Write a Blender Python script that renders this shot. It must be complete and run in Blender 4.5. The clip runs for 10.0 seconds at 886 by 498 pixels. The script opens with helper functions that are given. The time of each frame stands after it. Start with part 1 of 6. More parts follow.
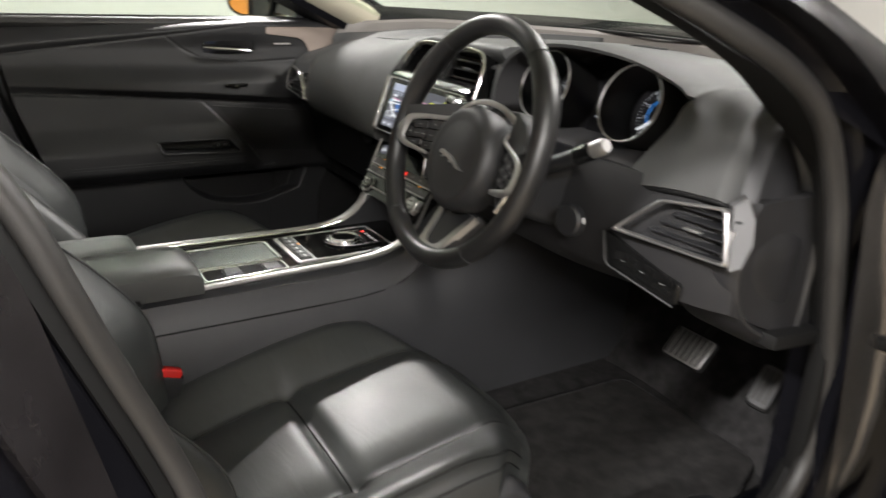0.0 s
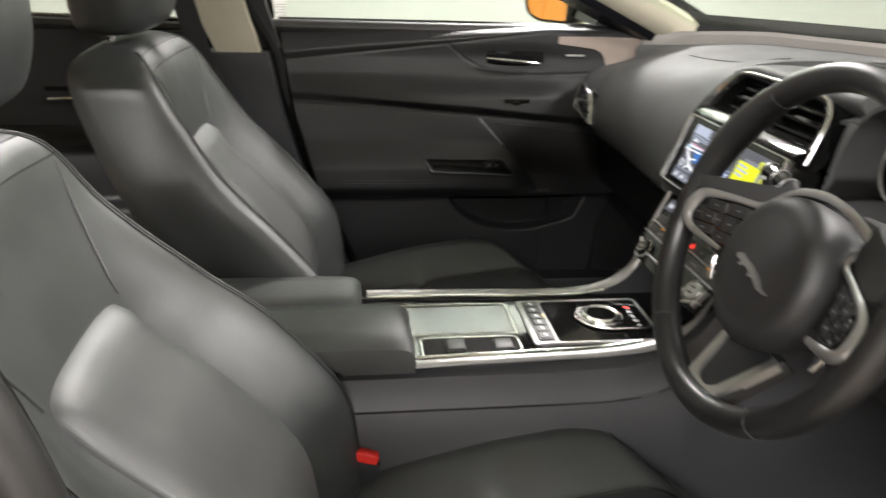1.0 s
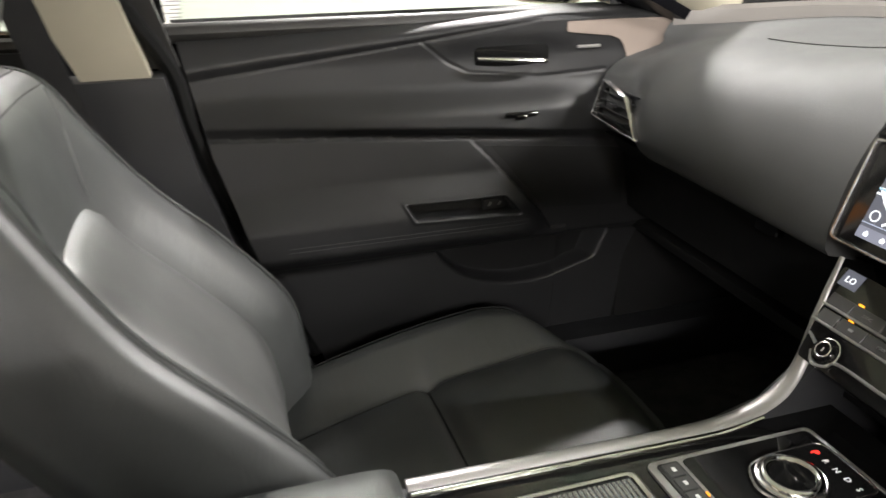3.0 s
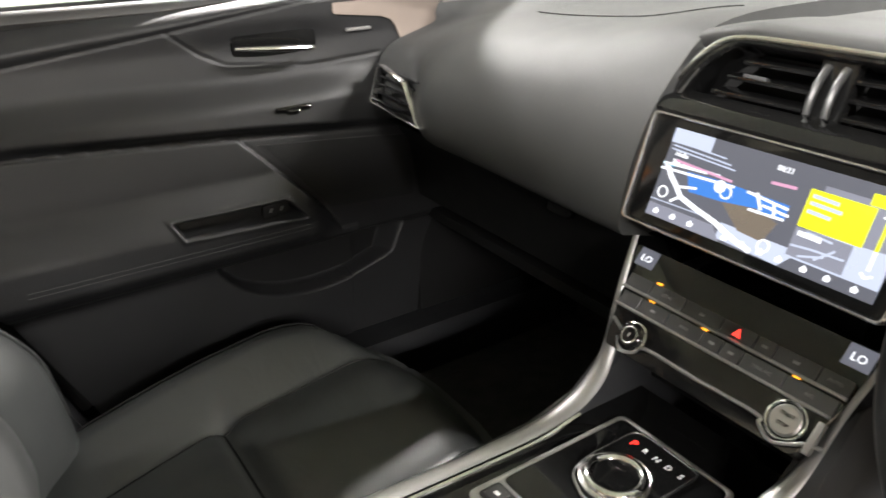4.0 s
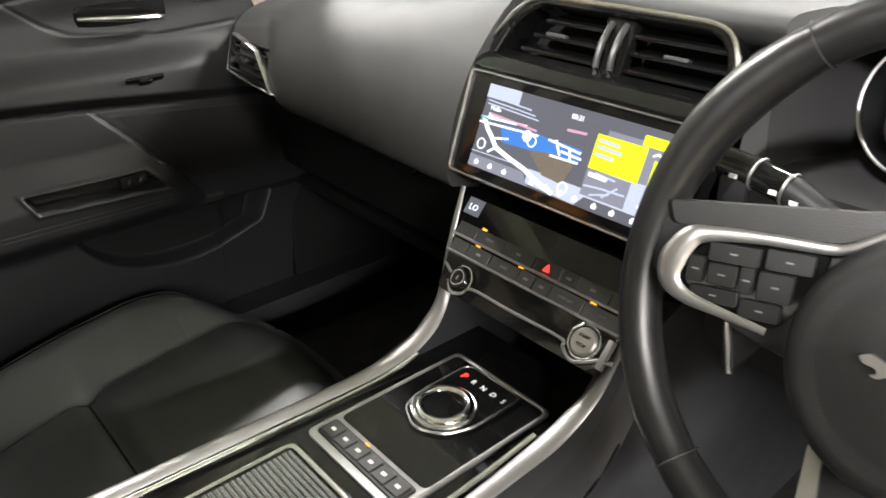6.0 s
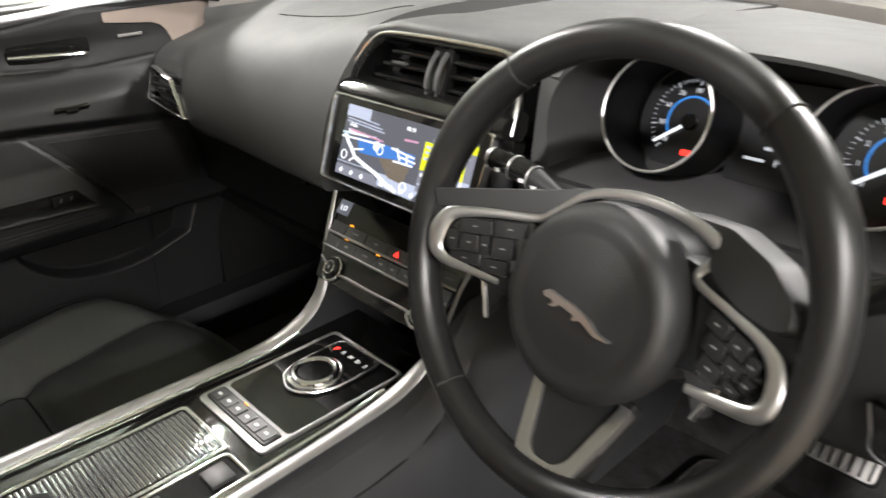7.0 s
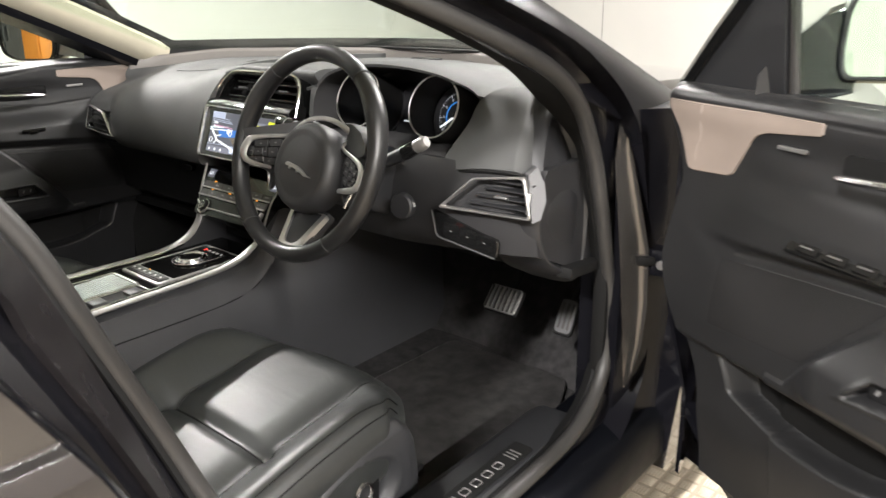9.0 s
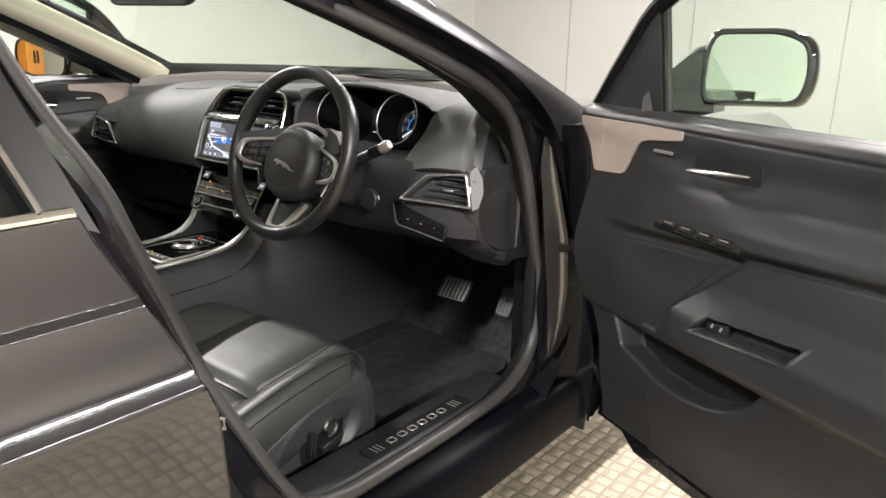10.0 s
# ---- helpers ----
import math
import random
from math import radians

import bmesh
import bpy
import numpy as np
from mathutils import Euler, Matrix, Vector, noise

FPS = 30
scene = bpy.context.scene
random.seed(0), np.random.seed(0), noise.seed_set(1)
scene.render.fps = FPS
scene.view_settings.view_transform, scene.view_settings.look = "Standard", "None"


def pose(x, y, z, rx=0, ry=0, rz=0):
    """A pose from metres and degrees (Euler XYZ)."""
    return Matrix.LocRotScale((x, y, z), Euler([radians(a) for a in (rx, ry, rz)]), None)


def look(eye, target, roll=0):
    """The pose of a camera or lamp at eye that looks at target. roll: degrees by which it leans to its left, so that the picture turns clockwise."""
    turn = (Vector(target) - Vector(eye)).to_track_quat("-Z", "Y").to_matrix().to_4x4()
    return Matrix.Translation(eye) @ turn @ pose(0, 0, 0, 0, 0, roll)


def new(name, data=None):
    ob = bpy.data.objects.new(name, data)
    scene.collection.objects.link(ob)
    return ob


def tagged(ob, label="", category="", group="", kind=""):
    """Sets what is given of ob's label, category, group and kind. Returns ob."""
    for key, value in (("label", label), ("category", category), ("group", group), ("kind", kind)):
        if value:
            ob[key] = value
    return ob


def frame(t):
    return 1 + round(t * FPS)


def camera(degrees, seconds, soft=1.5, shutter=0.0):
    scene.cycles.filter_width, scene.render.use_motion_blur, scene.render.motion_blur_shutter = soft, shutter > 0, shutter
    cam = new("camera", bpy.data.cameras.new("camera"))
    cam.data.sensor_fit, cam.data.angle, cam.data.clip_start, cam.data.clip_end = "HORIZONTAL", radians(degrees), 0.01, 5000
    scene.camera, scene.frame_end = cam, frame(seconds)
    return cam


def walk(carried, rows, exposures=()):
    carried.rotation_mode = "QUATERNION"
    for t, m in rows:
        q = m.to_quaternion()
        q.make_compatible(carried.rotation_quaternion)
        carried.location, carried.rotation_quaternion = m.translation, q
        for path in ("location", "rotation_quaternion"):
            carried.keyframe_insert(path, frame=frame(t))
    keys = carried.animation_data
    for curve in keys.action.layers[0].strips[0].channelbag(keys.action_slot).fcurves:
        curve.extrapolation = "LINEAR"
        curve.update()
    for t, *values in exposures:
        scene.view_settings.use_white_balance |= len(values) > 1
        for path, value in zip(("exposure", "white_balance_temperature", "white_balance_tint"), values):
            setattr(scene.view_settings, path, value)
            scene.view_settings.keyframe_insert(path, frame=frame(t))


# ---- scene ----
cam = camera(61.5, 10.0, shutter=0.35)
PATH = [
    (0, (1.265, 0.0, 1.085), (-0.329, 0.994, 0.399), 2.6),
    (0.5, (1.113, 0.088, 1.102), (-0.631, 0.75, 0.38), 3.0),
    (1, (0.998, 0.167, 1.124), (-0.838, 0.426, 0.372), 2.1),
    (1.5, (0.903, 0.192, 1.139), (-0.95, 0.147, 0.389), 1.4),
    (2, (0.761, 0.105, 1.129), (-1.094, 0.066, 0.384), 0.9),
    (2.2, (0.697, 0.067, 1.143), (-1.144, 0.117, 0.364), 1.0),
    (3.3, (0.389, 0.065, 1.083), (-1.298, 0.776, 0.279), -0.9),
    (3.5, (0.372, 0.079, 1.078), (-1.266, 0.89, 0.266), -0.7),
    (4, (0.355, 0.138, 1.086), (-1.157, 1.131, 0.232), -0.9),
    (4.5, (0.358, 0.181, 1.077), (-1.065, 1.28, 0.202), -0.4),
    (5, (0.374, 0.191, 1.076), (-1.003, 1.332, 0.18), -0.1),
    (5.2, (0.38, 0.187, 1.077), (-0.984, 1.327, 0.161), -0.4),
    (6.3, (0.491, 0.172, 1.098), (-0.848, 1.339, 0.179), -0.9),
    (6.5, (0.525, 0.179, 1.109), (-0.81, 1.353, 0.194), -1.5),
    (7, (0.656, 0.169, 1.128), (-0.661, 1.389, 0.247), -1.8),
    (7.5, (0.827, 0.142, 1.138), (-0.484, 1.409, 0.315), -2.7),
    (8, (1.006, 0.064, 1.139), (-0.277, 1.388, 0.364), -2.9),
    (8.5, (1.184, -0.1, 1.125), (-0.064, 1.295, 0.422), -1.7),
    (9, (1.368, -0.224, 1.117), (0.139, 1.215, 0.469), -0.9),
    (9.5, (1.527, -0.347, 1.106), (0.312, 1.131, 0.522), 0.4),
    (10, (1.59, -0.439, 1.103), (0.4, 1.071, 0.554), 1.2),
]
EXPOSURES = [(0.0, -0.10), (0.5, 0.02), (1.0, 0.14), (1.5, 0.16), (2.0, 0.16), (3.5, 0.66), (4.0, 0.66), (4.5, 0.70), (5.0, 0.66), (6.5, 0.56), (7.0, 0.42), (8.0, 0.40), (9.0, 0.38), (10.0, 0.10)]
walk(cam, [(t, look(eye, target, roll)) for t, eye, target, roll in PATH], EXPOSURES)

# ---- world, lights and exposure ----
world = bpy.data.worlds.new("garage_air")
world.use_nodes = True
scene.world = world
world.node_tree.nodes["Background"].inputs[0].default_value = (0.9, 0.95, 1.0, 1)
world.node_tree.nodes["Background"].inputs[1].default_value = 0.015


def area_lamp(name, at, target, size_x, size_y, power, colour=(1.0, 0.962, 0.935)):
    data = bpy.data.lights.new(name, "AREA")
    data.shape, data.size, data.size_y, data.energy, data.color = "RECTANGLE", size_x, size_y, power, colour
    ob = new(name, data)
    ob.matrix_world = look(at, target)
    return ob


# lamps out of view; the last is added for the right wall and its reflection
LAMPS = [(-2.85, 1.15, 215, 0.8), (-0.6, 3.4, 150, 2.2), (1.3, 3.4, 275, 1.6), (1.12, -2.3, 390, 0.6), (4.6, -1.3, 720, 2.6), (7.9, 2.4, 190, 4.0)]
for lamp_x, lamp_y, watts, long in LAMPS:
    area_lamp("ceiling_lamp", (lamp_x, lamp_y, 2.93), (lamp_x, lamp_y, 0), 0.10, long, watts)


# ---- materials ----
def material(name, colour, rough=0.5, metal=0.0, grain=0.0, grain_scale=900.0, vary=0.12, vary_scale=9.0, coat=0.0, bump_kind="noise", spec=0.5, rough_vary=0.08, sheen=0.0, wrinkle=0.0):
    m = bpy.data.materials.new(name)
    m.use_nodes = True
    nt = m.node_tree
    b = nt.nodes["Principled BSDF"]
    b.inputs["Roughness"].default_value, b.inputs["Metallic"].default_value = rough, metal
    b.inputs["Coat Weight"].default_value, b.inputs["Specular IOR Level"].default_value = coat, spec
    b.inputs["Sheen Weight"].default_value = sheen
    b.inputs["Coat Roughness"].default_value = 0.03
    tex = nt.nodes.new("ShaderNodeTexCoord")
    n1 = nt.nodes.new("ShaderNodeTexNoise")
    n1.inputs["Scale"].default_value, n1.inputs["Detail"].default_value = vary_scale, 6
    nt.links.new(tex.outputs["Object"], n1.inputs["Vector"])
    ramp = nt.nodes.new("ShaderNodeMapRange")
    ramp.inputs["From Min"].default_value, ramp.inputs["From Max"].default_value = 0.3, 0.7
    ramp.inputs["To Min"].default_value, ramp.inputs["To Max"].default_value = 1 - vary, 1 + vary
    nt.links.new(n1.outputs["Fac"], ramp.inputs["Value"])
    mul = nt.nodes.new("ShaderNodeVectorMath")
    mul.operation = "SCALE"
    mul.inputs[0].default_value = colour
    nt.links.new(ramp.outputs["Result"], mul.inputs["Scale"])
    nt.links.new(mul.outputs["Vector"], b.inputs["Base Color"])
    rr = nt.nodes.new("ShaderNodeMapRange")
    rr.inputs["To Min"].default_value, rr.inputs["To Max"].default_value = max(0.01, rough - rough_vary), min(1, rough + rough_vary)
    n3 = nt.nodes.new("ShaderNodeTexNoise")
    n3.inputs["Scale"].default_value, n3.inputs["Detail"].default_value = 23, 5
    nt.links.new(tex.outputs["Object"], n3.inputs["Vector"])
    nt.links.new(n3.outputs["Fac"], rr.inputs["Value"])
    nt.links.new(rr.outputs["Result"], b.inputs["Roughness"])
    if grain:
        if bump_kind == "voronoi":
            g = nt.nodes.new("ShaderNodeTexVoronoi")
            g.feature = "DISTANCE_TO_EDGE"
            out = g.outputs["Distance"]
        elif bump_kind == "perforated":
            g = nt.nodes.new("ShaderNodeTexVoronoi")
            g.inputs["Randomness"].default_value = 0.0
            out = g.outputs["Distance"]
        else:
            g = nt.nodes.new("ShaderNodeTexNoise")
            g.inputs["Detail"].default_value = 4
            out = g.outputs["Fac"]
        g.inputs["Scale"].default_value = grain_scale
        nt.links.new(tex.outputs["Object"], g.inputs["Vector"])
        bump = nt.nodes.new("ShaderNodeBump")
        bump.inputs["Strength"].default_value, bump.inputs["Distance"].default_value = grain, 0.0006
        nt.links.new(out, bump.inputs["Height"])
        nt.links.new(bump.outputs["Normal"], b.inputs["Normal"])
        if wrinkle:
            stretch = nt.nodes.new("ShaderNodeMapping")
            stretch.inputs["Scale"].default_value = (10, 34, 22)
            nt.links.new(tex.outputs["Object"], stretch.inputs["Vector"])
            fold = nt.nodes.new("ShaderNodeTexNoise")
            fold.inputs["Scale"].default_value, fold.inputs["Detail"].default_value, fold.inputs["Distortion"].default_value = 1.0, 3, 0.8
            nt.links.new(stretch.outputs["Vector"], fold.inputs["Vector"])
            crease = nt.nodes.new("ShaderNodeBump")
            crease.inputs["Strength"].default_value, crease.inputs["Distance"].default_value = wrinkle, 0.006
            nt.links.new(fold.outputs["Fac"], crease.inputs["Height"])
            nt.links.new(crease.outputs["Normal"], bump.inputs["Normal"])
    return m


def glow(name, colour, strength):
    m = material(name, (0.01, 0.01, 0.01), 0.3, vary=0)
    b = m.node_tree.nodes["Principled BSDF"]
    b.inputs["Emission Color"].default_value, b.inputs["Emission Strength"].default_value = (*colour, 1), strength
    return m


leather = material("black_leather", (0.0262, 0.0282, 0.0275), 0.45, grain=0.16, grain_scale=420, bump_kind="voronoi", vary=0.18, wrinkle=0.12, spec=0.75)
leather_perf = material("perforated_leather", (0.050, 0.051, 0.050), 0.44, grain=0.22, grain_scale=420, bump_kind="perforated", vary=0.15)
dash_skin = material("soft_dash_skin", (0.054, 0.0550, 0.0545), 0.60, grain=0.4, grain_scale=520, bump_kind="voronoi", vary=0.1, spec=0.30)
door_skin = material("soft_door_skin", (0.0135, 0.0136, 0.0142), 0.43, grain=0.3, grain_scale=520, bump_kind="voronoi", vary=0.1, spec=0.36)
hard_plastic = material("hard_black_plastic", (0.0125, 0.0129, 0.0142), 0.5, grain=0.3, grain_scale=800, vary=0.12)
knee_plastic = material("dull_knee_panel_plastic", (0.0170, 0.0168, 0.0178), 0.66, grain=0.35, grain_scale=700, vary=0.12, spec=0.28)
trim_plastic = material("grey_side_trim_plastic", (0.0165, 0.0165, 0.0178), 0.44, grain=0.3, grain_scale=800, vary=0.1)
pad_skin = material("matt_airbag_skin", (0.017, 0.017, 0.0175), 0.5, grain=0.35, grain_scale=520, bump_kind="voronoi", vary=0.1)
wheel_leather = material("worn_wheel_leather", (0.012, 0.012, 0.0122), 0.36, grain=0.1, grain_scale=420, bump_kind="voronoi", vary=0.25, rough_vary=0.1)
speaker_mesh = material("fine_speaker_mesh", (0.0130, 0.0129, 0.0131), 0.52, grain=0.5, grain_scale=420, bump_kind="perforated", vary=0.1, spec=0.22)
console_plastic = material("blue_grey_console_plastic", (0.0290, 0.0295, 0.0315), 0.46, grain=0.3, grain_scale=800, vary=0.1)
cowl_plastic = material("matt_cowl_plastic", (0.032, 0.0315, 0.0325), 0.62, grain=0.3, vary=0.1, spec=0.3)
# near-black for black parts, and for shade painted into recesses and footwells
black_and_shade = material("black_parts_and_shade", (0.005, 0.005, 0.005), 0.65, grain=0.2, vary=0.1, spec=0.22)
gloss_black = material("gloss_piano_black", (0.006, 0.006, 0.006), 0.06, vary=0.1, rough_vary=0.03)
paint = material("black_car_paint", (0.006, 0.006, 0.008), 0.07, vary=0.1, coat=1.0, rough_vary=0.03)
paint.node_tree.nodes["Principled BSDF"].inputs["Coat IOR"].default_value = 1.6
# shaded copy of the car paint: darker and duller in the door shuts
shaded_body_paint = material("shaded_black_car_paint", (0.005, 0.005, 0.0065), 0.22, vary=0.1, spec=0.16)
# sill paint darkened and dulled so that it leaves out the lit floor's reflection
sill_dulled_paint = material("sill_paint_without_reflection", (0.0026, 0.0029, 0.0040), 0.42, grain=0.1, grain_scale=300, vary=0.12, spec=0.04)
rib_satin = material("smoked_silver_ribs", (0.40, 0.41, 0.42), 0.14, 0.85, vary=0.1)
# lighter metal colour that carries the reflection on the black hinge pillar
pale_glint_paint = material("pale_glint_on_shut", (0.13, 0.122, 0.115), 0.24, 0.8, vary=0.15, vary_scale=20)
# greyer metal: the wall's reflection on the black pillar, put into the colour
grey_reflection = material("grey_reflection_metal", (0.040, 0.036, 0.038), 0.26, 0.7, vary=0.2, vary_scale=20)
rubber = material("black_rubber", (0.025, 0.024, 0.023), 0.48, grain=0.4, grain_scale=300, vary=0.2)
post_satin = material("satin_grey_post_cover", (0.012, 0.0115, 0.011), 0.45, vary=0.08, spec=0.15)
chrome = material("satin_chrome", (0.75, 0.74, 0.73), 0.2, 1.0, vary=0.06)
silver = material("satin_silver_plastic", (0.36, 0.352, 0.345), 0.42, 0.85, vary=0.06)
trim_silver = material("bright_satin_trim", (0.47, 0.465, 0.46), 0.34, 0.9, vary=0.06)
silver_matt = material("matt_silver_plastic", (0.070, 0.070, 0.072), 0.5, 0.4, vary=0.06)
bright_chrome = material("bright_chrome", (0.85, 0.85, 0.84), 0.08, 1.0, vary=0.04, rough_vary=0.03)
carpet = material("black_carpet", (0.0285, 0.0276, 0.0280), 0.95, grain=1.0, grain_scale=700, vary=0.35, vary_scale=40, spec=0.12)
mat_pile = material("worn_black_mat_pile", (0.0310, 0.0298, 0.0296), 0.95, grain=1.0, grain_scale=700, vary=0.3, vary_scale=30, spec=0.1)
headlining = material("pale_headlining", (0.46, 0.425, 0.335), 0.9, grain=0.5, grain_scale=900, vary=0.06, spec=0.2)
pale_trim = material("taupe_fabric_trim", (0.20, 0.165, 0.142), 0.8, grain=0.5, grain_scale=700, vary=0.08, spec=0.25)
hoop_skin = material("taupe_grey_hoop_skin", (0.13, 0.12, 0.11), 0.55, grain=0.4, grain_scale=500, bump_kind="voronoi", vary=0.08)
# one wall paint: right copy lightened for reflections, front copy dimmed against lamp light
lightened_wall = material("lightened_wall_panel", (0.52, 0.475, 0.43), 0.6, grain=0.15, grain_scale=60, vary=0.04, vary_scale=1.5)
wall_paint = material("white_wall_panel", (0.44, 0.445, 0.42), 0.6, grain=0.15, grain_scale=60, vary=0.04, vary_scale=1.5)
dimmed_wall_paint = material("dimmed_wall_panel", (0.36, 0.36, 0.345), 0.6, grain=0.15, grain_scale=60, vary=0.04, vary_scale=1.5)
ceiling_paint = material("pale_ceiling_paint", (0.40, 0.40, 0.395), 0.8, vary=0.04)
floor_metal = material("tread_floor_vinyl", (0.27, 0.232, 0.178), 0.78, 0.0, grain=0.3, grain_scale=300, vary=0.08, vary_scale=7, spec=0.3)
bar_metal = material("tread_bar_vinyl", (0.40, 0.348, 0.272), 0.6, 0.0, grain=0.2, grain_scale=300, vary=0.10, vary_scale=11, spec=0.35)
button_grey = material("grey_button_plastic", (0.045, 0.045, 0.045), 0.38, 0.2, vary=0.06)
button_black = material("black_button_rubber", (0.010, 0.010, 0.0105), 0.45, vary=0.1)
mark_white = material("white_legend_ink", (0.75, 0.75, 0.75), 0.5, vary=0.02)
seam_grey = material("pale_grey_seam", (0.25, 0.25, 0.24), 0.7, vary=0.05)
mark_grey = material("grey_legend_ink", (0.2, 0.2, 0.2), 0.5, vary=0.02)
red_plastic = material("red_buckle_plastic", (0.62, 0.025, 0.02), 0.35, vary=0.08)
belt_web = material("black_belt_webbing", (0.016, 0.016, 0.017), 0.75, grain=0.8, grain_scale=400, vary=0.15)
orange_paint = material("orange_cabinet_paint", (0.75, 0.27, 0.04), 0.45, vary=0.08)
stitch = material("grey_stitch_thread", (0.03, 0.03, 0.03), 0.7, vary=0.05)
dial_black = material("dial_black", (0.005, 0.005, 0.006), 0.35, vary=0.05)
mirror_glass = material("mirror_glass", (0.9, 0.93, 0.9), 0.01, 1.0, vary=0.0, rough_vary=0.005)
lamp_lens = glow("lamp_lens", (1, 0.97, 0.92), 6.0)
lit_white = glow("lit_white", (0.9, 0.93, 1.0), 0.55)
lit_red = glow("lit_red", (1.0, 0.03, 0.02), 2.2)
lit_amber = glow("lit_amber", (1.0, 0.36, 0.02), 1.8)
lit_blue = glow("lit_blue", (0.03, 0.25, 0.75), 0.8)
# dark and mid tones glow more, with the glass's reflected haze put in
scr_dark = glow("screen_dark", (0.085, 0.088, 0.108), 1.15)
scr_mid = glow("screen_mid", (0.19, 0.195, 0.24), 1.15)
scr_pale = glow("screen_pale", (0.42, 0.46, 0.58), 1.15)
scr_blue = glow("screen_blue", (0.035, 0.16, 0.50), 1.15)
scr_white = glow("screen_white", (0.88, 0.9, 0.95), 1.15)
scr_yellow = glow("screen_yellow", (0.90, 0.95, 0.01), 1.0)
scr_tan = glow("screen_tan", (0.16, 0.13, 0.10), 1.0)
scr_pink = glow("screen_pink", (0.6, 0.3, 0.45), 1.0)
lit_teal = glow("lit_teal", (0.08, 0.45, 0.7), 0.7)

glass = bpy.data.materials.new("clear_glass")
glass.use_nodes = True
_nt = glass.node_tree
_nt.nodes.remove(_nt.nodes["Principled BSDF"])
_tr, _gl, _mx, _fr = (_nt.nodes.new(k) for k in ("ShaderNodeBsdfTransparent", "ShaderNodeBsdfGlossy", "ShaderNodeMixShader", "ShaderNodeLayerWeight"))
_pw, _sc = _nt.nodes.new("ShaderNodeMath"), _nt.nodes.new("ShaderNodeMath")
_pw.operation, _sc.operation = "POWER", "MULTIPLY_ADD"
_pw.inputs[1].default_value, _sc.inputs[1].default_value, _sc.inputs[2].default_value = 4.0, 0.35, 0.035
_tr.inputs[0].default_value = (0.90, 0.95, 0.91, 1)
_gl.inputs["Roughness"].default_value = 0.02
_fr.inputs[0].default_value = 0.5
_nt.links.new(_fr.outputs["Facing"], _pw.inputs[0])
_nt.links.new(_pw.outputs[0], _sc.inputs[0])
_nt.links.new(_sc.outputs[0], _mx.inputs[0])
_nt.links.new(_tr.outputs[0], _mx.inputs[1])
_nt.links.new(_gl.outputs[0], _mx.inputs[2])
_nt.links.new(_mx.outputs[0], _nt.nodes["Material Output"].inputs[0])


# ---- mesh helpers ----
V = Vector


def thing(name, label, category, at=(0, 0, 0), group="", kind=""):
    ob = new(name)
    ob.empty_display_size = 0.05
    ob.location = at
    return tagged(ob, label, category, group, kind)


def part(name, bm, mat, parent=None, label="", sharp=38, recalc=True):
    """Links a bmesh, given in world metres, as one mesh object under a thing or a part."""
    if recalc:
        bmesh.ops.recalc_face_normals(bm, faces=bm.faces[:])
    lim = radians(sharp)
    for f in bm.faces:
        f.smooth = True
    for e in bm.edges:
        if len(e.link_faces) == 2:
            e.smooth = e.calc_face_angle(0) < lim
    me = bpy.data.meshes.new(name)
    bm.to_mesh(me)
    bm.free()
    me.materials.append(mat)
    ob = new(name, me)
    if parent is not None:
        up, root = Vector(), parent
        while root is not None:
            up += root.location
            root = root.parent
        me.transform(Matrix.Translation(-up))
        ob.parent = parent
    if label:
        ob["label"] = label
    return ob


def smooth_line(pts, n=6, closed=False):
    """Catmull-Rom through the points."""
    p = [Vector(q) for q in pts]
    m = len(p)
    out = []
    for i in range(m if closed else m - 1):
        a, b = p[i], p[(i + 1) % m]
        z0 = p[i - 1] if (closed or i) else a + (a - b)
        z1 = p[(i + 2) % m] if (closed or i + 2 < m) else b + (b - a)
        for k in range(n):
            t = k / n
            out.append(0.5 * ((2 * a) + (b - z0) * t + (2 * z0 - 5 * a + 4 * b - z1) * t * t + (3 * a - z0 - 3 * b + z1) * t ** 3))
    if not closed:
        out.append(p[-1])
    return out


def loft(rings, closed=True, caps=True, wrap=False):
    """Skins rings of equal length. closed: each ring is a loop; wrap: last ring joins the first."""
    bm = bmesh.new()
    vs = [[bm.verts.new(p) for p in r] for r in rings]
    n = len(rings[0])
    for i in range(len(vs) if wrap else len(vs) - 1):
        a, b = vs[i], vs[(i + 1) % len(vs)]
        for k in range(n if closed else n - 1):
            j = (k + 1) % n
            bm.faces.new((a[k], a[j], b[j], b[k]))
    if caps and closed and not wrap:
        bm.faces.new(vs[0])
        bm.faces.new(vs[-1][::-1])
    return bm


def tube(pts, r, n=10, closed=False, flat=1.0, up=(0, 0, 1), n_smooth=0, twist=0.0):
    """A round or flattened rod along the points; flat scales the thickness along the up side."""
    p = smooth_line(pts, n_smooth, closed) if n_smooth else [Vector(q) for q in pts]
    m = len(p)
    rings = []
    for i, c in enumerate(p):
        a = p[i - 1] if (closed or i) else p[i]
        b = p[(i + 1) % m] if (closed or i + 1 < m) else p[i]
        t = (b - a).normalized()
        side = t.cross(Vector(up))
        if side.length < 1e-4:
            side = t.cross(Vector((0, 1, 0.1)))
        side.normalize()
        nor = side.cross(t)
        rad = r
        if isinstance(r, (list, tuple)):
            w = i * (len(r) - 1) / max(1, m - 1)
            j0 = min(int(w), len(r) - 2)
            rad = r[j0] + (r[j0 + 1] - r[j0]) * (w - j0)
        rings.append([c + side * math.cos(2 * math.pi * k / n) * rad + nor * math.sin(2 * math.pi * k / n) * rad * flat for k in range(n)])
    return loft(rings, True, True, closed)


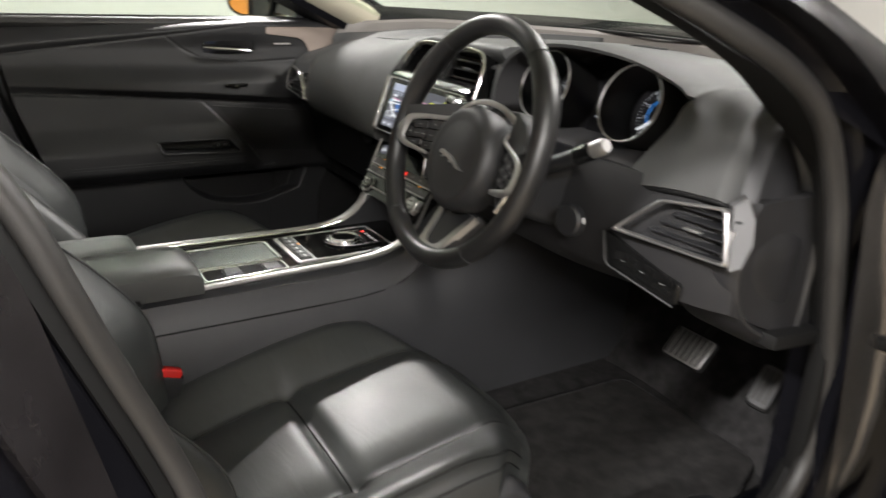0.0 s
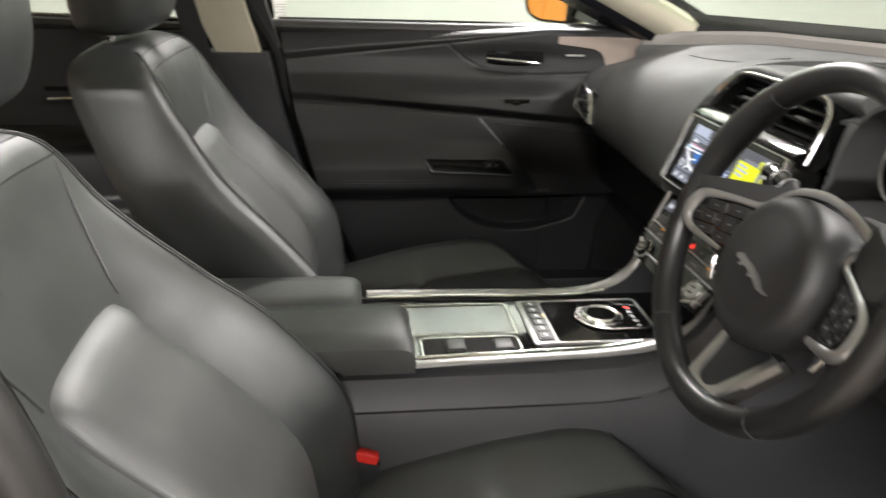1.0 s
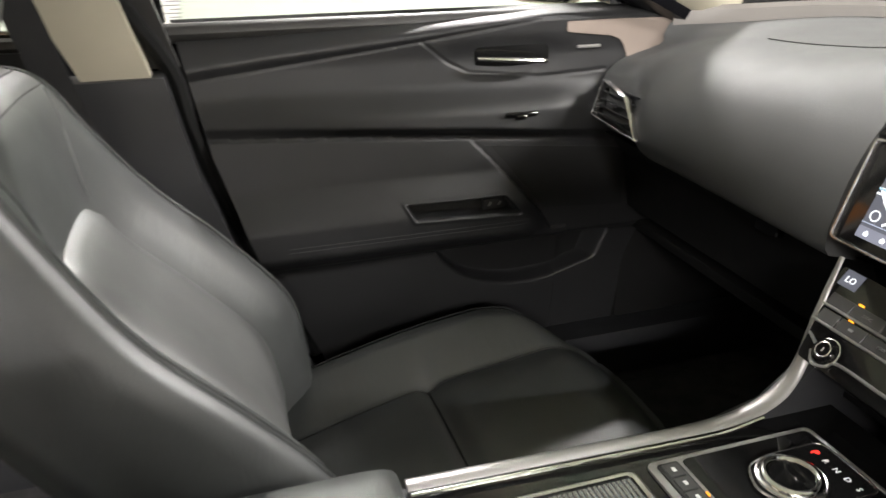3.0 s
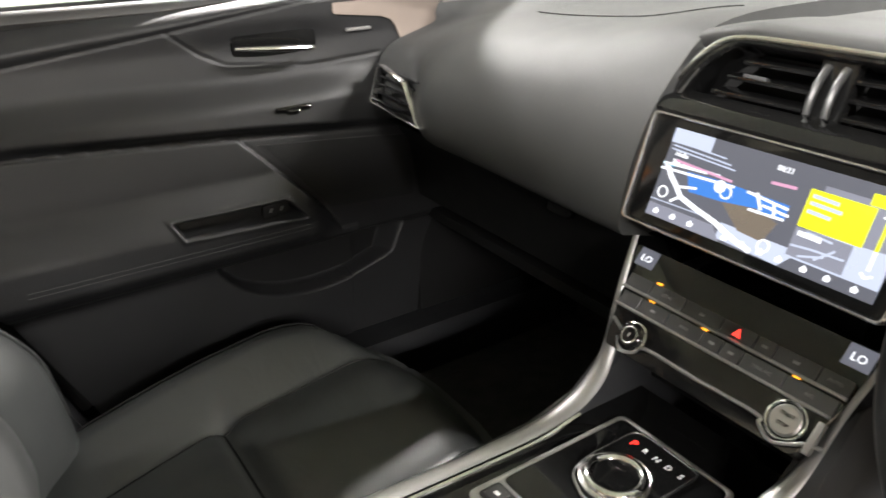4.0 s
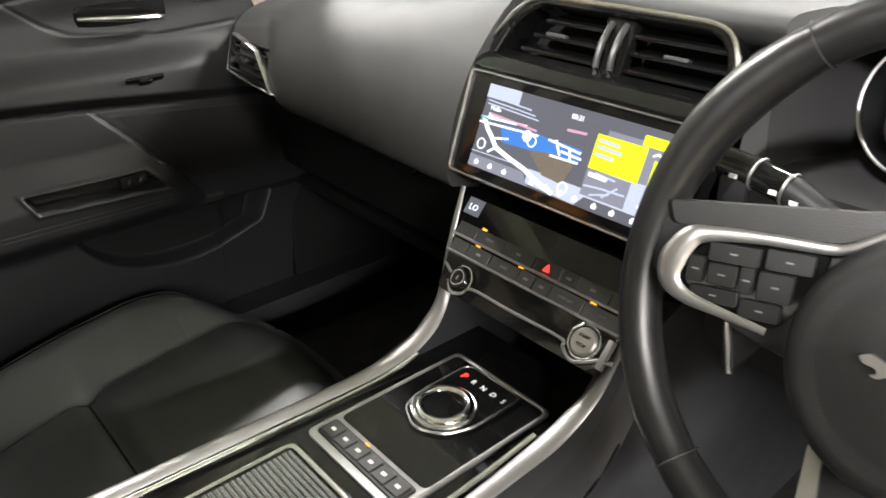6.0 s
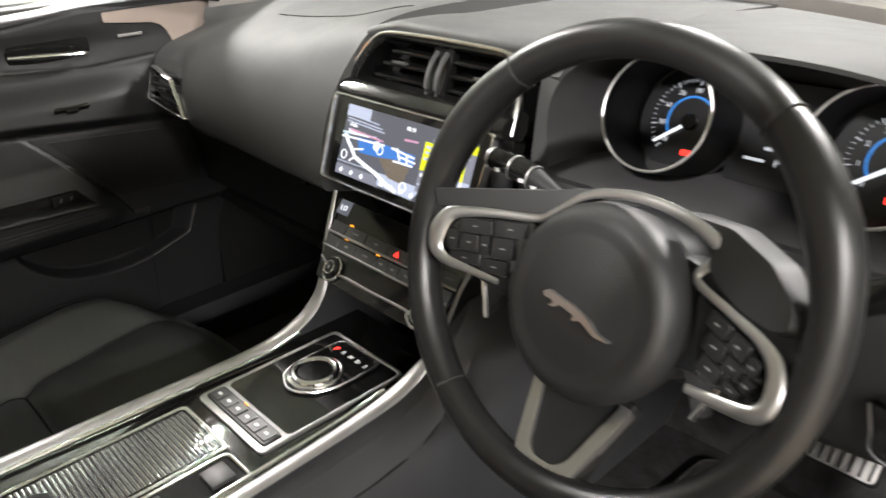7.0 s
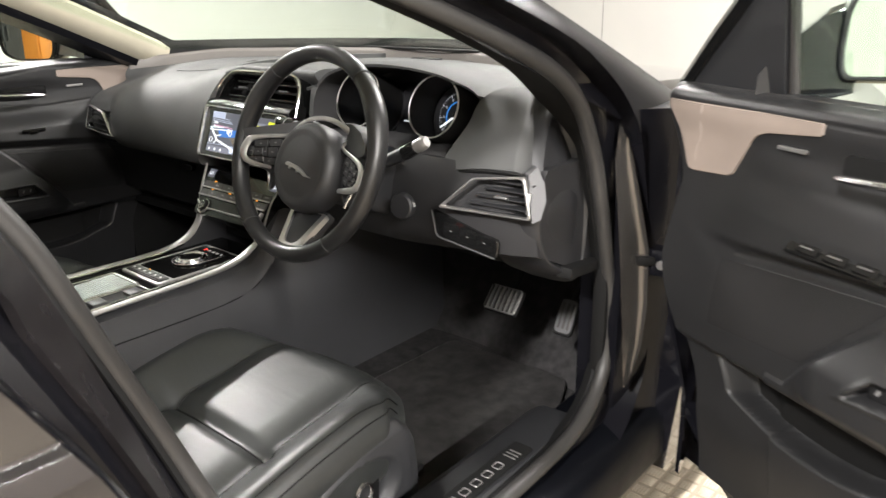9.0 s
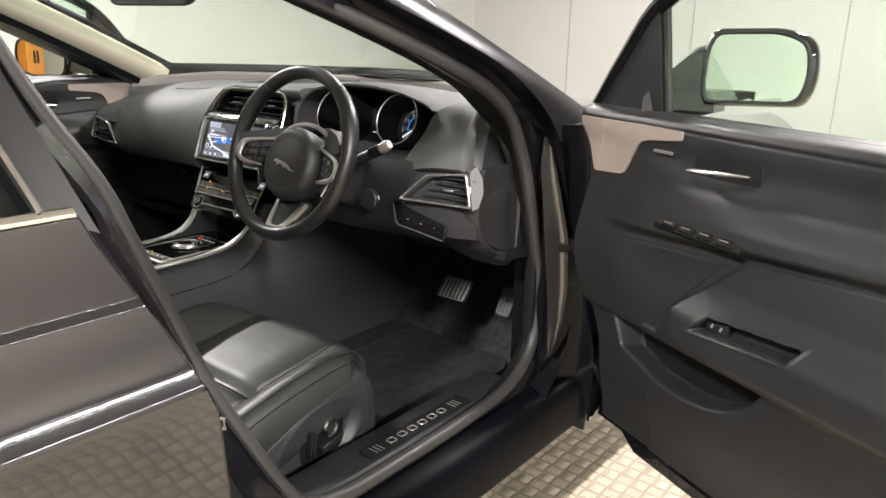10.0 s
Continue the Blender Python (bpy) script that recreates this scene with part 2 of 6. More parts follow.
def basis(at, xdir, zdir):
    """A frame with its z along zdir and its x along xdir."""
    z = Vector(zdir).normalized()
    x = Vector(xdir)
    x = (x - z * x.dot(z)).normalized()
    y = z.cross(x)
    m = Matrix((x, y, z)).transposed().to_4x4()
    m.translation = at
    return m


def box(size, m=Matrix(), bevel=0.002, seg=2):
    bm = bmesh.new()
    bmesh.ops.create_cube(bm, size=1)
    for v in bm.verts:
        v.co = Vector((v.co.x * size[0], v.co.y * size[1], v.co.z * size[2]))
    if bevel:
        bmesh.ops.bevel(bm, geom=bm.edges[:], offset=min(bevel, min(size) * 0.45), segments=seg, affect="EDGES", profile=0.6)
    bm.transform(m)
    return bm


def rounded(poly, r, n=4):
    """A 2D outline with its corners rounded by r."""
    out = []
    m = len(poly)
    for i in range(m):
        a, b, c = Vector(poly[i - 1]), Vector(poly[i]), Vector(poly[(i + 1) % m])
        u, w = (a - b), (c - b)
        k = min(r, u.length * 0.45, w.length * 0.45)
        p, q = b + u.normalized() * k, b + w.normalized() * k
        for j in range(n + 1):
            t = j / n
            out.append((1 - t) ** 2 * p + 2 * t * (1 - t) * b + t * t * q)
    return out


def rect(w, h, r=0.004, n=4, cx=0.0, cy=0.0):
    return rounded([(cx - w / 2, cy - h / 2), (cx + w / 2, cy - h / 2), (cx + w / 2, cy + h / 2), (cx - w / 2, cy + h / 2)], r, n)


def prism(poly, depth, m=Matrix(), bevel=0.001, base=0.0):
    """An outline in the frame's xy plane raised to depth along its z, with a bevelled front edge."""
    pts = [Vector((p[0], p[1])) for p in poly]
    c = sum(pts, Vector((0, 0))) / len(pts)
    big = max((p - c).length for p in pts)
    inset = 1 - bevel / max(big, 1e-4)
    bm = loft([[(p.x, p.y, base) for p in pts], [(p.x, p.y, depth - bevel) for p in pts],
               [(c.x + (p.x - c.x) * inset, c.y + (p.y - c.y) * inset, depth) for p in pts]])
    bm.transform(m)
    return bm


def frame_ring(outer, inner, depth, m=Matrix(), base=0.0):
    """A flat frame between two outlines of equal length."""
    ra = [[(p[0], p[1], base) for p in outer], [(p[0], p[1], depth * 0.7) for p in outer],
          [(p[0] * 0.7 + q[0] * 0.3, p[1] * 0.7 + q[1] * 0.3, depth) for p, q in zip(outer, inner)],
          [(p[0] * 0.3 + q[0] * 0.7, p[1] * 0.3 + q[1] * 0.7, depth) for p, q in zip(outer, inner)],
          [(q[0], q[1], depth * 0.7) for q in inner], [(q[0], q[1], base) for q in inner]]
    bm = loft(ra, True, False, True)
    bm.transform(m)
    return bm


def disc(r, depth, m=Matrix(), n=32, bevel=0.001, base=0.0):
    return prism([(r * math.cos(2 * math.pi * k / n), r * math.sin(2 * math.pi * k / n)) for k in range(n)], depth, m, bevel, base)


def ring(r, tube_r, m=Matrix(), n=40, k=10, flat=1.0):
    rings = []
    for i in range(n):
        a = 2 * math.pi * i / n
        d = Vector((math.cos(a), math.sin(a), 0))
        rings.append([d * (r + tube_r * math.cos(2 * math.pi * j / k)) + Vector((0, 0, tube_r * flat * math.sin(2 * math.pi * j / k))) for j in range(k)])
    bm = loft(rings, True, False, True)
    bm.transform(m)
    return bm


def join(*bms):
    out = bmesh.new()
    for b in bms:
        me = bpy.data.meshes.new("joined")
        b.to_mesh(me)
        b.free()
        out.from_mesh(me)
        bpy.data.meshes.remove(me)
    return out


def sheet(fn, us, vs, back):
    """A skin fn(u, v) over the given parameters, closed behind by the shift back."""
    front = [[Vector(fn(u, v)) for u in us] for v in vs]
    bm = bmesh.new()
    a = [[bm.verts.new(p) for p in r] for r in front]
    c = [[bm.verts.new(p + Vector(back)) for p in r] for r in front]
    nv, nu = len(vs), len(us)
    for i in range(nv - 1):
        for j in range(nu - 1):
            bm.faces.new((a[i][j], a[i][j + 1], a[i + 1][j + 1], a[i + 1][j]))
            bm.faces.new((c[i][j], c[i + 1][j], c[i + 1][j + 1], c[i][j + 1]))
    for j in range(nu - 1):
        bm.faces.new((a[0][j], c[0][j], c[0][j + 1], a[0][j + 1]))
        bm.faces.new((a[-1][j], a[-1][j + 1], c[-1][j + 1], c[-1][j]))
    for i in range(nv - 1):
        bm.faces.new((a[i][0], a[i + 1][0], c[i + 1][0], c[i][0]))
        bm.faces.new((a[i][-1], c[i][-1], c[i + 1][-1], a[i + 1][-1]))
    return bm


def steps(a, b, n):
    return [a + (b - a) * i / n for i in range(n + 1)]


def lettering(body, size, m, mat, parent, name="legend", depth=0.0004):
    cu = bpy.data.curves.new(name, "FONT")
    cu.body, cu.size, cu.align_x, cu.align_y, cu.extrude, cu.resolution_u = body, size, "CENTER", "CENTER", depth, 2
    tmp = bpy.data.objects.new(name, cu)
    me = bpy.data.meshes.new_from_object(tmp)
    bpy.data.objects.remove(tmp)
    bm = bmesh.new()
    bm.from_mesh(me)
    bpy.data.meshes.remove(me)
    bm.transform(m)
    return part(name, bm, mat, parent)


def ramp01(x, a, b):
    t = max(0.0, min(1.0, (x - a) / (b - a)))
    return t * t * (3 - 2 * t)


def seg_dist(p, q, x, y):
    dx, dy = q[0] - p[0], q[1] - p[1]
    t = max(0.0, min(1.0, ((x - p[0]) * dx + (y - p[1]) * dy) / (dx * dx + dy * dy + 1e-12)))
    return math.hypot(x - p[0] - t * dx, y - p[1] - t * dy)


def line_dist(pts, x, y):
    return min(seg_dist(pts[i], pts[i + 1], x, y) for i in range(len(pts) - 1))


def line_at(pts, x):
    """The height of a polyline, given by rising x, at x."""
    if x <= pts[0][0]:
        return pts[0][1]
    for (x0, y0), (x1, y1) in zip(pts, pts[1:]):
        if x <= x1:
            return y0 + (y1 - y0) * (x - x0) / (x1 - x0)
    return pts[-1][1]


# ---- the garage ----
def slab(name, size, at, mat, label, category, bevel=0.0):
    ob = part(name, box(size, Matrix.Translation(at), bevel), mat)
    return tagged(ob, label, category, kind="structure")


slab("floor", (20, 18, 0.2), (3, 1.6, -0.1), floor_metal, "beige grey tread-pattern vinyl garage floor", "floor")
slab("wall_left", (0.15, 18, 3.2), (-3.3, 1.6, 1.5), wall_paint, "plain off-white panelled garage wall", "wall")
slab("wall_right", (0.15, 18, 3.2), (9.0, 1.6, 1.5), lightened_wall, "plain panelled garage wall, lightened to reflect more", "wall")
slab("wall_front", (12.4, 0.15, 3.2), (2.85, 6.2, 1.5), dimmed_wall_paint, "plain off-white panelled garage wall", "wall")
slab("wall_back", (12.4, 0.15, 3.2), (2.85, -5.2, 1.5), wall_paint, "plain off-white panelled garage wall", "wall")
slab("ceiling", (20, 18, 0.1), (3, 1.6, 3.05), ceiling_paint, "plain pale garage ceiling", "ceiling")
for k in range(8):
    slab("wall_seam", (0.008, 0.006, 3.0), (-2.1 + 1.2 * k, 6.122, 1.5), seam_grey, "thin grey joint strip between wall panels", "trim")
# assumed fittings, one at each lamp out of view
for lamp_x, lamp_y, watts, long in LAMPS:
    fit_ = thing("ceiling_light", "assumed slim ceiling batten light, out of view, with a glowing diffuser", "light", (lamp_x, lamp_y, 2.98), group="ceiling lights")
    part("housing", box((0.16, long + 0.06, 0.05), pose(lamp_x, lamp_y, 2.975), 0.01), ceiling_paint, fit_)
    part("diffuser", box((0.10, long, 0.012), pose(lamp_x, lamp_y, 2.946), 0.004), lamp_lens, fit_, "glowing white diffuser")
for cab_y, wide, coat_, words in ((-2.75, 0.9, orange_paint, "orange painted steel cabinet against the garage wall"), (-3.68, 0.84, hard_plastic, "dark grey steel cabinet against the garage wall"), (-4.78, 0.55, orange_paint, "narrow orange steel cabinet in the garage corner")):
    cab = thing("storage_cabinet", words, "cabinet", (-2.9, cab_y, 0), group="wall cabinets")
    part("body", box((0.5, wide, 1.9), pose(-2.9, cab_y, 0.96), 0.01), coat_, cab)
    for side in (-1, 1):
        leaf = part("door", box((0.02, wide * 0.47, 1.8), pose(-2.64, cab_y + side * wide * 0.244, 0.96), 0.006), coat_, cab)
        part("handle", box((0.02, 0.02, 0.12), pose(-2.62, cab_y + side * 0.05, 1.0), 0.006), button_grey, leaf)

# raised five-bar tread on the floor beside the car
tread = bmesh.new()
CELL = 0.041
for i in range(58):
    for j in range(88):
        cx, cy = 0.55 + i * CELL, -1.3 + j * CELL
        turn = (i + j) % 2
        for b in range(5):
            o = (b - 2) * 0.0070
            length, wide = 0.0155, 0.0021
            ex, ey = (length, wide) if turn else (wide, length)
            ox, oy = (0, o) if turn else (o, 0)
            quad = [tread.verts.new((cx + ox + sx * ex, cy + oy + sy * ey * 1.0, 0.0005)) for sx, sy in ((-1, -1), (1, -1), (1, 1), (-1, 1))]
            top = [tread.verts.new((cx + ox + sx * ex * 0.86, cy + oy + sy * ey * 0.55, 0.0030)) for sx, sy in ((-1, -1), (1, -1), (1, 1), (-1, 1))]
            tread.faces.new(top)
            for k in range(4):
                tread.faces.new((quad[k], quad[(k + 1) % 4], top[(k + 1) % 4], top[k]))
tagged(part("floor_tread_bars", tread, bar_metal, recalc=False, sharp=20), "raised five-bar tread pattern of the floor", "floor tread", kind="stuff")


# ---- the car body ----
def side_x(z):
    """How far out the door seal runs at a height."""
    return 0.80 - max(0.0, z - 0.80) * 0.34


OPENING = [(0.792, 0.180, 0.455), (0.80, 0.225, 0.395), (0.80, 0.31, 0.366), (0.80, 0.44, 0.362), (0.80, 0.62, 0.364), (0.795, 0.78, 0.370), (0.787, 0.87, 0.395), (0.780, 0.920, 0.435),
           (0.777, 0.940, 0.49), (0.778, 0.941, 0.584), (0.774, 0.929, 0.647), (0.773, 0.911, 0.711), (0.773, 0.892, 0.774), (0.773, 0.869, 0.840), (0.774, 0.838, 0.900), (0.777, 0.795, 0.955),
           (0.782, 0.725, 1.002), (0.780, 0.63, 1.044), (0.745, 0.49, 1.102), (0.685, 0.30, 1.175), (0.66, 0.12, 1.222), (0.652, -0.01, 1.238), (0.650, -0.085, 1.21), (0.655, -0.095, 1.13),
           (0.672, -0.050, 1.02), (0.692, 0.004, 0.922), (0.703, 0.030, 0.852), (0.708, 0.053, 0.788), (0.710, 0.076, 0.729), (0.718, 0.097, 0.67), (0.739, 0.116, 0.607), (0.765, 0.142, 0.54)]
car = thing("car_body", "glossy black four-door saloon body with open driver's side", "car", (0, 0, 0))
loop = [V(p) for p in OPENING]
part("door_seal", tube(loop, 0.0135, 10, True, 1.0, (1, 0, 0), 5), rubber, car, "thick black rubber door-opening seal")


def loop_shift(grow, dx, deep=0.0):
    """The opening's loop moved outward in its plane by grow and sideways by dx, and by deep more along the screen pillar."""
    pts = smooth_line([(y, z, x) for x, y, z in OPENING], 5, True)
    out = []
    for i, p in enumerate(pts):
        t = V((pts[(i + 1) % len(pts)].x - pts[i - 1].x, pts[(i + 1) % len(pts)].y - pts[i - 1].y, 0)).normalized()
        q = p + V((t.y, -t.x, 0)) * grow * (1 - 0.55 * ramp01(p.y, 0.86, 1.0) * ramp01(p.x, 0.0, 0.4))
        out.append(V((p.z + dx - deep * ramp01(p.y, 0.86, 0.98) * ramp01(p.x, 0.0, 0.4), q.x, q.y)))
    return out


part("seal_flange", loft([loop_shift(0.006, -0.036, 0.05), loop_shift(-0.002, -0.02), loop_shift(0.004, -0.010)], True, False), black_and_shade, car, "dark inner flange of the door seal")
part("door_aperture", loft([loop_shift(0.004, -0.010), loop_shift(0.008, -0.006), loop_shift(0.03, 0.006), loop_shift(0.058, 0.012), loop_shift(0.062, 0.055)], True, False), shaded_body_paint, car, "black painted door shut, dulled to hold its shade")
# sill and rocker
part("sill", loft([[V((x, y, z)) for x, z in ((0.66, 0.30), (0.70, 0.345), (0.80, 0.345), (0.842, 0.334), (0.858, 0.318), (0.864, 0.295), (0.866, 0.240), (0.860, 0.224), (0.845, 0.218), (0.70, 0.20))] for y in steps(-0.6, 1.33, 8)]), sill_dulled_paint, car, "black sill, darkened and dulled to leave out floor reflections")
part("sill_step", loft([[V((x, y, z)) for x, z in ((0.63, 0.24), (0.66, 0.34), (0.69, 0.362), (0.770, 0.366), (0.783, 0.355), (0.783, 0.30))] for y in steps(0.12, 0.86, 6)]), hard_plastic, car, "black plastic sill trim")
# front shut face and hinge pillar
part("hinge_pillar", loft([[V((0.80, 0.93, z)), V((0.845, 0.985 + 0.06 * ramp01(z, 0.9, 0.3), z)), V((0.87, 1.03 + 0.05 * ramp01(z, 0.9, 0.3), z)), V((0.87, 1.20, z)), V((0.70, 1.20, z)), V((0.72, 0.93, z))] for z in steps(0.26, 0.93, 8)]), shaded_body_paint, car, "black hinge pillar")
# lens-shaped plate, its pale reflection painted in as a lighter metal
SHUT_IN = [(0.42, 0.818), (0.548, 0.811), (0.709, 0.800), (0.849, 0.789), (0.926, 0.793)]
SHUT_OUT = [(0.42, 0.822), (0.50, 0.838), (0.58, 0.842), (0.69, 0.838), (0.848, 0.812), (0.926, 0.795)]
part("shut_glint", sheet(lambda u, z: (line_at(SHUT_IN, z) * (1 - u) + line_at(SHUT_OUT, z) * u + 0.006, line_at(SHUT_IN, z) * (1 - u) + line_at(SHUT_OUT, z) * u + 0.104 + 0.012 * math.sin(math.pi * u), z), steps(0, 1, 8), steps(0.42, 0.926, 30), (-0.004, 0.006, 0)), pale_glint_paint, car, "hinge pillar face with its pale reflection put into the colour")
part("check_strap", box((0.035, 0.02, 0.016), pose(0.838, 0.945, 0.668, 0, 0, 40), 0.004), black_and_shade, car, "dark door check strap")
for hz in (0.665,):
    hinge = part("hinge", join(box((0.05, 0.035, 0.05), pose(0.866, 0.965, hz), 0.004), tube([(0.885, 0.945, hz - 0.035), (0.885, 0.945, hz + 0.035)], 0.009, 10)), paint, car, "black painted door hinge")
    part("bolt", disc(0.008, 0.006, basis((0.868, 0.946, hz), (1, 0, 0), (0, -1, 0)), 12), silver, hinge)
# front wing and bonnet
WING = [(0.87, 0.20), (0.885, 0.35), (0.905, 0.55), (0.915, 0.70), (0.905, 0.80), (0.87, 0.875), (0.80, 0.93), (0.74, 0.955)]
part("front_wing", loft([[V((x - 0.05 * ramp01(y, 1.6, 3.0), y, z - 0.13 * ramp01(y, 1.0, 2.9))) for x, z in WING] + [V((0.70, y, 0.93 - 0.13 * ramp01(y, 1.0, 2.9))), V((0.78, y, 0.2))] for y in steps(1.035, 2.9, 12)]), paint, car)
part("front_wing", loft([[V((-x + 0.05 * ramp01(y, 1.6, 3.0), y, z - 0.13 * ramp01(y, 1.0, 2.9))) for x, z in WING] + [V((-0.70, y, 0.93 - 0.13 * ramp01(y, 1.0, 2.9))), V((-0.78, y, 0.2))] for y in steps(1.035, 2.9, 12)]), paint, car)


def hoop_y(x):
    return 1.34 - 0.80 * x * x


part("bonnet", loft([[V((x, hoop_y(x) * (1 - t) + 2.85 * t + 0.10 * (1 - t), 0.962 - 0.13 * t - 0.04 * t * t - 0.03 * (abs(x) / 0.75) ** 2 + (0.012 if 0.3 < abs(x) < 0.55 else 0) * t)) for t in steps(0, 1, 10)] + [V((x, 2.85, 0.8)), V((x, hoop_y(x) + 0.12, 0.86))] for x in steps(-0.74, 0.74, 24)]), paint, car, "gloss black bonnet")
part("scuttle", loft([[V((x, hoop_y(x) + dy, z)) for dy, z in ((0.052, 0.972), (0.062, 1.000), (0.115, 0.992), (0.125, 0.94), (0.052, 0.93))] for x in steps(-0.74, 0.74, 24)]), black_and_shade, car, "black windscreen scuttle")
part("washer_nozzle", prism(rect(0.03, 0.018, 0.006), 0.014, pose(0.02, hoop_y(0) + 0.10, 0.98), 0.004), black_and_shade, car, "small black sensor pod at the windscreen base")


# pillars, roof and screen
def pillar_mid(s, t):
    """The windscreen pillar's line on side s (+1 or -1) from base to roof."""
    return V((s * (0.735 - 0.155 * t), 0.965 - 0.98 * t, 0.955 + 0.405 * t - 0.05 * t * (t - 1)))


for s in (1, -1):
    part("windscreen_pillar", loft([[pillar_mid(s, t) + V(o) for o in ((s * 0.078, 0.0, -0.016), (s * 0.075, -0.035, -0.055), (s * 0.02, -0.02, -0.045), (0, 0.02, 0.02), (s * 0.015, 0.046, 0.048), (s * 0.045, 0.036, 0.034))] for t in steps(-0.12, 1, 12)]), shaded_body_paint, car, "black windscreen pillar")
    lining = [pillar_mid(s, t) + V((-s * 0.002, 0.0, -0.002)) for t in steps(-0.05, 1, 10)]
    part("pillar_lining", loft([[c + V(o) for o in ((0.016, -0.032, -0.030), (0.010, -0.032, -0.022), (0.003, -0.020, -0.008), (-0.002, 0.015, 0.012), (0.01, 0.02, 0.016), (0.018, -0.012, -0.028))] if s > 0 else [c + V(o) for o in ((s * 0.02, -0.028, -0.022), (s * 0.0, -0.028, -0.012), (-s * 0.02, -0.010, 0.006), (-s * 0.022, 0.022, 0.024), (s * 0.004, 0.030, 0.034), (s * 0.018, -0.010, -0.020))] for c in lining]), headlining, car, "pale cream fabric pillar lining")
roof_pts = lambda y: [V((x, y, z)) for x, z in ((-0.62, 1.30), (-0.55, 1.37), (-0.30, 1.405), (0.0, 1.415), (0.30, 1.405), (0.55, 1.37), (0.62, 1.30), (0.60, 1.29), (0.30, 1.365), (0.0, 1.375), (-0.30, 1.365), (-0.60, 1.29))]
part("roof", loft([roof_pts(y) for y in steps(-0.10, -1.6, 10)]), paint, car)
part("roof_lining", loft([[p + V((0, 0, -0.055)) for p in roof_pts(y)] for y in steps(-0.10, -1.5, 6)]), headlining, car)
scr = part("windscreen", sheet(lambda u, v: (u * (0.715 - 0.13 * v), (hoop_y(u * 0.73) + 0.05) * (1 - v) - 0.06 * v, 0.975 + 0.40 * v - 0.04 * v * (v - 1) - 0.03 * u * u * v), steps(-1, 1, 20), steps(0, 1, 8), (0, 0.004, 0.003)), glass, car, "clear curved windscreen")
scr.visible_shadow = False
for s in (1, -1):
    part("roof_rail", tube([V((s * 0.59, 0.0, 1.34)), V((s * 0.595, -0.5, 1.37)), V((s * 0.585, -1.3, 1.35))], 0.028, 10, n_smooth=4), paint, car)
part("floor_pan", loft([[V((x, y, z)) for x, z in ((-0.72, 0.28), (-0.66, 0.262), (0.66, 0.262), (0.72, 0.28), (0.72, 0.2), (-0.72, 0.2))] for y in steps(-1.2, 1.55, 10)]), carpet, car, "black carpeted floor")
part("bulkhead", sheet(lambda u, v: (u, 1.12 + 0.30 * v + 0.04 * math.sin(u * 6), 0.262 + 0.34 * v), steps(-0.74, 0.74, 16), steps(0, 1, 8), (0, 0.05, 0)), carpet, car, "black carpeted footwell bulkhead")
part("bulkhead_upper", box((1.40, 0.04, 0.32), pose(0, 1.40, 0.75), 0.0), black_and_shade, car)
# kick panels coloured near-black as the shade of the footwells
part("kick_panel", box((0.03, 0.52, 0.60), pose(0.765, 1.18, 0.55), 0.01), black_and_shade, car)
part("kick_panel", box((0.03, 0.62, 0.60), pose(-0.768, 1.12, 0.55), 0.01), black_and_shade, car)
part("rear_shelf", box((1.3, 0.5, 0.05), pose(0, -1.65, 0.95), 0.01), hard_plastic, car)
part("tail_panel", box((1.5, 0.06, 0.75), pose(0, -1.9, 0.6), 0.01), paint, car)

# right rear door and pillar
REAR_EDGE = [(0.25, 0.03), (0.45, 0.025), (0.56, 0.018), (0.69, 0.0), (0.805, -0.048), (0.90, -0.098), (0.95, -0.118)]


LEAN = [(0.22, -12), (0.55, -8), (0.700, -7), (0.722, -5), (0.725, 4), (0.7285, 25.0), (0.736, 24.2), (0.748, 22.6), (0.760, 19.0), (0.775, 15.5), (0.79, 13), (0.828, 15), (0.831, 38), (0.834, 38), (0.837, 9), (0.87, 8), (0.95, 11)]
SKIN = [(0.22, 0.0)]
while SKIN[-1][0] < 0.96:
    z_, x_ = SKIN[-1]
    SKIN.append((z_ + 0.002, x_ - 0.002 * math.tan(radians(line_at(LEAN, z_ + 0.001)))))
SKIN_OUT = 0.930 - line_at(SKIN, 0.726)


def skin_x(z):
    """How far out the door skin stands at a height."""
    return SKIN_OUT + line_at(SKIN, z)


rear_door = thing("rear_right_door", "closed glossy black rear door reflecting the garage", "car door", (0.9, -0.5, 0.25))
part("skin", sheet(lambda u, z: (skin_x(z), line_at(REAR_EDGE, z) * (1 - u) - 1.05 * u, z), [0, 0.004, 0.012] + steps(0.03, 1, 20), steps(0.22, 0.926, 236), (-0.03, 0, 0)), paint, rear_door, "gloss black door skin with two creases")
part("door_edge", loft([[V((skin_x(z), line_at(REAR_EDGE, z) + 0.002, z)), V((skin_x(z) - 0.01, line_at(REAR_EDGE, z) + 0.006, z)), V((skin_x(z) - 0.05, line_at(REAR_EDGE, z) + 0.01, z)), V((skin_x(z) - 0.05, line_at(REAR_EDGE, z) - 0.05, z))] for z in steps(0.25, 0.926, 24)]), paint, rear_door)
part("waist_strip", tube([V((0.868, -0.109, 0.9285)), V((0.870, -0.3, 0.931)), V((0.870, -0.5, 0.936)), V((0.863, -1.05, 0.95))], 0.0085, 10, n_smooth=4), bright_chrome, rear_door, "bright chrome waist strip")
pane = part("glass_pane", sheet(lambda u, v: (0.860 - 0.26 * v, (-0.14 - 0.09 * v) * (1 - u) - 0.95 * u, 0.930 + 0.36 * v), steps(0, 1, 6), steps(0, 1, 6), (-0.004, 0, 0)), glass, rear_door, "tinted door glass")
pane.visible_shadow = False
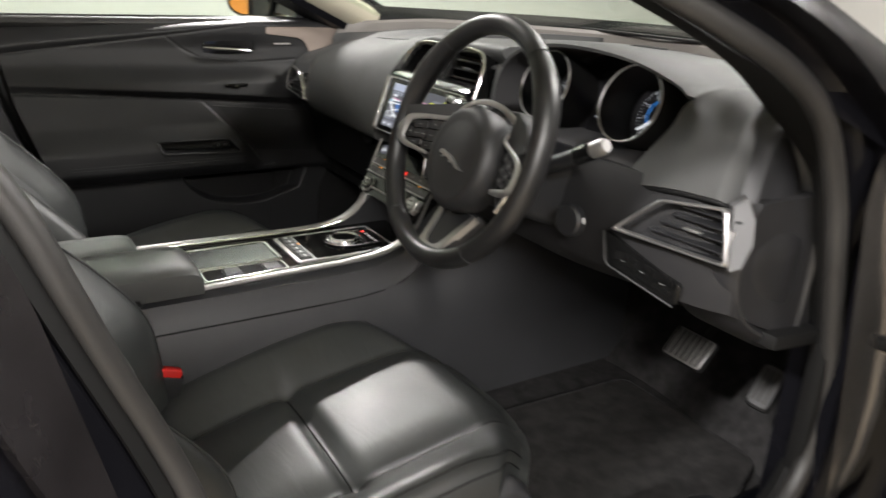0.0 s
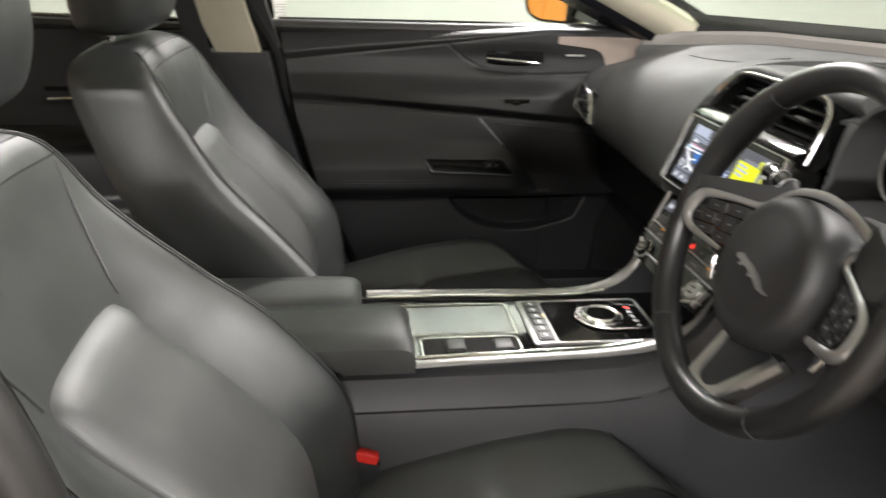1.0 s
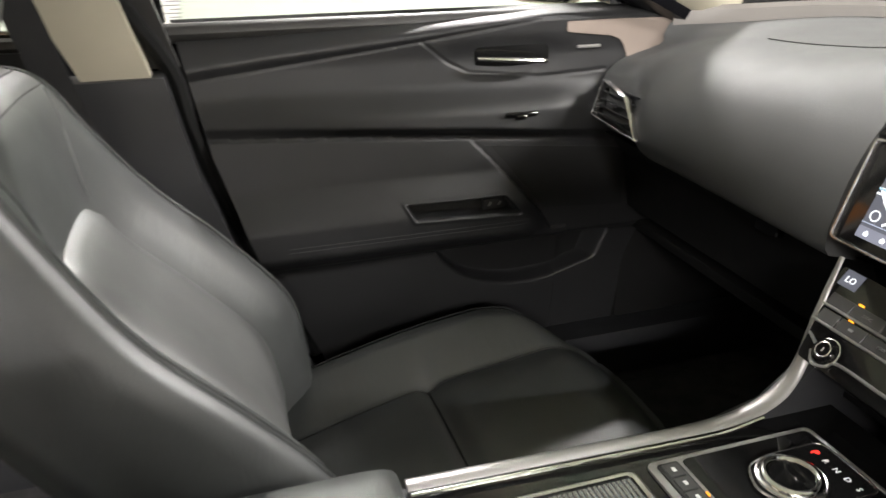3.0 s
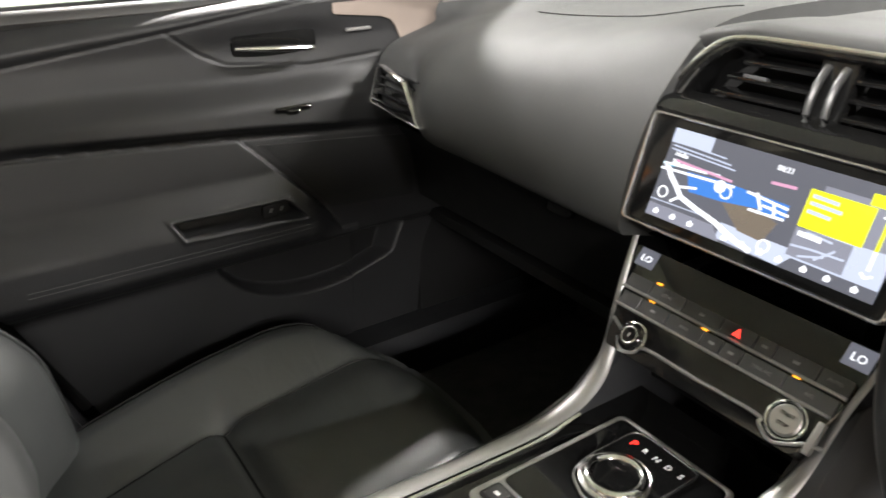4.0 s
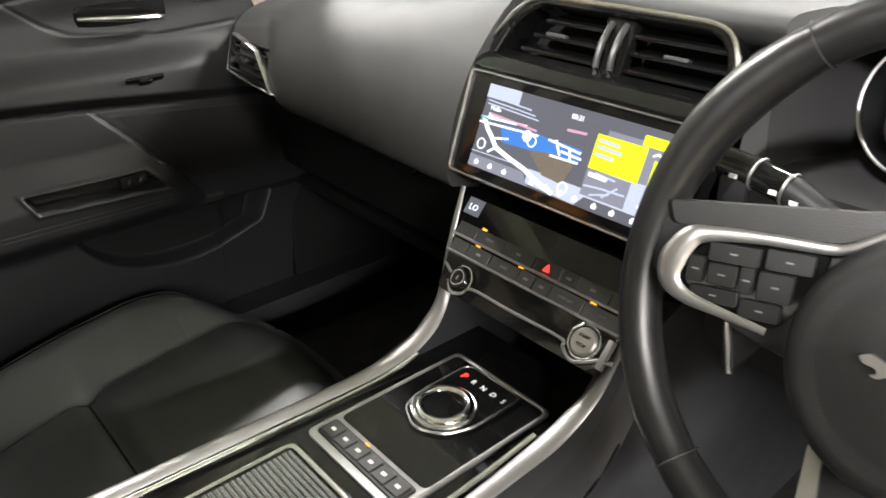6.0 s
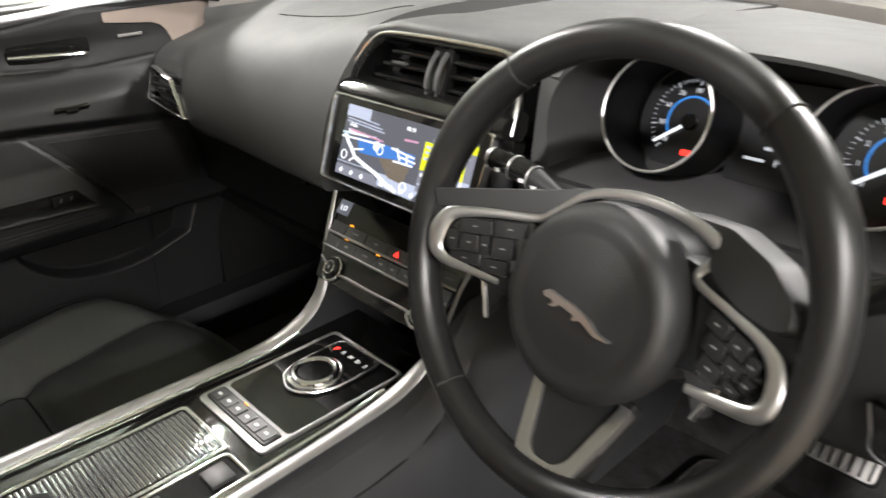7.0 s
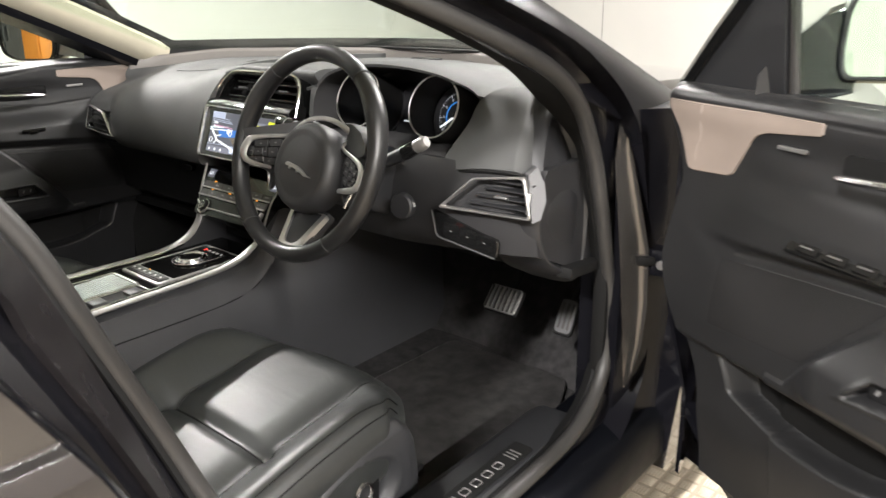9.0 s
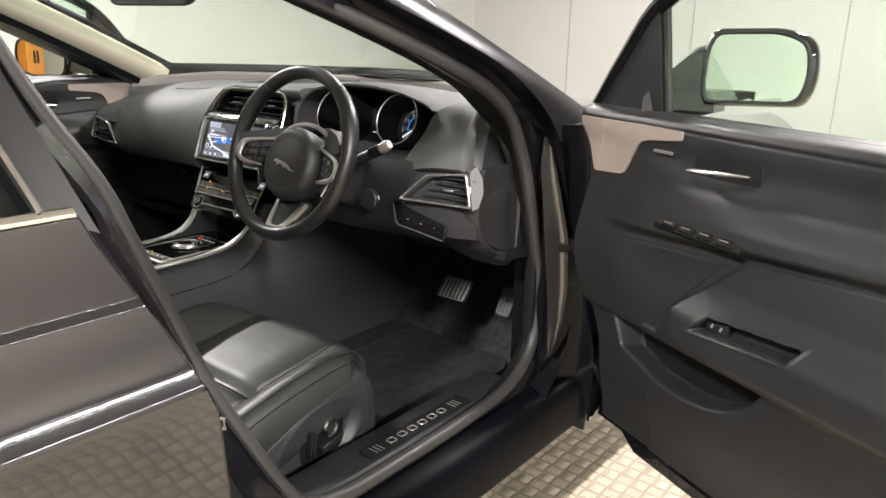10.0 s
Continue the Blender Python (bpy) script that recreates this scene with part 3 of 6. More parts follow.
part("window_post", sheet(lambda u, v: (0.872 - 0.27 * v, -0.085 - 0.075 * v - 0.055 * u, 0.905 + 0.39 * v + 0.03 * u * (1 - v)), steps(0, 1, 3), steps(0, 1, 6), (-0.02, 0, 0)), post_satin, rear_door, "gloss black window post")
part("post_strip", tube([V((0.874, -0.141, 0.937)), V((0.74, -0.178, 1.12)), V((0.62, -0.213, 1.30))], 0.003, 6, n_smooth=4), bright_chrome, rear_door)
part("rear_wing", sheet(lambda u, z: (skin_x(z) - 0.02 * u, -1.055 - 1.0 * u, z), steps(0, 1, 8), steps(0.3, 0.95, 30), (-0.03, 0, 0)), paint, car)
PILLAR_X = [(0.36, 0.80), (0.477, 0.788), (0.544, 0.763), (0.607, 0.739), (0.67, 0.718), (0.73, 0.710), (0.85, 0.703), (0.92, 0.692), (1.02, 0.672), (1.13, 0.655), (1.25, 0.648)]
PILLAR_Y = [(0.36, 0.24), (0.477, 0.168), (0.544, 0.140), (0.607, 0.113), (0.67, 0.096), (0.73, 0.076), (0.79, 0.053), (0.85, 0.030), (0.92, 0.004), (1.02, -0.050), (1.13, -0.095), (1.25, -0.10)]


def pillar_row(z):
    x, y = line_at(PILLAR_X, z), line_at(PILLAR_Y, z)
    back = min(0.035, y + 0.13) if z < 0.9 else 0.03
    return [V((x + 0.012, y - 0.010, z)), V((x + 0.030, y - 0.020, z)), V((side_x(z) + 0.03, y - back - 0.03, z)), V((side_x(z) + 0.055, y - back - 0.045, z)),
            V((side_x(z) + 0.055, -0.24, z)), V((x - 0.05, -0.24, z)), V((x - 0.045, y - 0.03, z))]


part("door_pillar", loft([pillar_row(z) for z in steps(0.30, 1.30, 30)]), shaded_body_paint, car, "black centre pillar")


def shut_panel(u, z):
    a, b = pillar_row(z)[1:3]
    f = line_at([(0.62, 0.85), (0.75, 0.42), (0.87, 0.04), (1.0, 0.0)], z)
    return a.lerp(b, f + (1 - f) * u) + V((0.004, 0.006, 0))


# overlay on the pillar whose grey colour holds a reflection
part("shut_panel", sheet(shut_panel, steps(0, 1, 6), steps(0.62, 1.0, 16), (-0.006, -0.006, 0)), grey_reflection, car, "centre pillar shut panel with a grey reflection in its colour")
# near-black strip laid on the pillar as the shade of a deep recess
part("recess_shade_strip", sheet(lambda u, z: pillar_row(z)[0].lerp(pillar_row(z)[1], u) + V((0.002, 0.003, 0)), steps(0, 1, 3), steps(0.45, 1.1, 20), (-0.002, -0.002, 0)), black_and_shade, car)
striker = part("door_striker", join(box((0.006, 0.030, 0.070), pose(0.846, 0.030, 0.629), 0.003), box((0.004, 0.012, 0.022), pose(0.852, 0.044, 0.629, 0, 0, 0), 0.002), tube([(0.852, 0.048, 0.636), (0.859, 0.052, 0.636), (0.859, 0.052, 0.622), (0.852, 0.048, 0.622)], 0.0025, 8)), silver, car, "bright steel door striker")

# road wheels under the wings
for wx, wy in ((0.735, 1.78), (-0.735, 1.78), (0.735, -1.30), (-0.735, -1.30)):
    AX = basis((wx, wy, 0.33), (0, 1, 0), (1 if wx > 0 else -1, 0, 0))
    wheel_part = part("wheel", disc(0.225, 0.07, AX, 40, 0.01, -0.07), silver, car, "grey alloy road wheel")
    part("tyre", ring(0.272, 0.058, AX, 48, 12, 1.7), rubber, wheel_part, "black rubber tyre")
# tread plate on the driver's sill, its lettering left as plain bars
plate = thing("sill_tread_plate", "dark sill tread plate with bright raised bars", "tread plate", (0.745, 0.57, 0.366))
part("plate", prism(rect(0.040, 0.30, 0.008), 0.003, pose(0.744, 0.57, 0.365), 0.001), black_and_shade, plate)
for k in range(6):
    part("raised_bar", frame_ring(rect(0.017, 0.020, 0.005), rect(0.012, 0.014, 0.003), 0.004, pose(0.744, 0.49 + 0.030 * k, 0.365)), silver, plate, "worn silver outlined bar")
for yy in (0.440, 0.449, 0.458, 0.672, 0.681, 0.690):
    part("raised_line", prism(rect(0.024, 0.0025, 0.001), 0.004, pose(0.744, yy, 0.365), 0.0006), silver, plate)


# ---- dashboard ----
dash = thing("dashboard", "black soft-skinned dashboard with centre vents and instrument hood", "dashboard", (0, 0.9, 0.7))
FACE_OUT = [(0.735, 0.742), (0.718, 0.757), (0.711, 0.785), (0.712, 0.815), (0.722, 0.846), (0.742, 0.873), (0.785, 0.900), (0.86, 0.921)]
FACE_IN = [(0.705, 0.752), (0.697, 0.765), (0.699, 0.795), (0.708, 0.833), (0.724, 0.872), (0.750, 0.908), (0.800, 0.940), (0.87, 0.955)]


def pad_ring(x, k, top=0.952):
    cut = 0.030 * ramp01(-x, 0.560, 0.66)
    pts = [(a[0] * (1 - k) + b[0] * k + cut * ramp01(a[1], 0.91, 0.84), a[1] * (1 - k) + b[1] * k) for a, b in zip(FACE_OUT, FACE_IN)]
    drop = 0.030 * ramp01(-x, 0.54, 0.765)
    pts = [(y, z - drop * ramp01(z, 0.82, 0.90)) for y, z in pts]
    top -= drop * 0.8
    swell = 0.015 * ramp01(x, -0.34, -0.17)
    pts = [(y, z + swell * ramp01(z, 0.90, 0.945)) for y, z in pts]
    top += swell * 0.6
    y1, z1 = pts[-1]
    hy = hoop_y(x) + 0.005
    pts += [(y1 + (hy - y1) * t, z1 + (top - z1) * t + 0.006 * math.sin(math.pi * t)) for t in (0.3, 0.6, 1.0)]
    pts += [(hy, 0.90), (0.80, 0.72)]
    fine = smooth_line([(x, y, z) for y, z in pts[:-2]], 3)
    return fine + [V((x, hy, 0.90)), V((x, 0.82, 0.72))]


part("passenger_pad", loft([pad_ring(x, (x + 0.765) / 0.612 * 0.35 + 0.65 * ramp01(x, -0.50, -0.150)) for x in steps(-0.765, -0.153, 44)]), dash_skin, dash, "black soft upper pad on the passenger side")

part("pad_seam", tube([pad_ring(x, (x + 0.765) / 0.612 * 0.35 + 0.65 * ramp01(x, -0.50, -0.150))[22] + V((0, 0, 0.0006)) for x in steps(-0.52, -0.19, 16)], 0.0009, 6), black_and_shade, dash)


def top_ring(x):
    hy = hoop_y(x) + 0.005
    pts = [(0.80, 0.955), (0.795, 0.965), (0.81, 0.973), (0.87, 0.972), (0.95, 0.966), ((0.95 + hy) / 2, 0.962), (hy, 0.952)]
    low = 0.014 * ramp01(-x, 0.10, 0.157)
    return smooth_line([(x, y, z - low) for y, z in pts], 3) + [V((x, hy, 0.90)), V((x, 0.83, 0.93))]


part("centre_pad", loft([top_ring(x) for x in steps(-0.157, 0.16, 10)]), dash_skin, dash, "black soft top pad above the centre vents")


PAD_IN = smooth_line([(0.532, 0.744, 0.826), (0.540, 0.764, 0.856), (0.566, 0.789, 0.905), (0.577, 0.799, 0.935), (0.592, 0.815, 0.955), (0.606, 0.86, 0.963), (0.612, 0.96, 0.957)], 5)
PAD_OUT = smooth_line([(0.716, 0.748, 0.842), (0.709, 0.762, 0.870), (0.699, 0.782, 0.900), (0.688, 0.806, 0.922), (0.676, 0.838, 0.939), (0.664, 0.88, 0.948), (0.655, 0.97, 0.950)], 5)


def driver_skin(u, k):
    p = PAD_IN[k].lerp(PAD_OUT[k], u)
    swell = math.sin(math.pi * u ** 1.4) * 0.014 + 0.006 * ramp01(u, 0.75, 1.0)
    return p + V((0.1, -0.75, 0.6)) * (swell - 0.016 * ramp01(u, 0.9, 1.0))


part("driver_pad", sheet(driver_skin, steps(0, 1, 24), range(len(PAD_IN)), (0, 0.03, -0.02)), dash_skin, dash, "black soft upper pad beside the instruments", sharp=60)
part("pillar_base_cover", prism(rounded([(-0.030, -0.008), (0.026, -0.016), (0.034, 0.006), (-0.022, 0.016)], 0.005), 0.014, pose(0.668, 0.858, 0.944, 0, 6, -20), 0.004), black_and_shade, dash, "small black cover at the pillar base")
part("pad_lip", tube([driver_skin(u, 0) + V((0, 0.004, -0.004)) for u in steps(0, 1, 16)], 0.004, 10), black_and_shade, dash, "dark rolled edge above the end vent")
part("hoop_band", loft([[V((x, hoop_y(x) + dy, z + 0.012 * ramp01(abs(x), 0.5, 0.76) - 0.03 * ramp01(-x, 0.54, 0.765))) for dy, z in ((0.0, 0.945), (0.002, 0.968), (0.012, 0.976), (0.045, 0.972), (0.048, 0.93), (0.0, 0.92))] for x in steps(-0.76, 0.76, 40)]), hoop_skin, dash, "taupe-grey trim hoop along the windscreen base")
part("demister_grille", box((0.9, 0.02, 0.006), pose(0, 1.335, 0.9765, 0, 0, 0), 0.002), black_and_shade, dash)
part("tweeter_cover", prism(rect(0.09, 0.03, 0.006), 0.004, pose(0.02, 1.30, 0.953), 0.001), black_and_shade, dash)

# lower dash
# lid colour darkened to hold the shade under the dash
part("glovebox", loft([[V((x, y, z)) for y, z in ((0.745, 0.744), (0.765, 0.735), (0.785, 0.70), (0.80, 0.60), (0.86, 0.56), (1.05, 0.56), (1.05, 0.744))] for x in steps(-0.75, -0.145, 10)]), black_and_shade, dash, "black plastic glovebox lid, darkened by footwell shade in its colour")
part("glovebox_latch", prism(rect(0.045, 0.016, 0.006), 0.012, basis((-0.317, 0.772, 0.712), (1, 0, 0), (0, -1, 0.3)), 0.002), gloss_black, dash)
part("knee_panel", loft([[V((x, y + 0.03 * ramp01(x, 0.67, 0.76), z)) for y, z in ((0.752, 0.846), (0.742, 0.835), (0.728, 0.80), (0.722, 0.74), (0.727, 0.705), (0.75, 0.675 + 0.02 * ramp01(x, 0.4, 0.7)), (0.84, 0.655), (1.0, 0.64), (1.0, 0.846))] for x in steps(0.17, 0.738, 16)]), knee_plastic, dash, "black plastic knee panel under the steering column")
part("under_tray", box((0.62, 0.25, 0.02), pose(0.45, 0.95, 0.645, -6), 0.004), black_and_shade, dash)
part("passenger_under_tray", box((0.6, 0.25, 0.02), pose(-0.45, 0.95, 0.555, 0), 0.004), black_and_shade, dash)
cap_outline = [(0.845, 0.950), (0.815, 0.928), (0.790, 0.895), (0.768, 0.858), (0.748, 0.815), (0.736, 0.770), (0.746, 0.720), (0.780, 0.672), (0.84, 0.636), (0.90, 0.615), (0.915, 0.70), (0.912, 0.79), (0.90, 0.88), (0.88, 0.942)]
cap_fine = smooth_line([(y, z, 0) for y, z in cap_outline], 4, True)
cap_c = V((0.825, 0.775, 0))


def cap_ring(x, k):
    out = []
    for p in cap_fine:
        z = cap_c.y + (p.y - cap_c.y) * k
        out.append(V((x - line_at([(0.60, 0.024), (0.78, 0.018), (0.86, 0.036), (0.93, 0.060), (0.96, 0.070)], z), cap_c.x + (p.x - cap_c.x) * k, z)))
    return out


part("end_panel", loft([cap_ring(x, k) for x, k in ((0.67, 1.0), (0.715, 1.0), (0.735, 0.985), (0.749, 0.955), (0.757, 0.92), (0.7625, 0.88), (0.763, 0.85), (0.758, 0.81), (0.751, 0.785), (0.749, 0.76), (0.752, 0.66), (0.758, 0.5), (0.761, 0.25), (0.761, 0.04))]), trim_plastic, dash, "dark plastic end panel with a moulded ring")

# end vents: frames follow the dash from the pointed inner tip outward
for s in (1, -1):
    VO = [V((s * x, y, z)) for x, y, z in ((0.565, 0.708, 0.772), (0.631, 0.719, 0.831), (0.726, 0.733, 0.843), (0.746, 0.720, 0.776))]
    ctr = sum(VO, V()) / 4
    nrm = (VO[2] - VO[0]).cross(VO[3] - VO[1]).normalized()
    if nrm.y > 0:
        nrm = -nrm
    m = basis(ctr, (s, 0.1, 0), nrm)
    flat = [(m.inverted() @ p) for p in VO]
    oo = rounded([(p.x, p.y) for p in flat], 0.008, 4)
    cx_, cy_ = sum(p[0] for p in oo) / len(oo), sum(p[1] for p in oo) / len(oo)
    inn = [V((cx_ + (p[0] - cx_) * (0.925 if s > 0 else 0.93), cy_ + (p[1] - cy_) * (0.87 if s > 0 else 0.89))) for p in oo]
    unit = part("end_vent", prism([(p[0] * 1.03, p[1] * 1.03) for p in oo], 0.004, m @ Matrix.Translation((0, 0, -0.03)), 0.001), black_and_shade, dash, "end air vent with a satin chrome frame")
    part("vent_frame", frame_ring(oo, inn, 0.006, m, -0.006), trim_silver if s > 0 else chrome, unit, "satin chrome pointed vent frame")
    for k in range(5):
        yy = -0.028 + 0.0135 * k
        left_, right_ = -0.062 + 0.0145 * k, 0.074
        cxx = (left_ + right_) / 2
        part("slat", box((right_ - left_, 0.0028, 0.020), m @ Matrix.Translation((cxx, yy, -0.013)) @ pose(0, 0, 0, 16), 0.001), hard_plastic, unit)
    part("slat_tab", box((0.024, 0.004, 0.010), m @ Matrix.Translation((0.018, -0.001, -0.003)), 0.0015), trim_silver if s > 0 else button_grey, unit)
    part("flow_wheel", box((0.007, 0.036, 0.02), m @ Matrix.Translation((0.070, -0.004, -0.007)), 0.003), silver if s > 0 else button_grey, unit)
# wide chrome corner on the driver's vent
corner = [V((0.730, 0.733, 0.8455)), V((0.735, 0.750, 0.856)), V((0.748, 0.752, 0.832)), V((0.758, 0.742, 0.806)), V((0.758, 0.728, 0.780)), V((0.749, 0.718, 0.773))]
part("vent_corner", loft([corner, [p + V((-0.016, 0.012, 0)) for p in corner]]), silver_matt, dash, "satin silver vent corner")
# switch pack under the driver's vent
M = basis((0.612, 0.7225, 0.731), (1, 0.02, -0.10), (0, -1, -0.05))
pack = part("switch_pack", prism(rounded([(-0.075, 0.024), (-0.058, -0.022), (0.068, -0.026), (0.07, 0.006)], 0.006), 0.006, M @ Matrix.Translation((0, 0, -0.003)), 0.002), gloss_black, dash, "gloss black switch pack")
part("pack_edge", tube([M @ V(p) for p in ((-0.074, 0.023, 0.005), (-0.066, 0.0, 0.006), (-0.058, -0.021, 0.006), (-0.02, -0.0235, 0.006), (0.066, -0.0265, 0.005))], 0.0014, 6, n_smooth=4), silver_matt, pack, "thin silver edge")
for k in range(3):
    key = part("switch", box((0.033, 0.026, 0.006), M @ Matrix.Translation((-0.03 + 0.036 * k, -0.004, 0.0012)), 0.0015), gloss_black, pack)
    part("legend_bar", box((0.005, 0.0014, 0.0008), M @ Matrix.Translation((-0.03 + 0.036 * k, -0.005, 0.0044)), 0), mark_grey, key)
part("airbag_tab", box((0.03, 0.012, 0.003), basis((-0.535, 0.7135, 0.80), (1, 0.0, 0), (0, -1, 0)), 0.001), dash_skin, dash)

# centre vents
PLN = V((0, -0.93, 0.37)).normalized()
VB = basis((0, 0.778, 0.918), (1, 0, 0), PLN)
vent_out = rounded([(-0.178, -0.045), (-0.135, 0.020), (-0.105, 0.042), (0.112, 0.042), (0.132, 0.022), (0.140, -0.045)], 0.015, 5)
vent_in = rounded([(-0.150, -0.036), (-0.127, 0.014), (-0.100, 0.035), (0.106, 0.035), (0.124, 0.016), (0.128, -0.036)], 0.012, 5)
cvent = part("centre_vent", prism([(p[0] * 0.98, p[1] * 0.98) for p in vent_out], 0.004, VB @ Matrix.Translation((0, 0, -0.045)), 0.001), black_and_shade, dash, "pair of centre air vents in a chrome-edged hood")
part("vent_frame", frame_ring(vent_out, vent_in, 0.010, VB, -0.05), gloss_black, cvent)
part("vent_edge", tube([VB @ V((p[0], p[1], 0.009)) for p in smooth_line([(-0.178, -0.045, 0), (-0.150, 0.0, 0), (-0.130, 0.026, 0), (-0.105, 0.040, 0), (-0.05, 0.0435, 0), (0.06, 0.0435, 0), (0.110, 0.040, 0), (0.130, 0.022, 0), (0.137, -0.005, 0), (0.140, -0.045, 0)], 4)], 0.0027, 8), chrome, cvent, "thin chrome edging")
for side, a, b in ((0, -0.130, -0.018), (1, 0.018, 0.124)):
    for k in range(4):
        yy = -0.024 + 0.0165 * k
        a2 = a + (0.012 * k if side == 0 else 0)
        part("slat", box((b - a2, 0.0045, 0.03), VB @ Matrix.Translation(((a2 + b) / 2, yy, -0.014)) @ pose(0, 0, 0, 18), 0.0015), gloss_black, cvent)
    part("slat_tab", box((0.026, 0.004, 0.008), VB @ Matrix.Translation(((a + b) / 2, 0.008, -0.001)), 0.0015), silver_matt, cvent)
mid = part("divider", prism(rect(0.034, 0.074, 0.003), 0.012, VB @ Matrix.Translation((0.001, 0.0, -0.01)), 0.001), gloss_black, cvent)
for xx in (-0.008, 0.009):
    part("flow_wheel", tube([VB @ V((xx, yy, 0.001 + 0.010 * math.cos(yy / 0.032 * 1.5))) for yy in steps(-0.03, 0.03, 8)], 0.0034, 8), button_grey, mid)
# gloss ledge between vents and screen
part("gloss_ledge", loft([[V((x, y, z)) for y, z in ((0.742, 0.880), (0.736, 0.890), (0.745, 0.898), (0.775, 0.902), (0.79, 0.89), (0.77, 0.87))] for x in steps(-0.163, 0.140, 8)]), gloss_black, dash, "gloss black ledge")

# touch screen
SN = V((0, -0.106, 0.042)).normalized()
SC = basis((-0.006, 0.7145, 0.833), (1, 0, 0), SN)
bezel_o = rounded([(-0.139, -0.0575), (0.136, -0.0575), (0.144, 0.0575), (-0.144, 0.0575)], 0.008, 5)
bezel_i = rounded([(-0.1355, -0.054), (0.1325, -0.054), (0.1405, 0.054), (-0.1405, 0.054)], 0.006, 5)
unit = part("touch_screen", prism(bezel_i, 0.003, SC @ Matrix.Translation((0, 0, -0.004)), 0.0005), gloss_black, dash, "lit touch screen showing a map")
part("screen_surround", frame_ring(bezel_o, bezel_i, 0.006, SC, -0.03), chrome, unit, "thin satin chrome surround")
part("screen_shell", prism(bezel_o, -0.004, SC @ Matrix.Translation((0, 0, 0)), 0.0, -0.05), black_and_shade, unit)


def on_screen(name, poly, mat, lift=0.0006):
    """A flat patch of the picture: u across 0 to 1, v down 0 to 1."""
    pts = [(-0.113 + 0.234 * u, 0.0455 - 0.090 * v) for u, v in poly]
    return part(name, prism(pts, lift, SC, 0.0, 0.0 - 0.0004), mat, unit)


def bar_on_screen(a, b, w, mat, lift=0.0016, name="map_road"):
    d = V((b[0] - a[0], (b[1] - a[1]) * 0.385))
    nn = V((-d.y, d.x)).normalized() * w
    nx, ny = nn.x, nn.y / 0.385
    return on_screen(name, [(a[0] + nx, a[1] + ny), (b[0] + nx, b[1] + ny), (b[0] - nx, b[1] - ny), (a[0] - nx, a[1] - ny)], mat, lift)


R_ = lambda u0, v0, u1, v1: [(u0, v0), (u1, v0), (u1, v1), (u0, v1)]
on_screen("picture", R_(0, 0, 1, 1), scr_dark, 0.0004)
on_screen("picture_band", R_(0, 0, 0.2, 0.16), scr_pale, 0.0008)
on_screen("picture_right", R_(0.70, 0.14, 1, 0.80), scr_mid, 0.0008)
on_screen("picture_low", [(0.36, 0.80), (1, 0.80), (1, 0.94), (0.80, 1), (0.66, 1), (0.36, 0.97)], scr_pale, 0.0008)
on_screen("picture_fade", [(0.72, 0.58), (1, 0.55), (1, 0.80), (0.70, 0.80)], scr_pale, 0.0009)
on_screen("icon_strip", [(0, 0.86), (0.33, 0.86), (0.38, 1), (0, 1)], scr_mid, 0.0010)
on_screen("icon_strip", [(0.68, 0.88), (1, 0.88), (1, 1), (0.64, 1)], scr_dark, 0.0011)
on_screen("map_water", [(0.13, 0.42), (0.30, 0.40), (0.60, 0.42), (0.60, 0.58), (0.34, 0.60), (0.17, 0.62)], scr_blue, 0.0010)
on_screen("map_land", [(0.33, 0.60), (0.48, 0.55), (0.58, 0.62), (0.55, 0.84), (0.44, 0.82)], scr_tan, 0.0011)
road = [(0.02, 0.40), (0.06, 0.52), (0.10, 0.60), (0.14, 0.70), (0.24, 0.77), (0.33, 0.82), (0.44, 0.92), (0.52, 0.97)]
for a, b in zip(road, road[1:]):
    bar_on_screen(a, b, 0.010, scr_white)
for a, b in (((0.0, 0.40), (0.22, 0.37)), ((0.0, 0.46), (0.36, 0.42)), ((0.42, 0.42), (0.60, 0.46)), ((0.46, 0.40), (0.50, 0.55)), ((0.54, 0.44), (0.56, 0.58)), ((0.45, 0.58), (0.60, 0.57)), ((0.13, 0.72), (0.10, 0.78)), ((0.12, 0.60), (0.20, 0.56)), ((0.50, 0.50), (0.61, 0.52))):
    bar_on_screen(a, b, 0.005, scr_white)
for v in (0.14, 0.19, 0.23):
    bar_on_screen((0.02, v), (0.28 + 0.6 * (v - 0.14), v + 0.03), 0.003, scr_pale)
bar_on_screen((0.0, 0.40), (0.06, 0.405), 0.005, lit_teal)
bar_on_screen((0.06, 0.34), (0.34, 0.375), 0.005, scr_pink)
bar_on_screen((0.50, 0.26), (0.60, 0.245), 0.006, scr_pink)
bar_on_screen((0.0, 0.815), (0.33, 0.80), 0.002, scr_pale)
on_screen("yellow_card", R_(0.655, 0.20, 0.895, 0.57), scr_yellow, 0.0013)
on_screen("yellow_card_small", R_(0.865, 0.08, 1.0, 0.19), scr_yellow, 0.0013)
on_screen("map_card", R_(0.655, 0.58, 0.87, 0.86), scr_mid, 0.0012)
for a, b in (((0.66, 0.76), (0.74, 0.74)), ((0.74, 0.74), (0.86, 0.73)), ((0.76, 0.82), (0.82, 0.68)), ((0.70, 0.60), (0.80, 0.62)), ((0.70, 0.84), (0.79, 0.77))):
    bar_on_screen(a, b, 0.004, scr_pale, 0.0018)
for v, w in ((0.26, 0.10), (0.33, 0.12), (0.41, 0.09)):
    bar_on_screen((0.67, v), (0.67 + w, v + 0.01), 0.007, scr_pale, 0.0019, "text_bar")
bar_on_screen((0.67, 0.63), (0.76, 0.635), 0.009, scr_white, 0.0019, "text_bar")
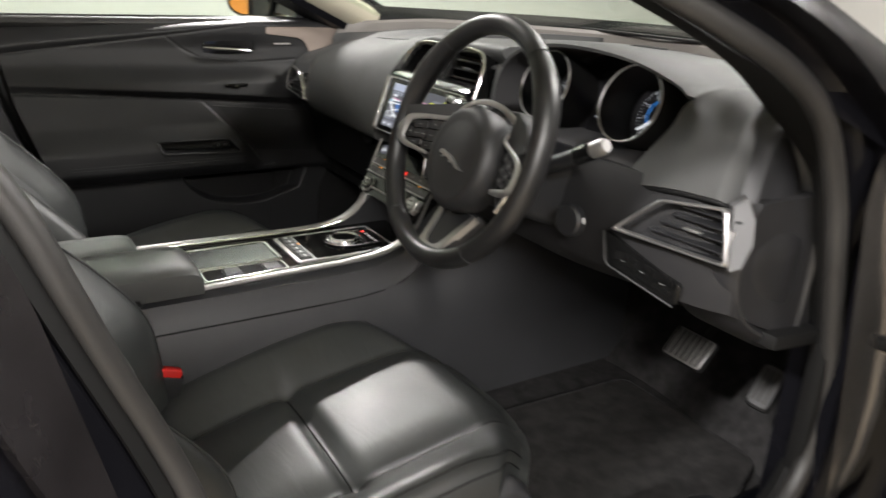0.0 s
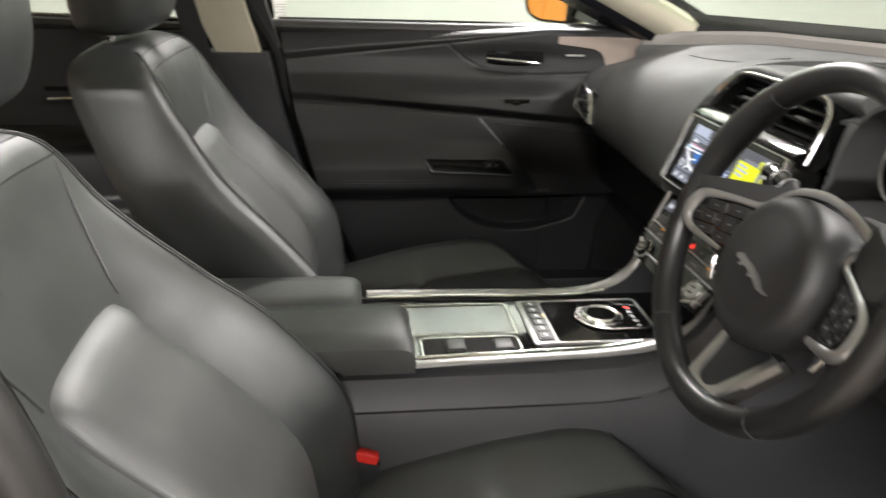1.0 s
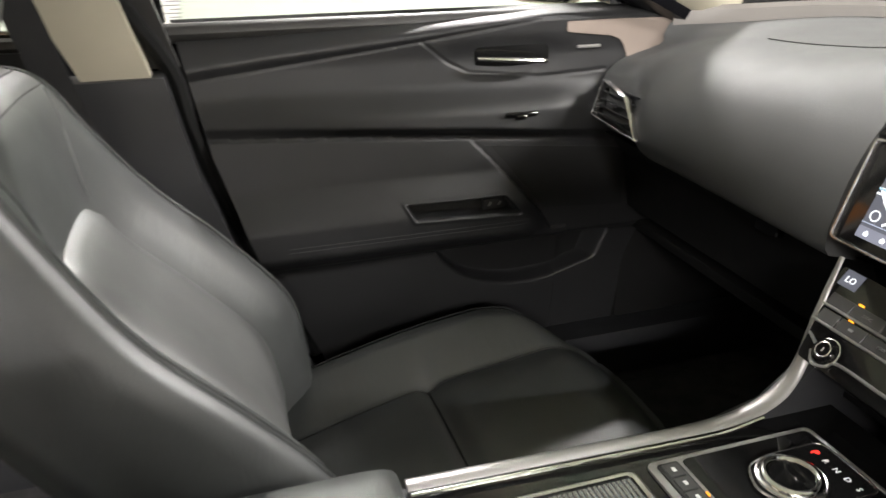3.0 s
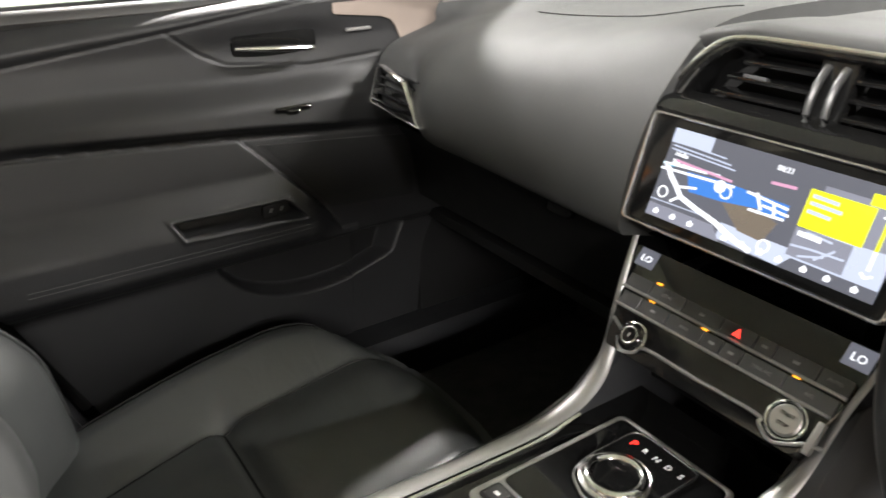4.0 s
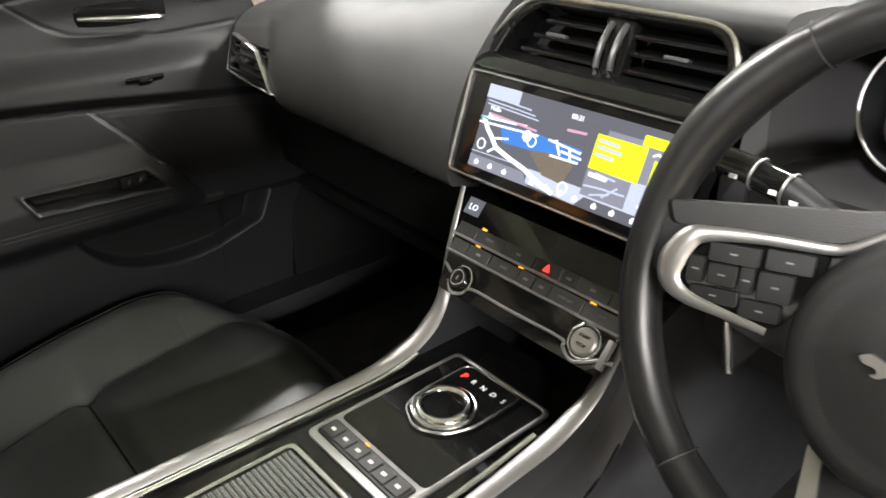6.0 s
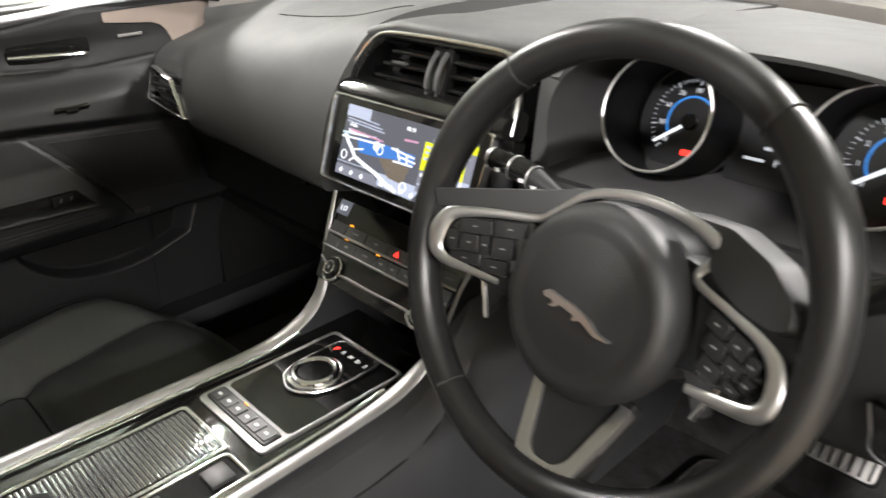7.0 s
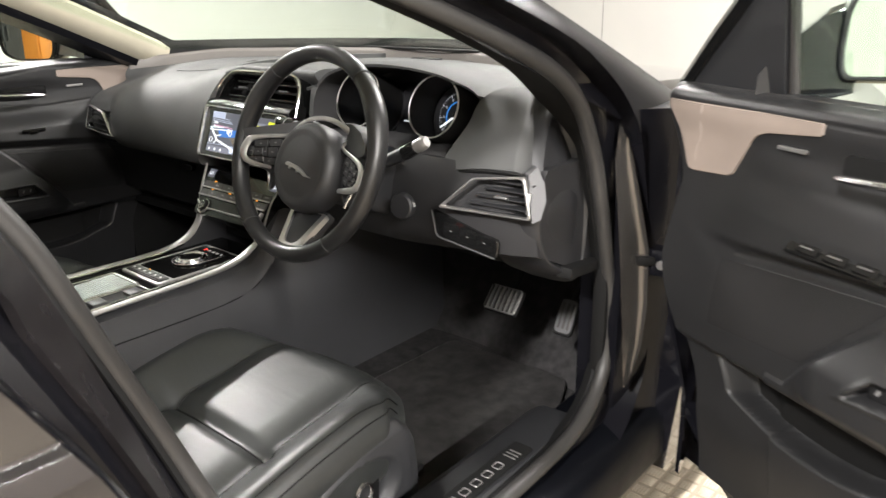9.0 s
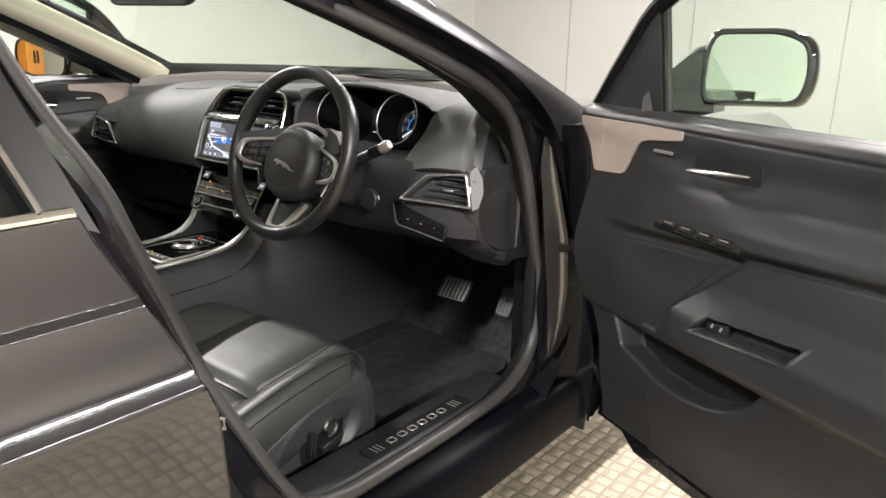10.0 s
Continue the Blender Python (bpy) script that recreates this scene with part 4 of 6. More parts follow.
bar_on_screen((0.945, 0.30), (0.945, 0.56), 0.006, scr_yellow, 0.0016, "slider")
bar_on_screen((0.945, 0.56), (0.945, 0.74), 0.005, scr_white, 0.0016, "slider")
for u in (0.05, 0.14, 0.23, 0.40, 0.48, 0.56, 0.64, 0.74, 0.83, 0.93):
    on_screen("icon", [(u - 0.014, 0.93), (u, 0.895), (u + 0.014, 0.93), (u + 0.008, 0.965), (u - 0.010, 0.965)], scr_white, 0.0017)
for u, v, up in ((0.945, 0.24, 1), (0.945, 0.80, -1)):
    bar_on_screen((u - 0.02, v + 0.025 * up), (u, v - 0.01 * up), 0.004, scr_white, 0.0017, "arrow")
    bar_on_screen((u, v - 0.01 * up), (u + 0.02, v + 0.025 * up), 0.004, scr_white, 0.0017, "arrow")
lettering("00:21", 0.0072, SC @ Matrix.Translation((0.012, 0.036, 0.001)), scr_white, unit)
lettering("Hello", 0.007, SC @ Matrix.Translation((-0.095, 0.021, 0.001)), scr_white, unit)
lettering("Sign in to your account", 0.006, SC @ Matrix.Translation((-0.075, 0.0135, 0.001)), scr_white, unit)
for u, v in ((0.05, 0.71), (0.335, 0.50), (0.565, 0.87)):
    part("map_mark", ring(0.0055, 0.0008, SC @ Matrix.Translation((-0.113 + 0.234 * u, 0.0455 - 0.09 * v, 0.0018)), 20, 6), scr_white, unit)
part("map_spot", disc(0.006, 0.0019, SC @ Matrix.Translation((-0.113 + 0.234 * 0.30, 0.0455 - 0.09 * 0.46, 0)), 16, 0.0003), scr_white, unit)

# climate stack
KN = V((0, -0.060, 0.052)).normalized()
KM = basis((0, 0.674, 0.7115), (1, 0, 0), KN)
stack = thing("control_stack", "gloss black climate control stack with grey keys", "control panel", (0, 0.674, 0.70))
part("panel", prism(rounded([(-0.108, -0.058), (0.108, -0.058), (0.139, 0.052), (-0.139, 0.052)], 0.006), 0.004, KM @ Matrix.Translation((0, 0, -0.012)), 0.001, -0.04), gloss_black, stack)


def row_x(y):
    return 0.139 - 0.020 * (0.052 - y) / 0.11


for row, (yy, cuts, words) in enumerate((
        (0.0135, (-1, -0.74, -0.40, -0.04, 0.26, 0.42, 0.76, 1), ("", "SYNC", "=", "!", "", "", "AUTO")),
        (-0.0062, (-1, -0.78, -0.48, -0.12, 0.06, 0.24, 0.60, 1), ("", "", "MAX", "-", "", "MAX A/C", "A/C")))):
    w = row_x(yy) - 0.009
    for k in range(len(cuts) - 1):
        a, b = cuts[k] * w, cuts[k + 1] * w
        key = part("key", prism(rect(b - a - 0.0012, 0.0145, 0.001, 2, (a + b) / 2, yy), 0.003, KM @ Matrix.Translation((0, 0, -0.008)), 0.0006, 0), button_grey, stack)
        word, at = words[k], KM @ Matrix.Translation(((a + b) / 2, yy, -0.0046))
        if word == "!":
            tri = [(-0.0045, -0.0038), (0.0045, -0.0038), (0.0, 0.0045)]
            part("hazard_triangle", prism(tri, 0.0004, at, 0.0001), lit_red, key, "lit red hazard triangle")
        elif len(word) > 2:
            lettering(word, 0.0048, at, mark_grey, key)
        elif word != "" or k in (1, 4, 5):
            part("symbol_bar", box((0.006, 0.0028, 0.0006), at, 0.0002), mark_grey, key)
    part("chrome_strip", tube([KM @ V((x, yy - 0.0088, -0.004 - 0.0)) for x in steps(-w, w, 6)], 0.0017, 6), trim_silver, stack, "thin chrome strip")
for x, y in ((-0.087, 0.0225), (-0.084, 0.003), (-0.018, 0.0028), (0.078, 0.003)):
    part("amber_lamp", box((0.007, 0.0022, 0.001), KM @ Matrix.Translation((x, y, -0.0075)), 0.0003), lit_amber, stack, "small amber indicator lamp")
for sx in (-0.117, 0.113):
    disp = part("temperature_display", box((0.024, 0.02, 0.001), KM @ Matrix.Translation((sx, 0.041, -0.0075)), 0.0003), scr_dark, stack)
    lettering("LO", 0.0105, KM @ Matrix.Translation((sx, 0.040, -0.0066)), scr_white, disp)
knob = part("volume_knob", disc(0.0135, 0.010, KM @ Matrix.Translation((-0.080, -0.039, -0.008)), 28, 0.002), gloss_black, stack, "black volume knob with a chrome ring")
part("knob_ring", ring(0.0150, 0.0014, KM @ Matrix.Translation((-0.080, -0.039, -0.005)), 32, 8), bright_chrome, knob)
part("knob_cap", ring(0.0085, 0.0010, KM @ Matrix.Translation((-0.080, -0.039, 0.002)), 28, 8), chrome, knob)
part("power_mark", box((0.0014, 0.005, 0.0008), KM @ Matrix.Translation((-0.080, -0.039, 0.0023)), 0.0002), mark_grey, knob)
start = part("start_button", disc(0.0142, 0.0045, KM @ Matrix.Translation((0.090, -0.034, -0.008)), 32, 0.002), trim_silver, stack, "round satin silver start button")
part("button_ring", ring(0.0170, 0.0014, KM @ Matrix.Translation((0.090, -0.034, -0.006)), 32, 8), bright_chrome, start)
lettering("START", 0.0046, KM @ Matrix.Translation((0.090, -0.0295, -0.0032)), gloss_black, start)
lettering("STOP", 0.0046, KM @ Matrix.Translation((0.090, -0.0385, -0.0032)), gloss_black, start)
part("chrome_line", tube([KM @ V(p) for p in ((-0.112, -0.030, -0.0055), (-0.097, -0.037, -0.0055))], 0.0019, 6), trim_silver, stack)
part("chrome_line", tube([KM @ V(p) for p in ((-0.096, -0.045, -0.0055), (-0.086, -0.056, -0.0055), (-0.070, -0.052, -0.0055), (-0.060, -0.043, -0.0055), (0.0, -0.043, -0.0055), (0.066, -0.042, -0.0055), (0.072, -0.048, -0.0055), (0.088, -0.056, -0.0055), (0.106, -0.048, -0.0055), (0.112, -0.044, -0.0055), (0.128, -0.040, -0.0055))], 0.0019, 6, n_smooth=4), trim_silver, stack)
part("key_slot", box((0.006, 0.03, 0.008), KM @ Matrix.Translation((0.117, -0.036, -0.006)), 0.001), silver, stack)
# shade of the deep cubby put into a near-black colour
part("stack_base", loft([[V((x, y, z)) for y, z in ((0.668, 0.668), (0.715, 0.63), (0.715, 0.596), (0.80, 0.58), (0.80, 0.70))] for x in (-0.105, 0.105)]), black_and_shade, stack, "cubby front with its deep shade put into the colour")

# ---- centre console ----
console = thing("centre_console", "gloss black centre console with satin silver rails", "console", (0, 0.3, 0.3))
for s in (1, -1):
    part("side_panel", loft([[V((s * x, y, z)) for x, z in ((0.100, top), (0.128, top - 0.008), (0.138, top - 0.05), (0.142, top - 0.055), (0.150, 0.42), (0.158, 0.27), (0.10, 0.27))] for y, top in ((-0.25, 0.585), (0.1, 0.586), (0.45, 0.586), (0.56, 0.590), (0.62, 0.606), (0.66, 0.640), (0.70, 0.70), (0.78, 0.715), (1.2, 0.715))]), console_plastic, console, "dark grey plastic console side")
    part("panel_gap", tube([(s * 0.1405, y, top - 0.053) for y, top in ((-0.2, 0.585), (0.1, 0.586), (0.45, 0.586), (0.56, 0.590), (0.62, 0.606), (0.66, 0.640))], 0.0016, 6, n_smooth=3), black_and_shade, console)
    rail = [(0.137, 0.708, 0.757), (0.126, 0.680, 0.705), (0.114, 0.657, 0.645), (0.107, 0.630, 0.617), (0.104, 0.595, 0.601), (0.103, 0.55, 0.594), (0.105, 0.487, 0.592), (0.110, 0.36, 0.592), (0.117, 0.20, 0.591)]
    part("silver_rail", tube([(s * x, y, z) for x, y, z in rail], [0.003, 0.004, 0.008, 0.011, 0.0115, 0.010, 0.009, 0.009, 0.009], 10, False, 0.45, (0, 0, 1), 5), silver, console, "satin silver rail")
    part("inner_rail", tube([(s * (x - 0.016), y, z + 0.001) for x, y, z in rail[4:]], 0.003, 8, False, 0.7, (0, 0, 1), 4), bright_chrome, console, "bright inner rail")
top_bm = loft([[V((x, y, z)) for x, z in ((-0.10, 0.588), (0.10, 0.588), (0.10, 0.54), (-0.10, 0.54))] for y in steps(-0.2, 0.70, 6)])
part("top_plate", top_bm, gloss_black, console, "gloss black console top")
CT = pose(0, 0, 0.588)
btn_o = rounded([(-0.073, 0.440), (0.070, 0.440), (0.070, 0.642), (-0.073, 0.642)], 0.010)
btn_i = rounded([(-0.068, 0.478), (0.065, 0.478), (0.065, 0.637), (-0.068, 0.637)], 0.008)
part("shift_frame", frame_ring(btn_o, btn_i, 0.004, CT, -0.004), silver, console, "satin silver shifter surround")
strip = part("key_strip", prism(rect(0.128, 0.024, 0.004, 4, -0.0015, 0.460), 0.006, CT, 0.001), button_black, console, "row of small drive-mode keys")
for k in range(6):
    kx = -0.052 + 0.0203 * k
    key = part("key", prism(rect(0.0185, 0.018, 0.002, 3, kx, 0.460), 0.0078, CT, 0.0008, 0.004), button_grey, strip)
    part("legend_bar", box((0.006, 0.004, 0.0006), CT @ pose(kx, 0.460, 0.0078), 0.0002), mark_white, key)
part("amber_lamp", box((0.006, 0.002, 0.001), CT @ pose(-0.012, 0.4715, 0.0075), 0.0003), lit_amber, strip)
part("shift_plate", prism(btn_i, 0.003, CT, 0.001), gloss_black, console, "gloss black shifter plate")
tongue = rounded([(-0.043, 0.632), (-0.043, 0.565), (-0.036, 0.535), (-0.004, 0.520), (0.024, 0.535), (0.036, 0.565), (0.036, 0.632)], 0.012)
gear = part("gear_selector", prism(tongue, 0.007, CT, 0.002), gloss_black, console, "rotary gear selector on a chrome-edged tongue")
part("tongue_edge", tube([CT @ V((p[0], p[1], 0.006)) for p in tongue], 0.0016, 6, True), chrome, gear)
part("dial", disc(0.024, 0.011, CT @ pose(-0.006, 0.563, 0), 36, 0.003), gloss_black, gear)
part("dial_ring", ring(0.0260, 0.0050, CT @ pose(-0.006, 0.563, 0.009), 40, 10, 0.9), bright_chrome, gear, "bright chrome dial ring")
part("dial_foot_ring", ring(0.0325, 0.0025, CT @ pose(-0.006, 0.563, 0.007), 40, 8), chrome, gear)
for k, ch in enumerate("PRNDS"):
    lettering(ch, 0.009 if k else 0.012, CT @ pose(-0.030 + 0.0145 * k, 0.613, 0.0072), lit_red if k == 0 else mark_white, gear)
# lidded cup-holder, small tray, armrest
cup_o, cup_i = rect(0.104, 0.222, 0.010, 4, -0.017, 0.314), rect(0.094, 0.208, 0.008, 4, -0.017, 0.314)
part("cup_lid_frame", frame_ring(cup_o, cup_i, 0.004, CT, -0.002), chrome, console, "chrome frame round the cup-holder lid")
lid = part("cup_lid", prism(cup_i, 0.0015, CT, 0.0005), gloss_black, console, "gloss roll-top cup-holder lid with fine ribs")
for k in range(38):
    part("lid_rib", tube([CT @ V((-0.060, 0.214 + 0.0054 * k, 0.0012)), CT @ V((0.026, 0.214 + 0.0054 * k, 0.0012))], 0.0027, 6, False, 0.45), rib_satin, lid)
tray_o, tray_i = rect(0.058, 0.150, 0.010, 4, 0.068, 0.345), rect(0.050, 0.140, 0.008, 4, 0.068, 0.345)
part("tray_frame", frame_ring(tray_o, tray_i, 0.004, CT, -0.002), chrome, console, "chrome frame of the small side tray")
part("tray_floor", prism(tray_i, 0.001, CT, 0.0003), black_and_shade, console)
part("tray_switch", box((0.030, 0.028, 0.006), CT @ pose(0.066, 0.392, 0.003), 0.003), button_grey, console)
part("tray_switch", box((0.030, 0.028, 0.008), CT @ pose(0.066, 0.322, 0.003), 0.003), button_grey, console)
for x0, x1, y1 in ((-0.118, -0.002, 0.190), (0.0, 0.135, 0.258)):
    rows_ = []
    for y, k in [(-0.24, 0.6), (-0.235, 0.9), (-0.2, 1.0)] + [(yy, 1.0) for yy in steps(-0.1, y1 - 0.05, 5)] + [(y1 - 0.030, 0.97), (y1 - 0.014, 0.84), (y1 - 0.005, 0.6), (y1 - 0.001, 0.25), (y1, 0.0)]:
        xm, hw = (x0 + x1) / 2, (x1 - x0) / 2
        prof = [(-1, 0.0), (-1, 0.5), (-0.97, 0.8), (-0.85, 0.96), (-0.4, 1.02), (0.4, 1.02), (0.85, 0.96), (0.97, 0.8), (1, 0.5), (1, 0.0)]
        rows_.append([V((xm + hw * px, y, 0.590 + (0.038 if x0 < 0 else 0.046) * pz * (0.55 + 0.45 * k))) for px, pz in prof])
    part("armrest_pad", loft(rows_), leather, console, "padded black leather armrest half")
part("armrest_base", box((0.25, 0.40, 0.02), pose(0.01, -0.035, 0.592), 0.006), hard_plastic, console)

# ---- instruments ----
cluster = thing("instrument_binnacle", "hooded instrument binnacle with two round dials", "instrument cluster", (0.38, 0.86, 0.85))
LIP = [(0.178, 0.770, 0.845), (0.168, 0.778, 0.90), (0.178, 0.785, 0.940), (0.220, 0.785, 0.970), (0.300, 0.782, 0.987), (0.380, 0.780, 0.991), (0.460, 0.784, 0.986), (0.520, 0.795, 0.972), (0.572, 0.809, 0.945), (0.565, 0.795, 0.905), (0.545, 0.782, 0.865)]
lip = smooth_line(LIP, 4)


def inner(p, k):
    c = V((0.378, 0.885, 0.915))
    return V((p.x + (c.x - p.x) * k * 0.25, p.y + (c.y - p.y) * k, p.z + (c.z - p.z) * k * 0.18))


part("cowl", loft([[inner(p, k) for p in lip] for k in (0.0, 0.3, 0.6, 1.0)], False, False), cowl_plastic, cluster, "matt black inner cowl")
part("back_plate", prism([(p.x, p.z) for p in lip[::-1]], 0.004, Matrix(((1, 0, 0, 0), (0, 0, -1, 0.892), (0, 1, 0, 0), (0, 0, 0, 1))), 0.0), dial_black, cluster)


def hood_row(p):
    hy = hoop_y(p.x) - 0.02
    up = max(p.z, 0.955)
    return [p, p + V((0, -0.003, 0.005)), p + V((0, 0.012, 0.009)), V((p.x, 0.86, max(p.z, 0.95) + 0.006)), V((p.x, 0.95, (up + 0.975) / 2 + 0.004)), V((p.x, (0.95 + hy) / 2, 0.968)), V((p.x, hy, 0.953))]


hood_rows = [hood_row(p) for p in lip[8:33]]
for t in steps(0.1, 1, 9):
    hood_rows.append([q + V((0.062 * math.sin(math.pi / 2 * t), 0.010 * t, -0.075 * (1 - math.cos(math.pi / 2 * t)) * (1.0 if j < 4 else 0.5))) for j, q in enumerate(hood_rows[24])])
for dx in (0.02, 0.045):
    hood_rows.insert(0, [q + V((-dx, 0.01, -dx * 0.2)) for q in hood_row(lip[8])])
part("hood", loft(hood_rows, False, False), dash_skin, cluster, "black soft instrument hood")
part("left_cheek", loft([[p, V((0.145, p.y + 0.01, p.z)), V((0.142, 0.90, p.z))] for p in lip[:9]], False, False), dash_skin, cluster, "black soft cheek beside the screen")
part("lower_shelf", loft([[V((x, y, z)) for y, z in ((0.752, 0.836), (0.765, 0.848), (0.80, 0.856), (0.885, 0.860), (0.885, 0.80), (0.76, 0.79))] for x in steps(0.15, 0.57, 6)]), cowl_plastic, cluster)
GN = V((0, -0.94, 0.34)).normalized()
for gx, reds in ((0.287, 0), (0.482, 1)):
    GM = basis((gx + 0.004, 0.860, 0.901), (1, 0, 0), GN)
    dial = part("dial", disc(0.057, 0.003, GM, 40, 0.0005), dial_black, cluster, "round black dial with white marks and a lit blue arc")
    part("dial_ring", ring(0.0568, 0.0016, basis((gx, 0.792, 0.926), (1, 0, 0), GN), 48, 8), trim_silver, dial, "satin chrome dial ring")
    part("dial_tube", loft([[basis((gx, y, z), (1, 0, 0), GN) @ V((r * math.cos(a), r * math.sin(a), 0)) for a in steps(0, 2 * math.pi, 40)[:-1]] for y, z, r in ((0.792, 0.926, 0.058), (0.860, 0.901, 0.058))], True, False), black_and_shade, dial)
    GF = GM @ Matrix.Diagonal((0.86, 0.86, 1, 1))
    part("lit_arc", tube([GF @ V((0.030 * math.cos(a), 0.030 * math.sin(a), 0.0036)) for a in steps(radians(215), radians(-35), 30)], 0.0012, 6), lit_blue, dial, "lit blue arc")
    for k in range(41):
        a = radians(225 - 270 * k / 40)
        big = k % 5 == 0
        r0, r1 = (0.044, 0.051) if big else (0.047, 0.051)
        part("tick", box((r1 - r0, 0.0012 if big else 0.0006, 0.0006), GF @ Matrix.Translation(((r0 + r1) / 2 * math.cos(a), (r0 + r1) / 2 * math.sin(a), 0.0034)) @ pose(0, 0, 0, 0, 0, math.degrees(a)), 0), lit_white, dial)
    words = ("10", "30", "50", "70", "90", "110", "130", "150", "") if not reds else ("0", "1", "2", "3", "4", "5", "6", "", "")
    for k, w in enumerate(words):
        a = radians(222 - 264 * k / 8)
        if w:
            lettering(w, 0.0085, GF @ Matrix.Translation((0.0375 * math.cos(a), 0.0375 * math.sin(a), 0.0034)), lit_white, dial)
    a = radians(217)
    part("needle", tube([GF @ V((0, 0, 0.006)), GF @ V((0.050 * math.cos(a), 0.050 * math.sin(a), 0.005))], [0.0022, 0.0015], 6), scr_white, dial, "lit white needle")
    part("needle_hub", disc(0.010, 0.010, GF, 24, 0.002), gloss_black, dial)
    part("warning_lamp", box((0.012, 0.007, 0.0006), GF @ Matrix.Translation((0.004, -0.036, 0.0034)), 0.0002), lit_red, dial, "lit red warning lamp")
    if reds:
        part("warning_lamp", box((0.008, 0.006, 0.0006), GF @ Matrix.Translation((0.012, 0.018, 0.0034)), 0.0002), lit_red, dial)
        part("warning_lamp", box((0.009, 0.006, 0.0006), GF @ Matrix.Translation((0.026, -0.004, 0.0036)), 0.0002), lit_amber, dial)
DM = basis((0.38, 0.862, 0.905), (1, 0, 0), GN)
info = part("info_display", prism(rect(0.085, 0.10, 0.004), 0.002, DM, 0.0003), dial_black, cluster, "small dark driver display")
part("lit_panel", prism(rect(0.04, 0.02, 0.006), 0.0006, DM @ Matrix.Translation((0.012, 0.005, 0.002)), 0.0003), lit_blue, info)
part("warning_mark", ring(0.006, 0.0016, DM @ Matrix.Translation((0.012, 0.020, 0.0025)), 20, 6), lit_amber, info)
for x, y, w in ((-0.005, 0.034, 0.018), (0.012, 0.004, 0.034), (0.006, -0.014, 0.03), (-0.016, -0.026, 0.02)):
    part("text_bar", box((w, 0.003, 0.0006), DM @ Matrix.Translation((x, y, 0.003)), 0.0002), lit_white, info)
lettering("P", 0.010, DM @ Matrix.Translation((0.006, -0.026, 0.0026)), lit_white, info)

# ---- steering wheel ----
WC, TILT_W = V((0.367, 0.5835, 0.8616)), radians(19.4)
WM = Matrix.Translation(WC) @ Matrix(((1, 0, 0), (0, math.sin(TILT_W), -math.cos(TILT_W)), (0, math.cos(TILT_W), math.sin(TILT_W)))).to_4x4()
wheel = thing("steering_wheel", "black leather three-spoke steering wheel with silver spoke trims", "steering wheel", WC)
rim = []
for i in range(96):
    a = 2 * math.pi * i / 96
    d = V((math.cos(a), math.sin(a), 0))
    deg = math.degrees(a) % 360
    fat = 0.0025 * (math.exp(-((deg - 30) / 16) ** 2) + math.exp(-((deg - 150) / 16) ** 2))
    rr, tr = 0.1735, 0.0152 + fat
    groove = 0.0009 * sum(math.exp(-((deg - g) / 0.9) ** 2) for g in (52, 128, 233, 307))
    rim.append([WM @ (d * (rr + (tr - groove) * 0.95 * math.cos(2 * math.pi * j / 16)) + V((0, 0, (tr - groove) * 1.12 * math.sin(2 * math.pi * j / 16)))) for j in range(16)])
rim_ob = part("rim", loft(rim, True, False, True), wheel_leather, wheel, "thick black leather rim with worn shine")
for deg in (52, 128, 233, 307):
    a = radians(deg)
    d, t_ = V((math.cos(a), math.sin(a), 0)), 0.0156
    part("rim_seam", tube([WM @ (d * (0.1735 + t_ * 0.95 * math.cos(b)) + V((0, 0, t_ * 1.12 * math.sin(b)))) for b in steps(0, 2 * math.pi, 24)[:-1]], 0.0007, 6, True, 1.0, WM.to_3x3() @ V((-d.y, d.x, 0))), stitch, rim_ob)
stitches = bmesh.new()
for i in range(150):
    a = radians(35 + 360 * i / 150)
    d = V((math.cos(a), math.sin(a), 0))
    t = V((-math.sin(a), math.cos(a), 0))
    p = d * 0.1587 + V((0, 0, 0.003))
    c = [stitches.verts.new(WM @ (p + t * u + V((0, 0, w)) - d * 0.0006)) for u, w in ((-0.0022, -0.0025), (-0.0014, -0.0028), (0.0022, 0.0025), (0.0014, 0.0028))]
    stitches.faces.new(c)
part("rim_stitching", stitches, stitch, rim_ob, "grey inner rim stitching")
# spokes, pad and silver trims, in the wheel's own plane
SPOKE_FACE = {-1: WM @ pose(0, 0, -0.0206, 0, 13.5, 0), 1: WM @ pose(0, 0, -0.0406, 0, -18.3, 0)}
for s in (-1, 1):
    part("spoke", prism(rounded([(s * x, y) for x, y in ((0.172, -0.022), (0.172, 0.018), (0.12, 0.024), (0.05, 0.034), (0.05, -0.052), (0.09, -0.046))][::-s], 0.008), -0.008, SPOKE_FACE[s], 0.004, -0.030), hard_plastic, wheel)
LOWER_FACE = WM @ pose(0.004, -0.138, -0.011, -28, 0, 0)
part("lower_spoke", prism(rounded([(-0.046, 0.055), (-0.028, -0.030), (-0.018, -0.040), (0.018, -0.040), (0.028, -0.030), (0.046, 0.055)], 0.006), -0.004, LOWER_FACE, 0.003, -0.022), hard_plastic, wheel)
hub_rings = []
for r, h in ((0.060, -0.05), (0.074, -0.040), (0.0765, -0.020), (0.0755, -0.006), (0.071, 0.004), (0.065, 0.009), (0.060, 0.0098), (0.054, 0.0085), (0.050, 0.0088), (0.033, 0.0118), (0.012, 0.013), (0.002, 0.013)):
    hub_rings.append([WM @ V((0.005 + r * math.cos(a) * 0.99, -0.023 + r * math.sin(a) * 1.03, h)) for a in steps(0, 2 * math.pi, 48)[:-1]])
pad_ob = part("centre_pad", loft(hub_rings), pad_skin, wheel, "round black airbag pad")
